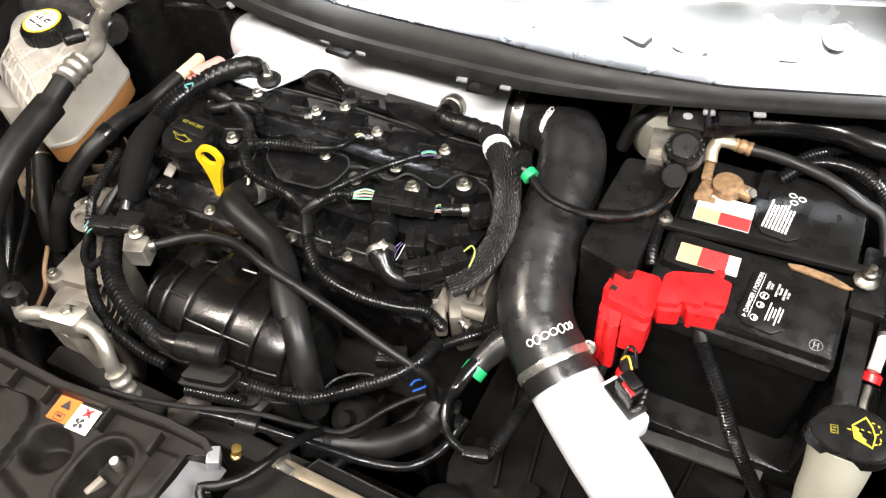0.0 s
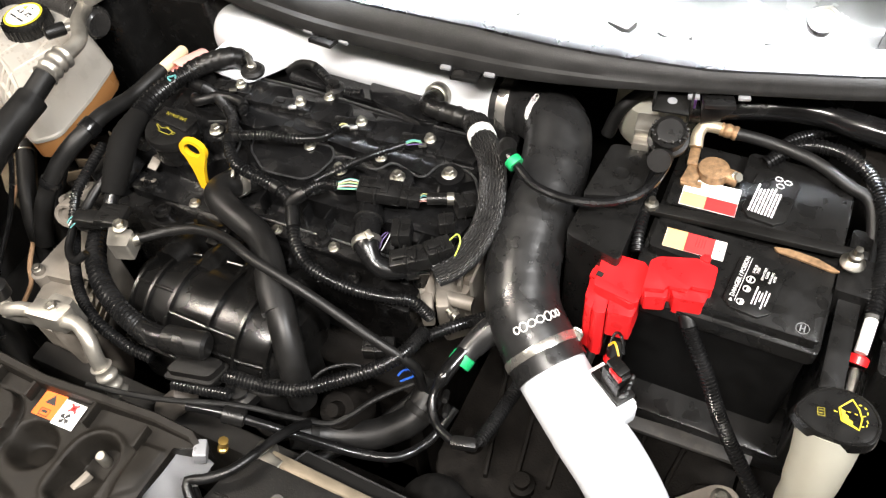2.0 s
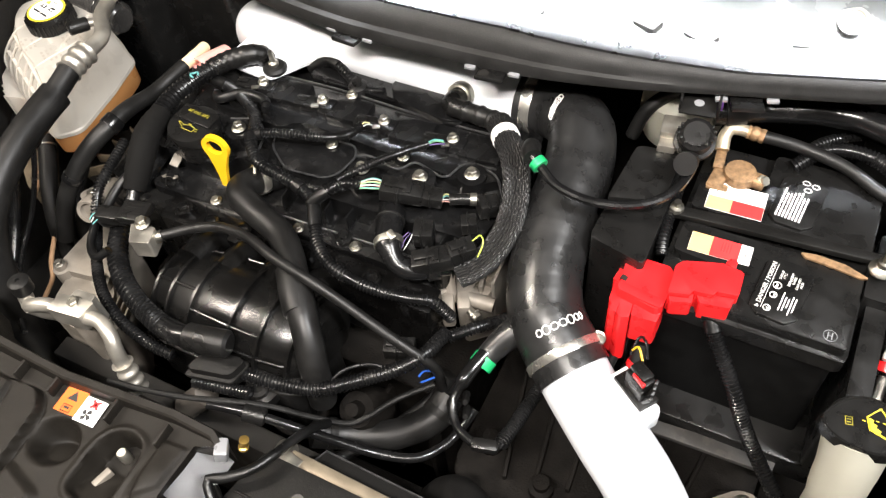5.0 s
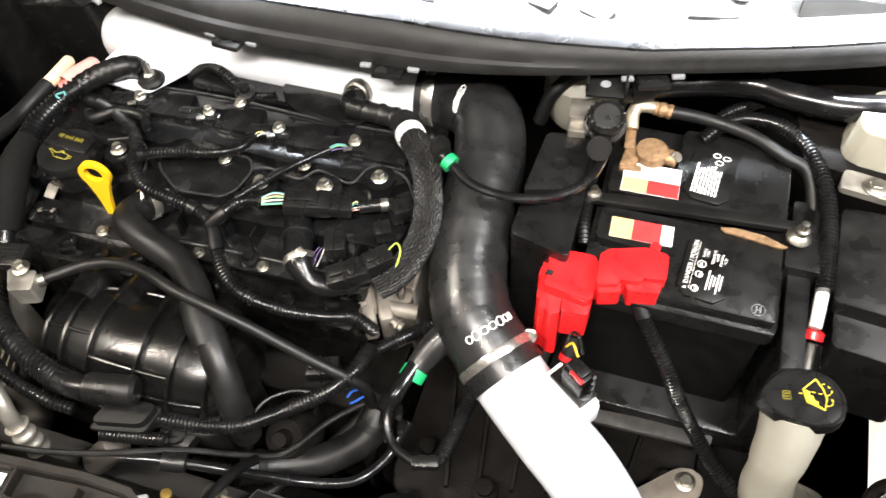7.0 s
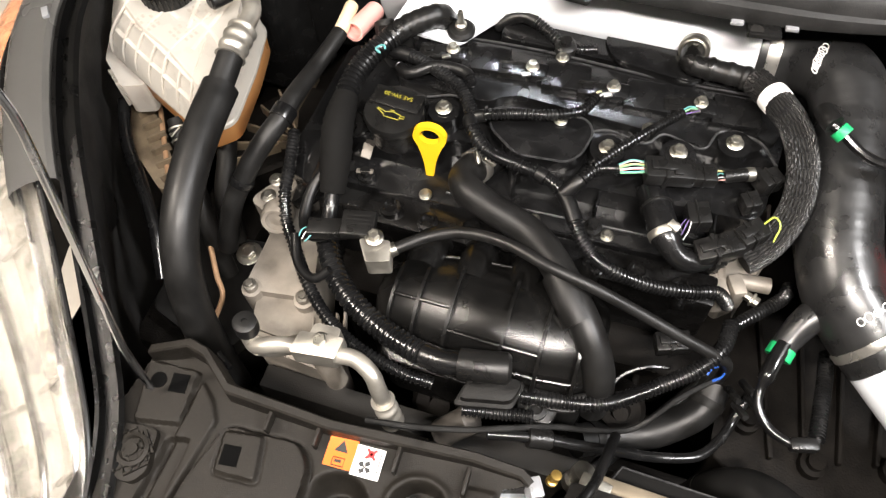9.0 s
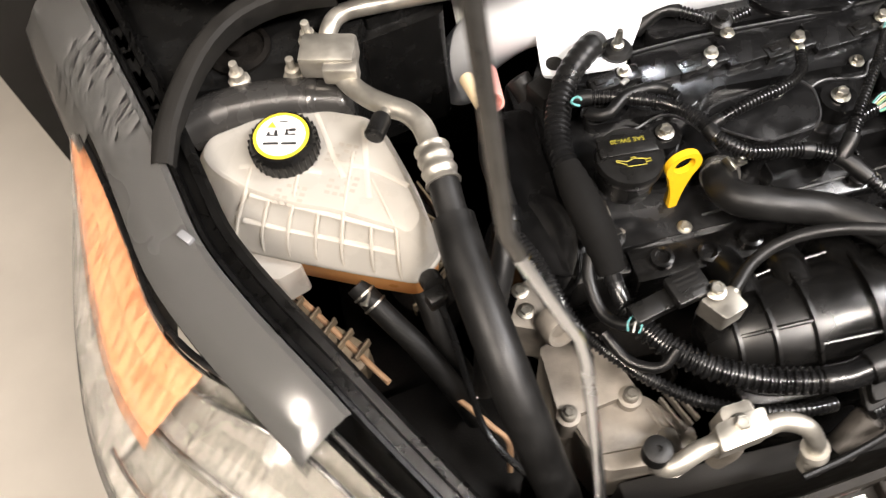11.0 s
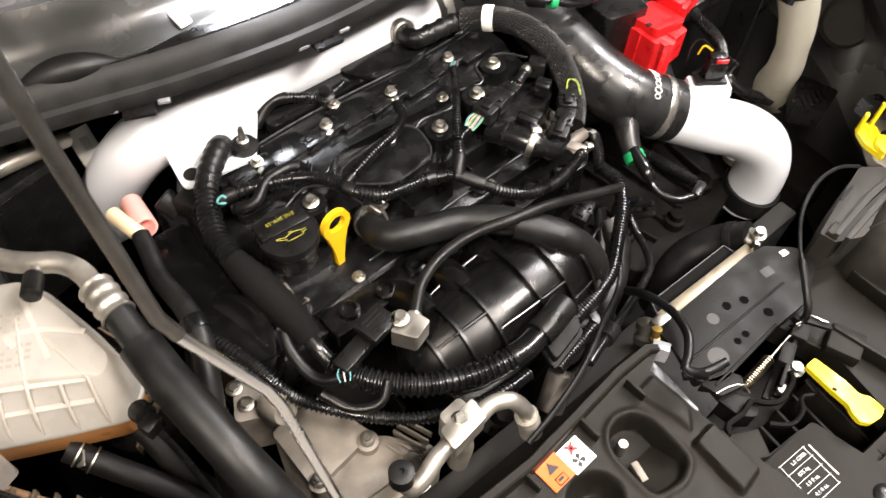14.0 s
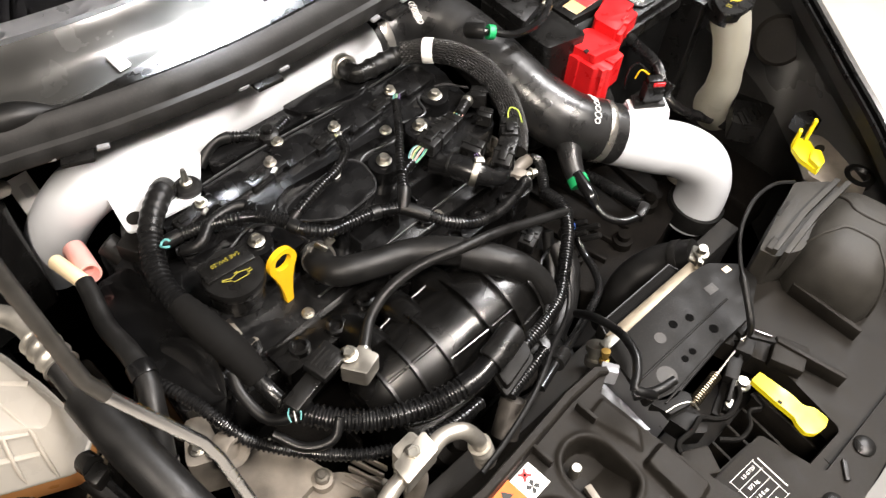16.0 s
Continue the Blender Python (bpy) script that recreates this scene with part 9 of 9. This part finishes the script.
# clip tabs under the weather seal
for x, y, zz, a in ((-0.060, 0.040, 0.930, -4), (0.135, 0.040, 0.931, 6), (-0.278, 0.072, 0.930, -22), (0.415, 0.098, 0.929, 18)):
    clip = thing("seal_clip", (x, y, zz), "black clip tab under the weather seal", "clip", "seal clips")
    bm = bmesh.new()
    block(bm, (x, y, zz), (0.034, 0.022, 0.006), turn(-12, 0, a), 0.0015)
    part("tab", bm, PLASTIC, clip)
    for s in (-1, 1):
        bm = bmesh.new()
        d = turn(0, 0, a) @ Vector((s * 0.027, 0.006, 0.003))
        block(bm, (x + d.x, y + d.y, zz + d.z), (0.013, 0.006, 0.004), turn(0, 0, a), 0.0008)
        part("end", bm, STRIPE, clip, "grey clip end")
bm = bmesh.new()
lathe(bm, [(0.007, 0), (0.007, 0.0006), (0, 0.0006)], Matrix.Translation((0.128, 0.036, 0.9378)), 14)
single("clip_hole", bm, LINER, (0.128, 0.036, 0.937), "dark round hole in a seal clip", "hole")
for x0 in (-0.655, 0.70):
    k = min(spline(LIP, 0.01), key=lambda p: abs(p.x - x0))
    bm = bmesh.new()
    block(bm, k + Vector((0, 0.03, 0.02)), (0.016, 0.060, 0.026), turn(0, 0, 20 if x0 > 0 else -30), 0.004)
    part("seal_end", bm, RUBBER, seal)

# dark boxes and lines under the cowl at the reservoir side
bb = thing("brake_box", (-0.39, 0.19, 0.70), "black hydraulic box with a bright edge under the cowl", "box")
bm = bmesh.new()
prism(bm, rounded([(-0.455, 0.125), (-0.355, 0.145), (-0.345, 0.215), (-0.455, 0.215)], 0.008), 0.66, 0.845, bevel=0.005)
part("body", bm, BLACKPAINT, bb)
bm = bmesh.new()
prism(bm, rounded([(-0.445, 0.140), (-0.372, 0.155), (-0.366, 0.205), (-0.445, 0.205)], 0.006), 0.845, 0.862, bevel=0.004)
part("lid", bm, BLACKPAINT, bb)
for k in range(3):
    bm = bmesh.new()
    lathe(bm, [(0.006, 0.862), (0.006, 0.872), (0.003, 0.873), (0.003, 0.882), (0, 0.882)], Matrix.Translation((-0.43 + 0.022 * k, 0.165 + 0.005 * k, 0)), 12)
    part("union", bm, STEEL, bb)
bm = bmesh.new()
lathe(bm, [(0.036, 0.866), (0.036, 0.872), (0.030, 0.874), (0.028, 0.870), (0.012, 0.870), (0.011, 0.878), (0, 0.879)], Matrix.Translation((-0.585, 0.130, 0)), 28)
part("top_mount", bm, DIM, tower, "dark strut top mount")
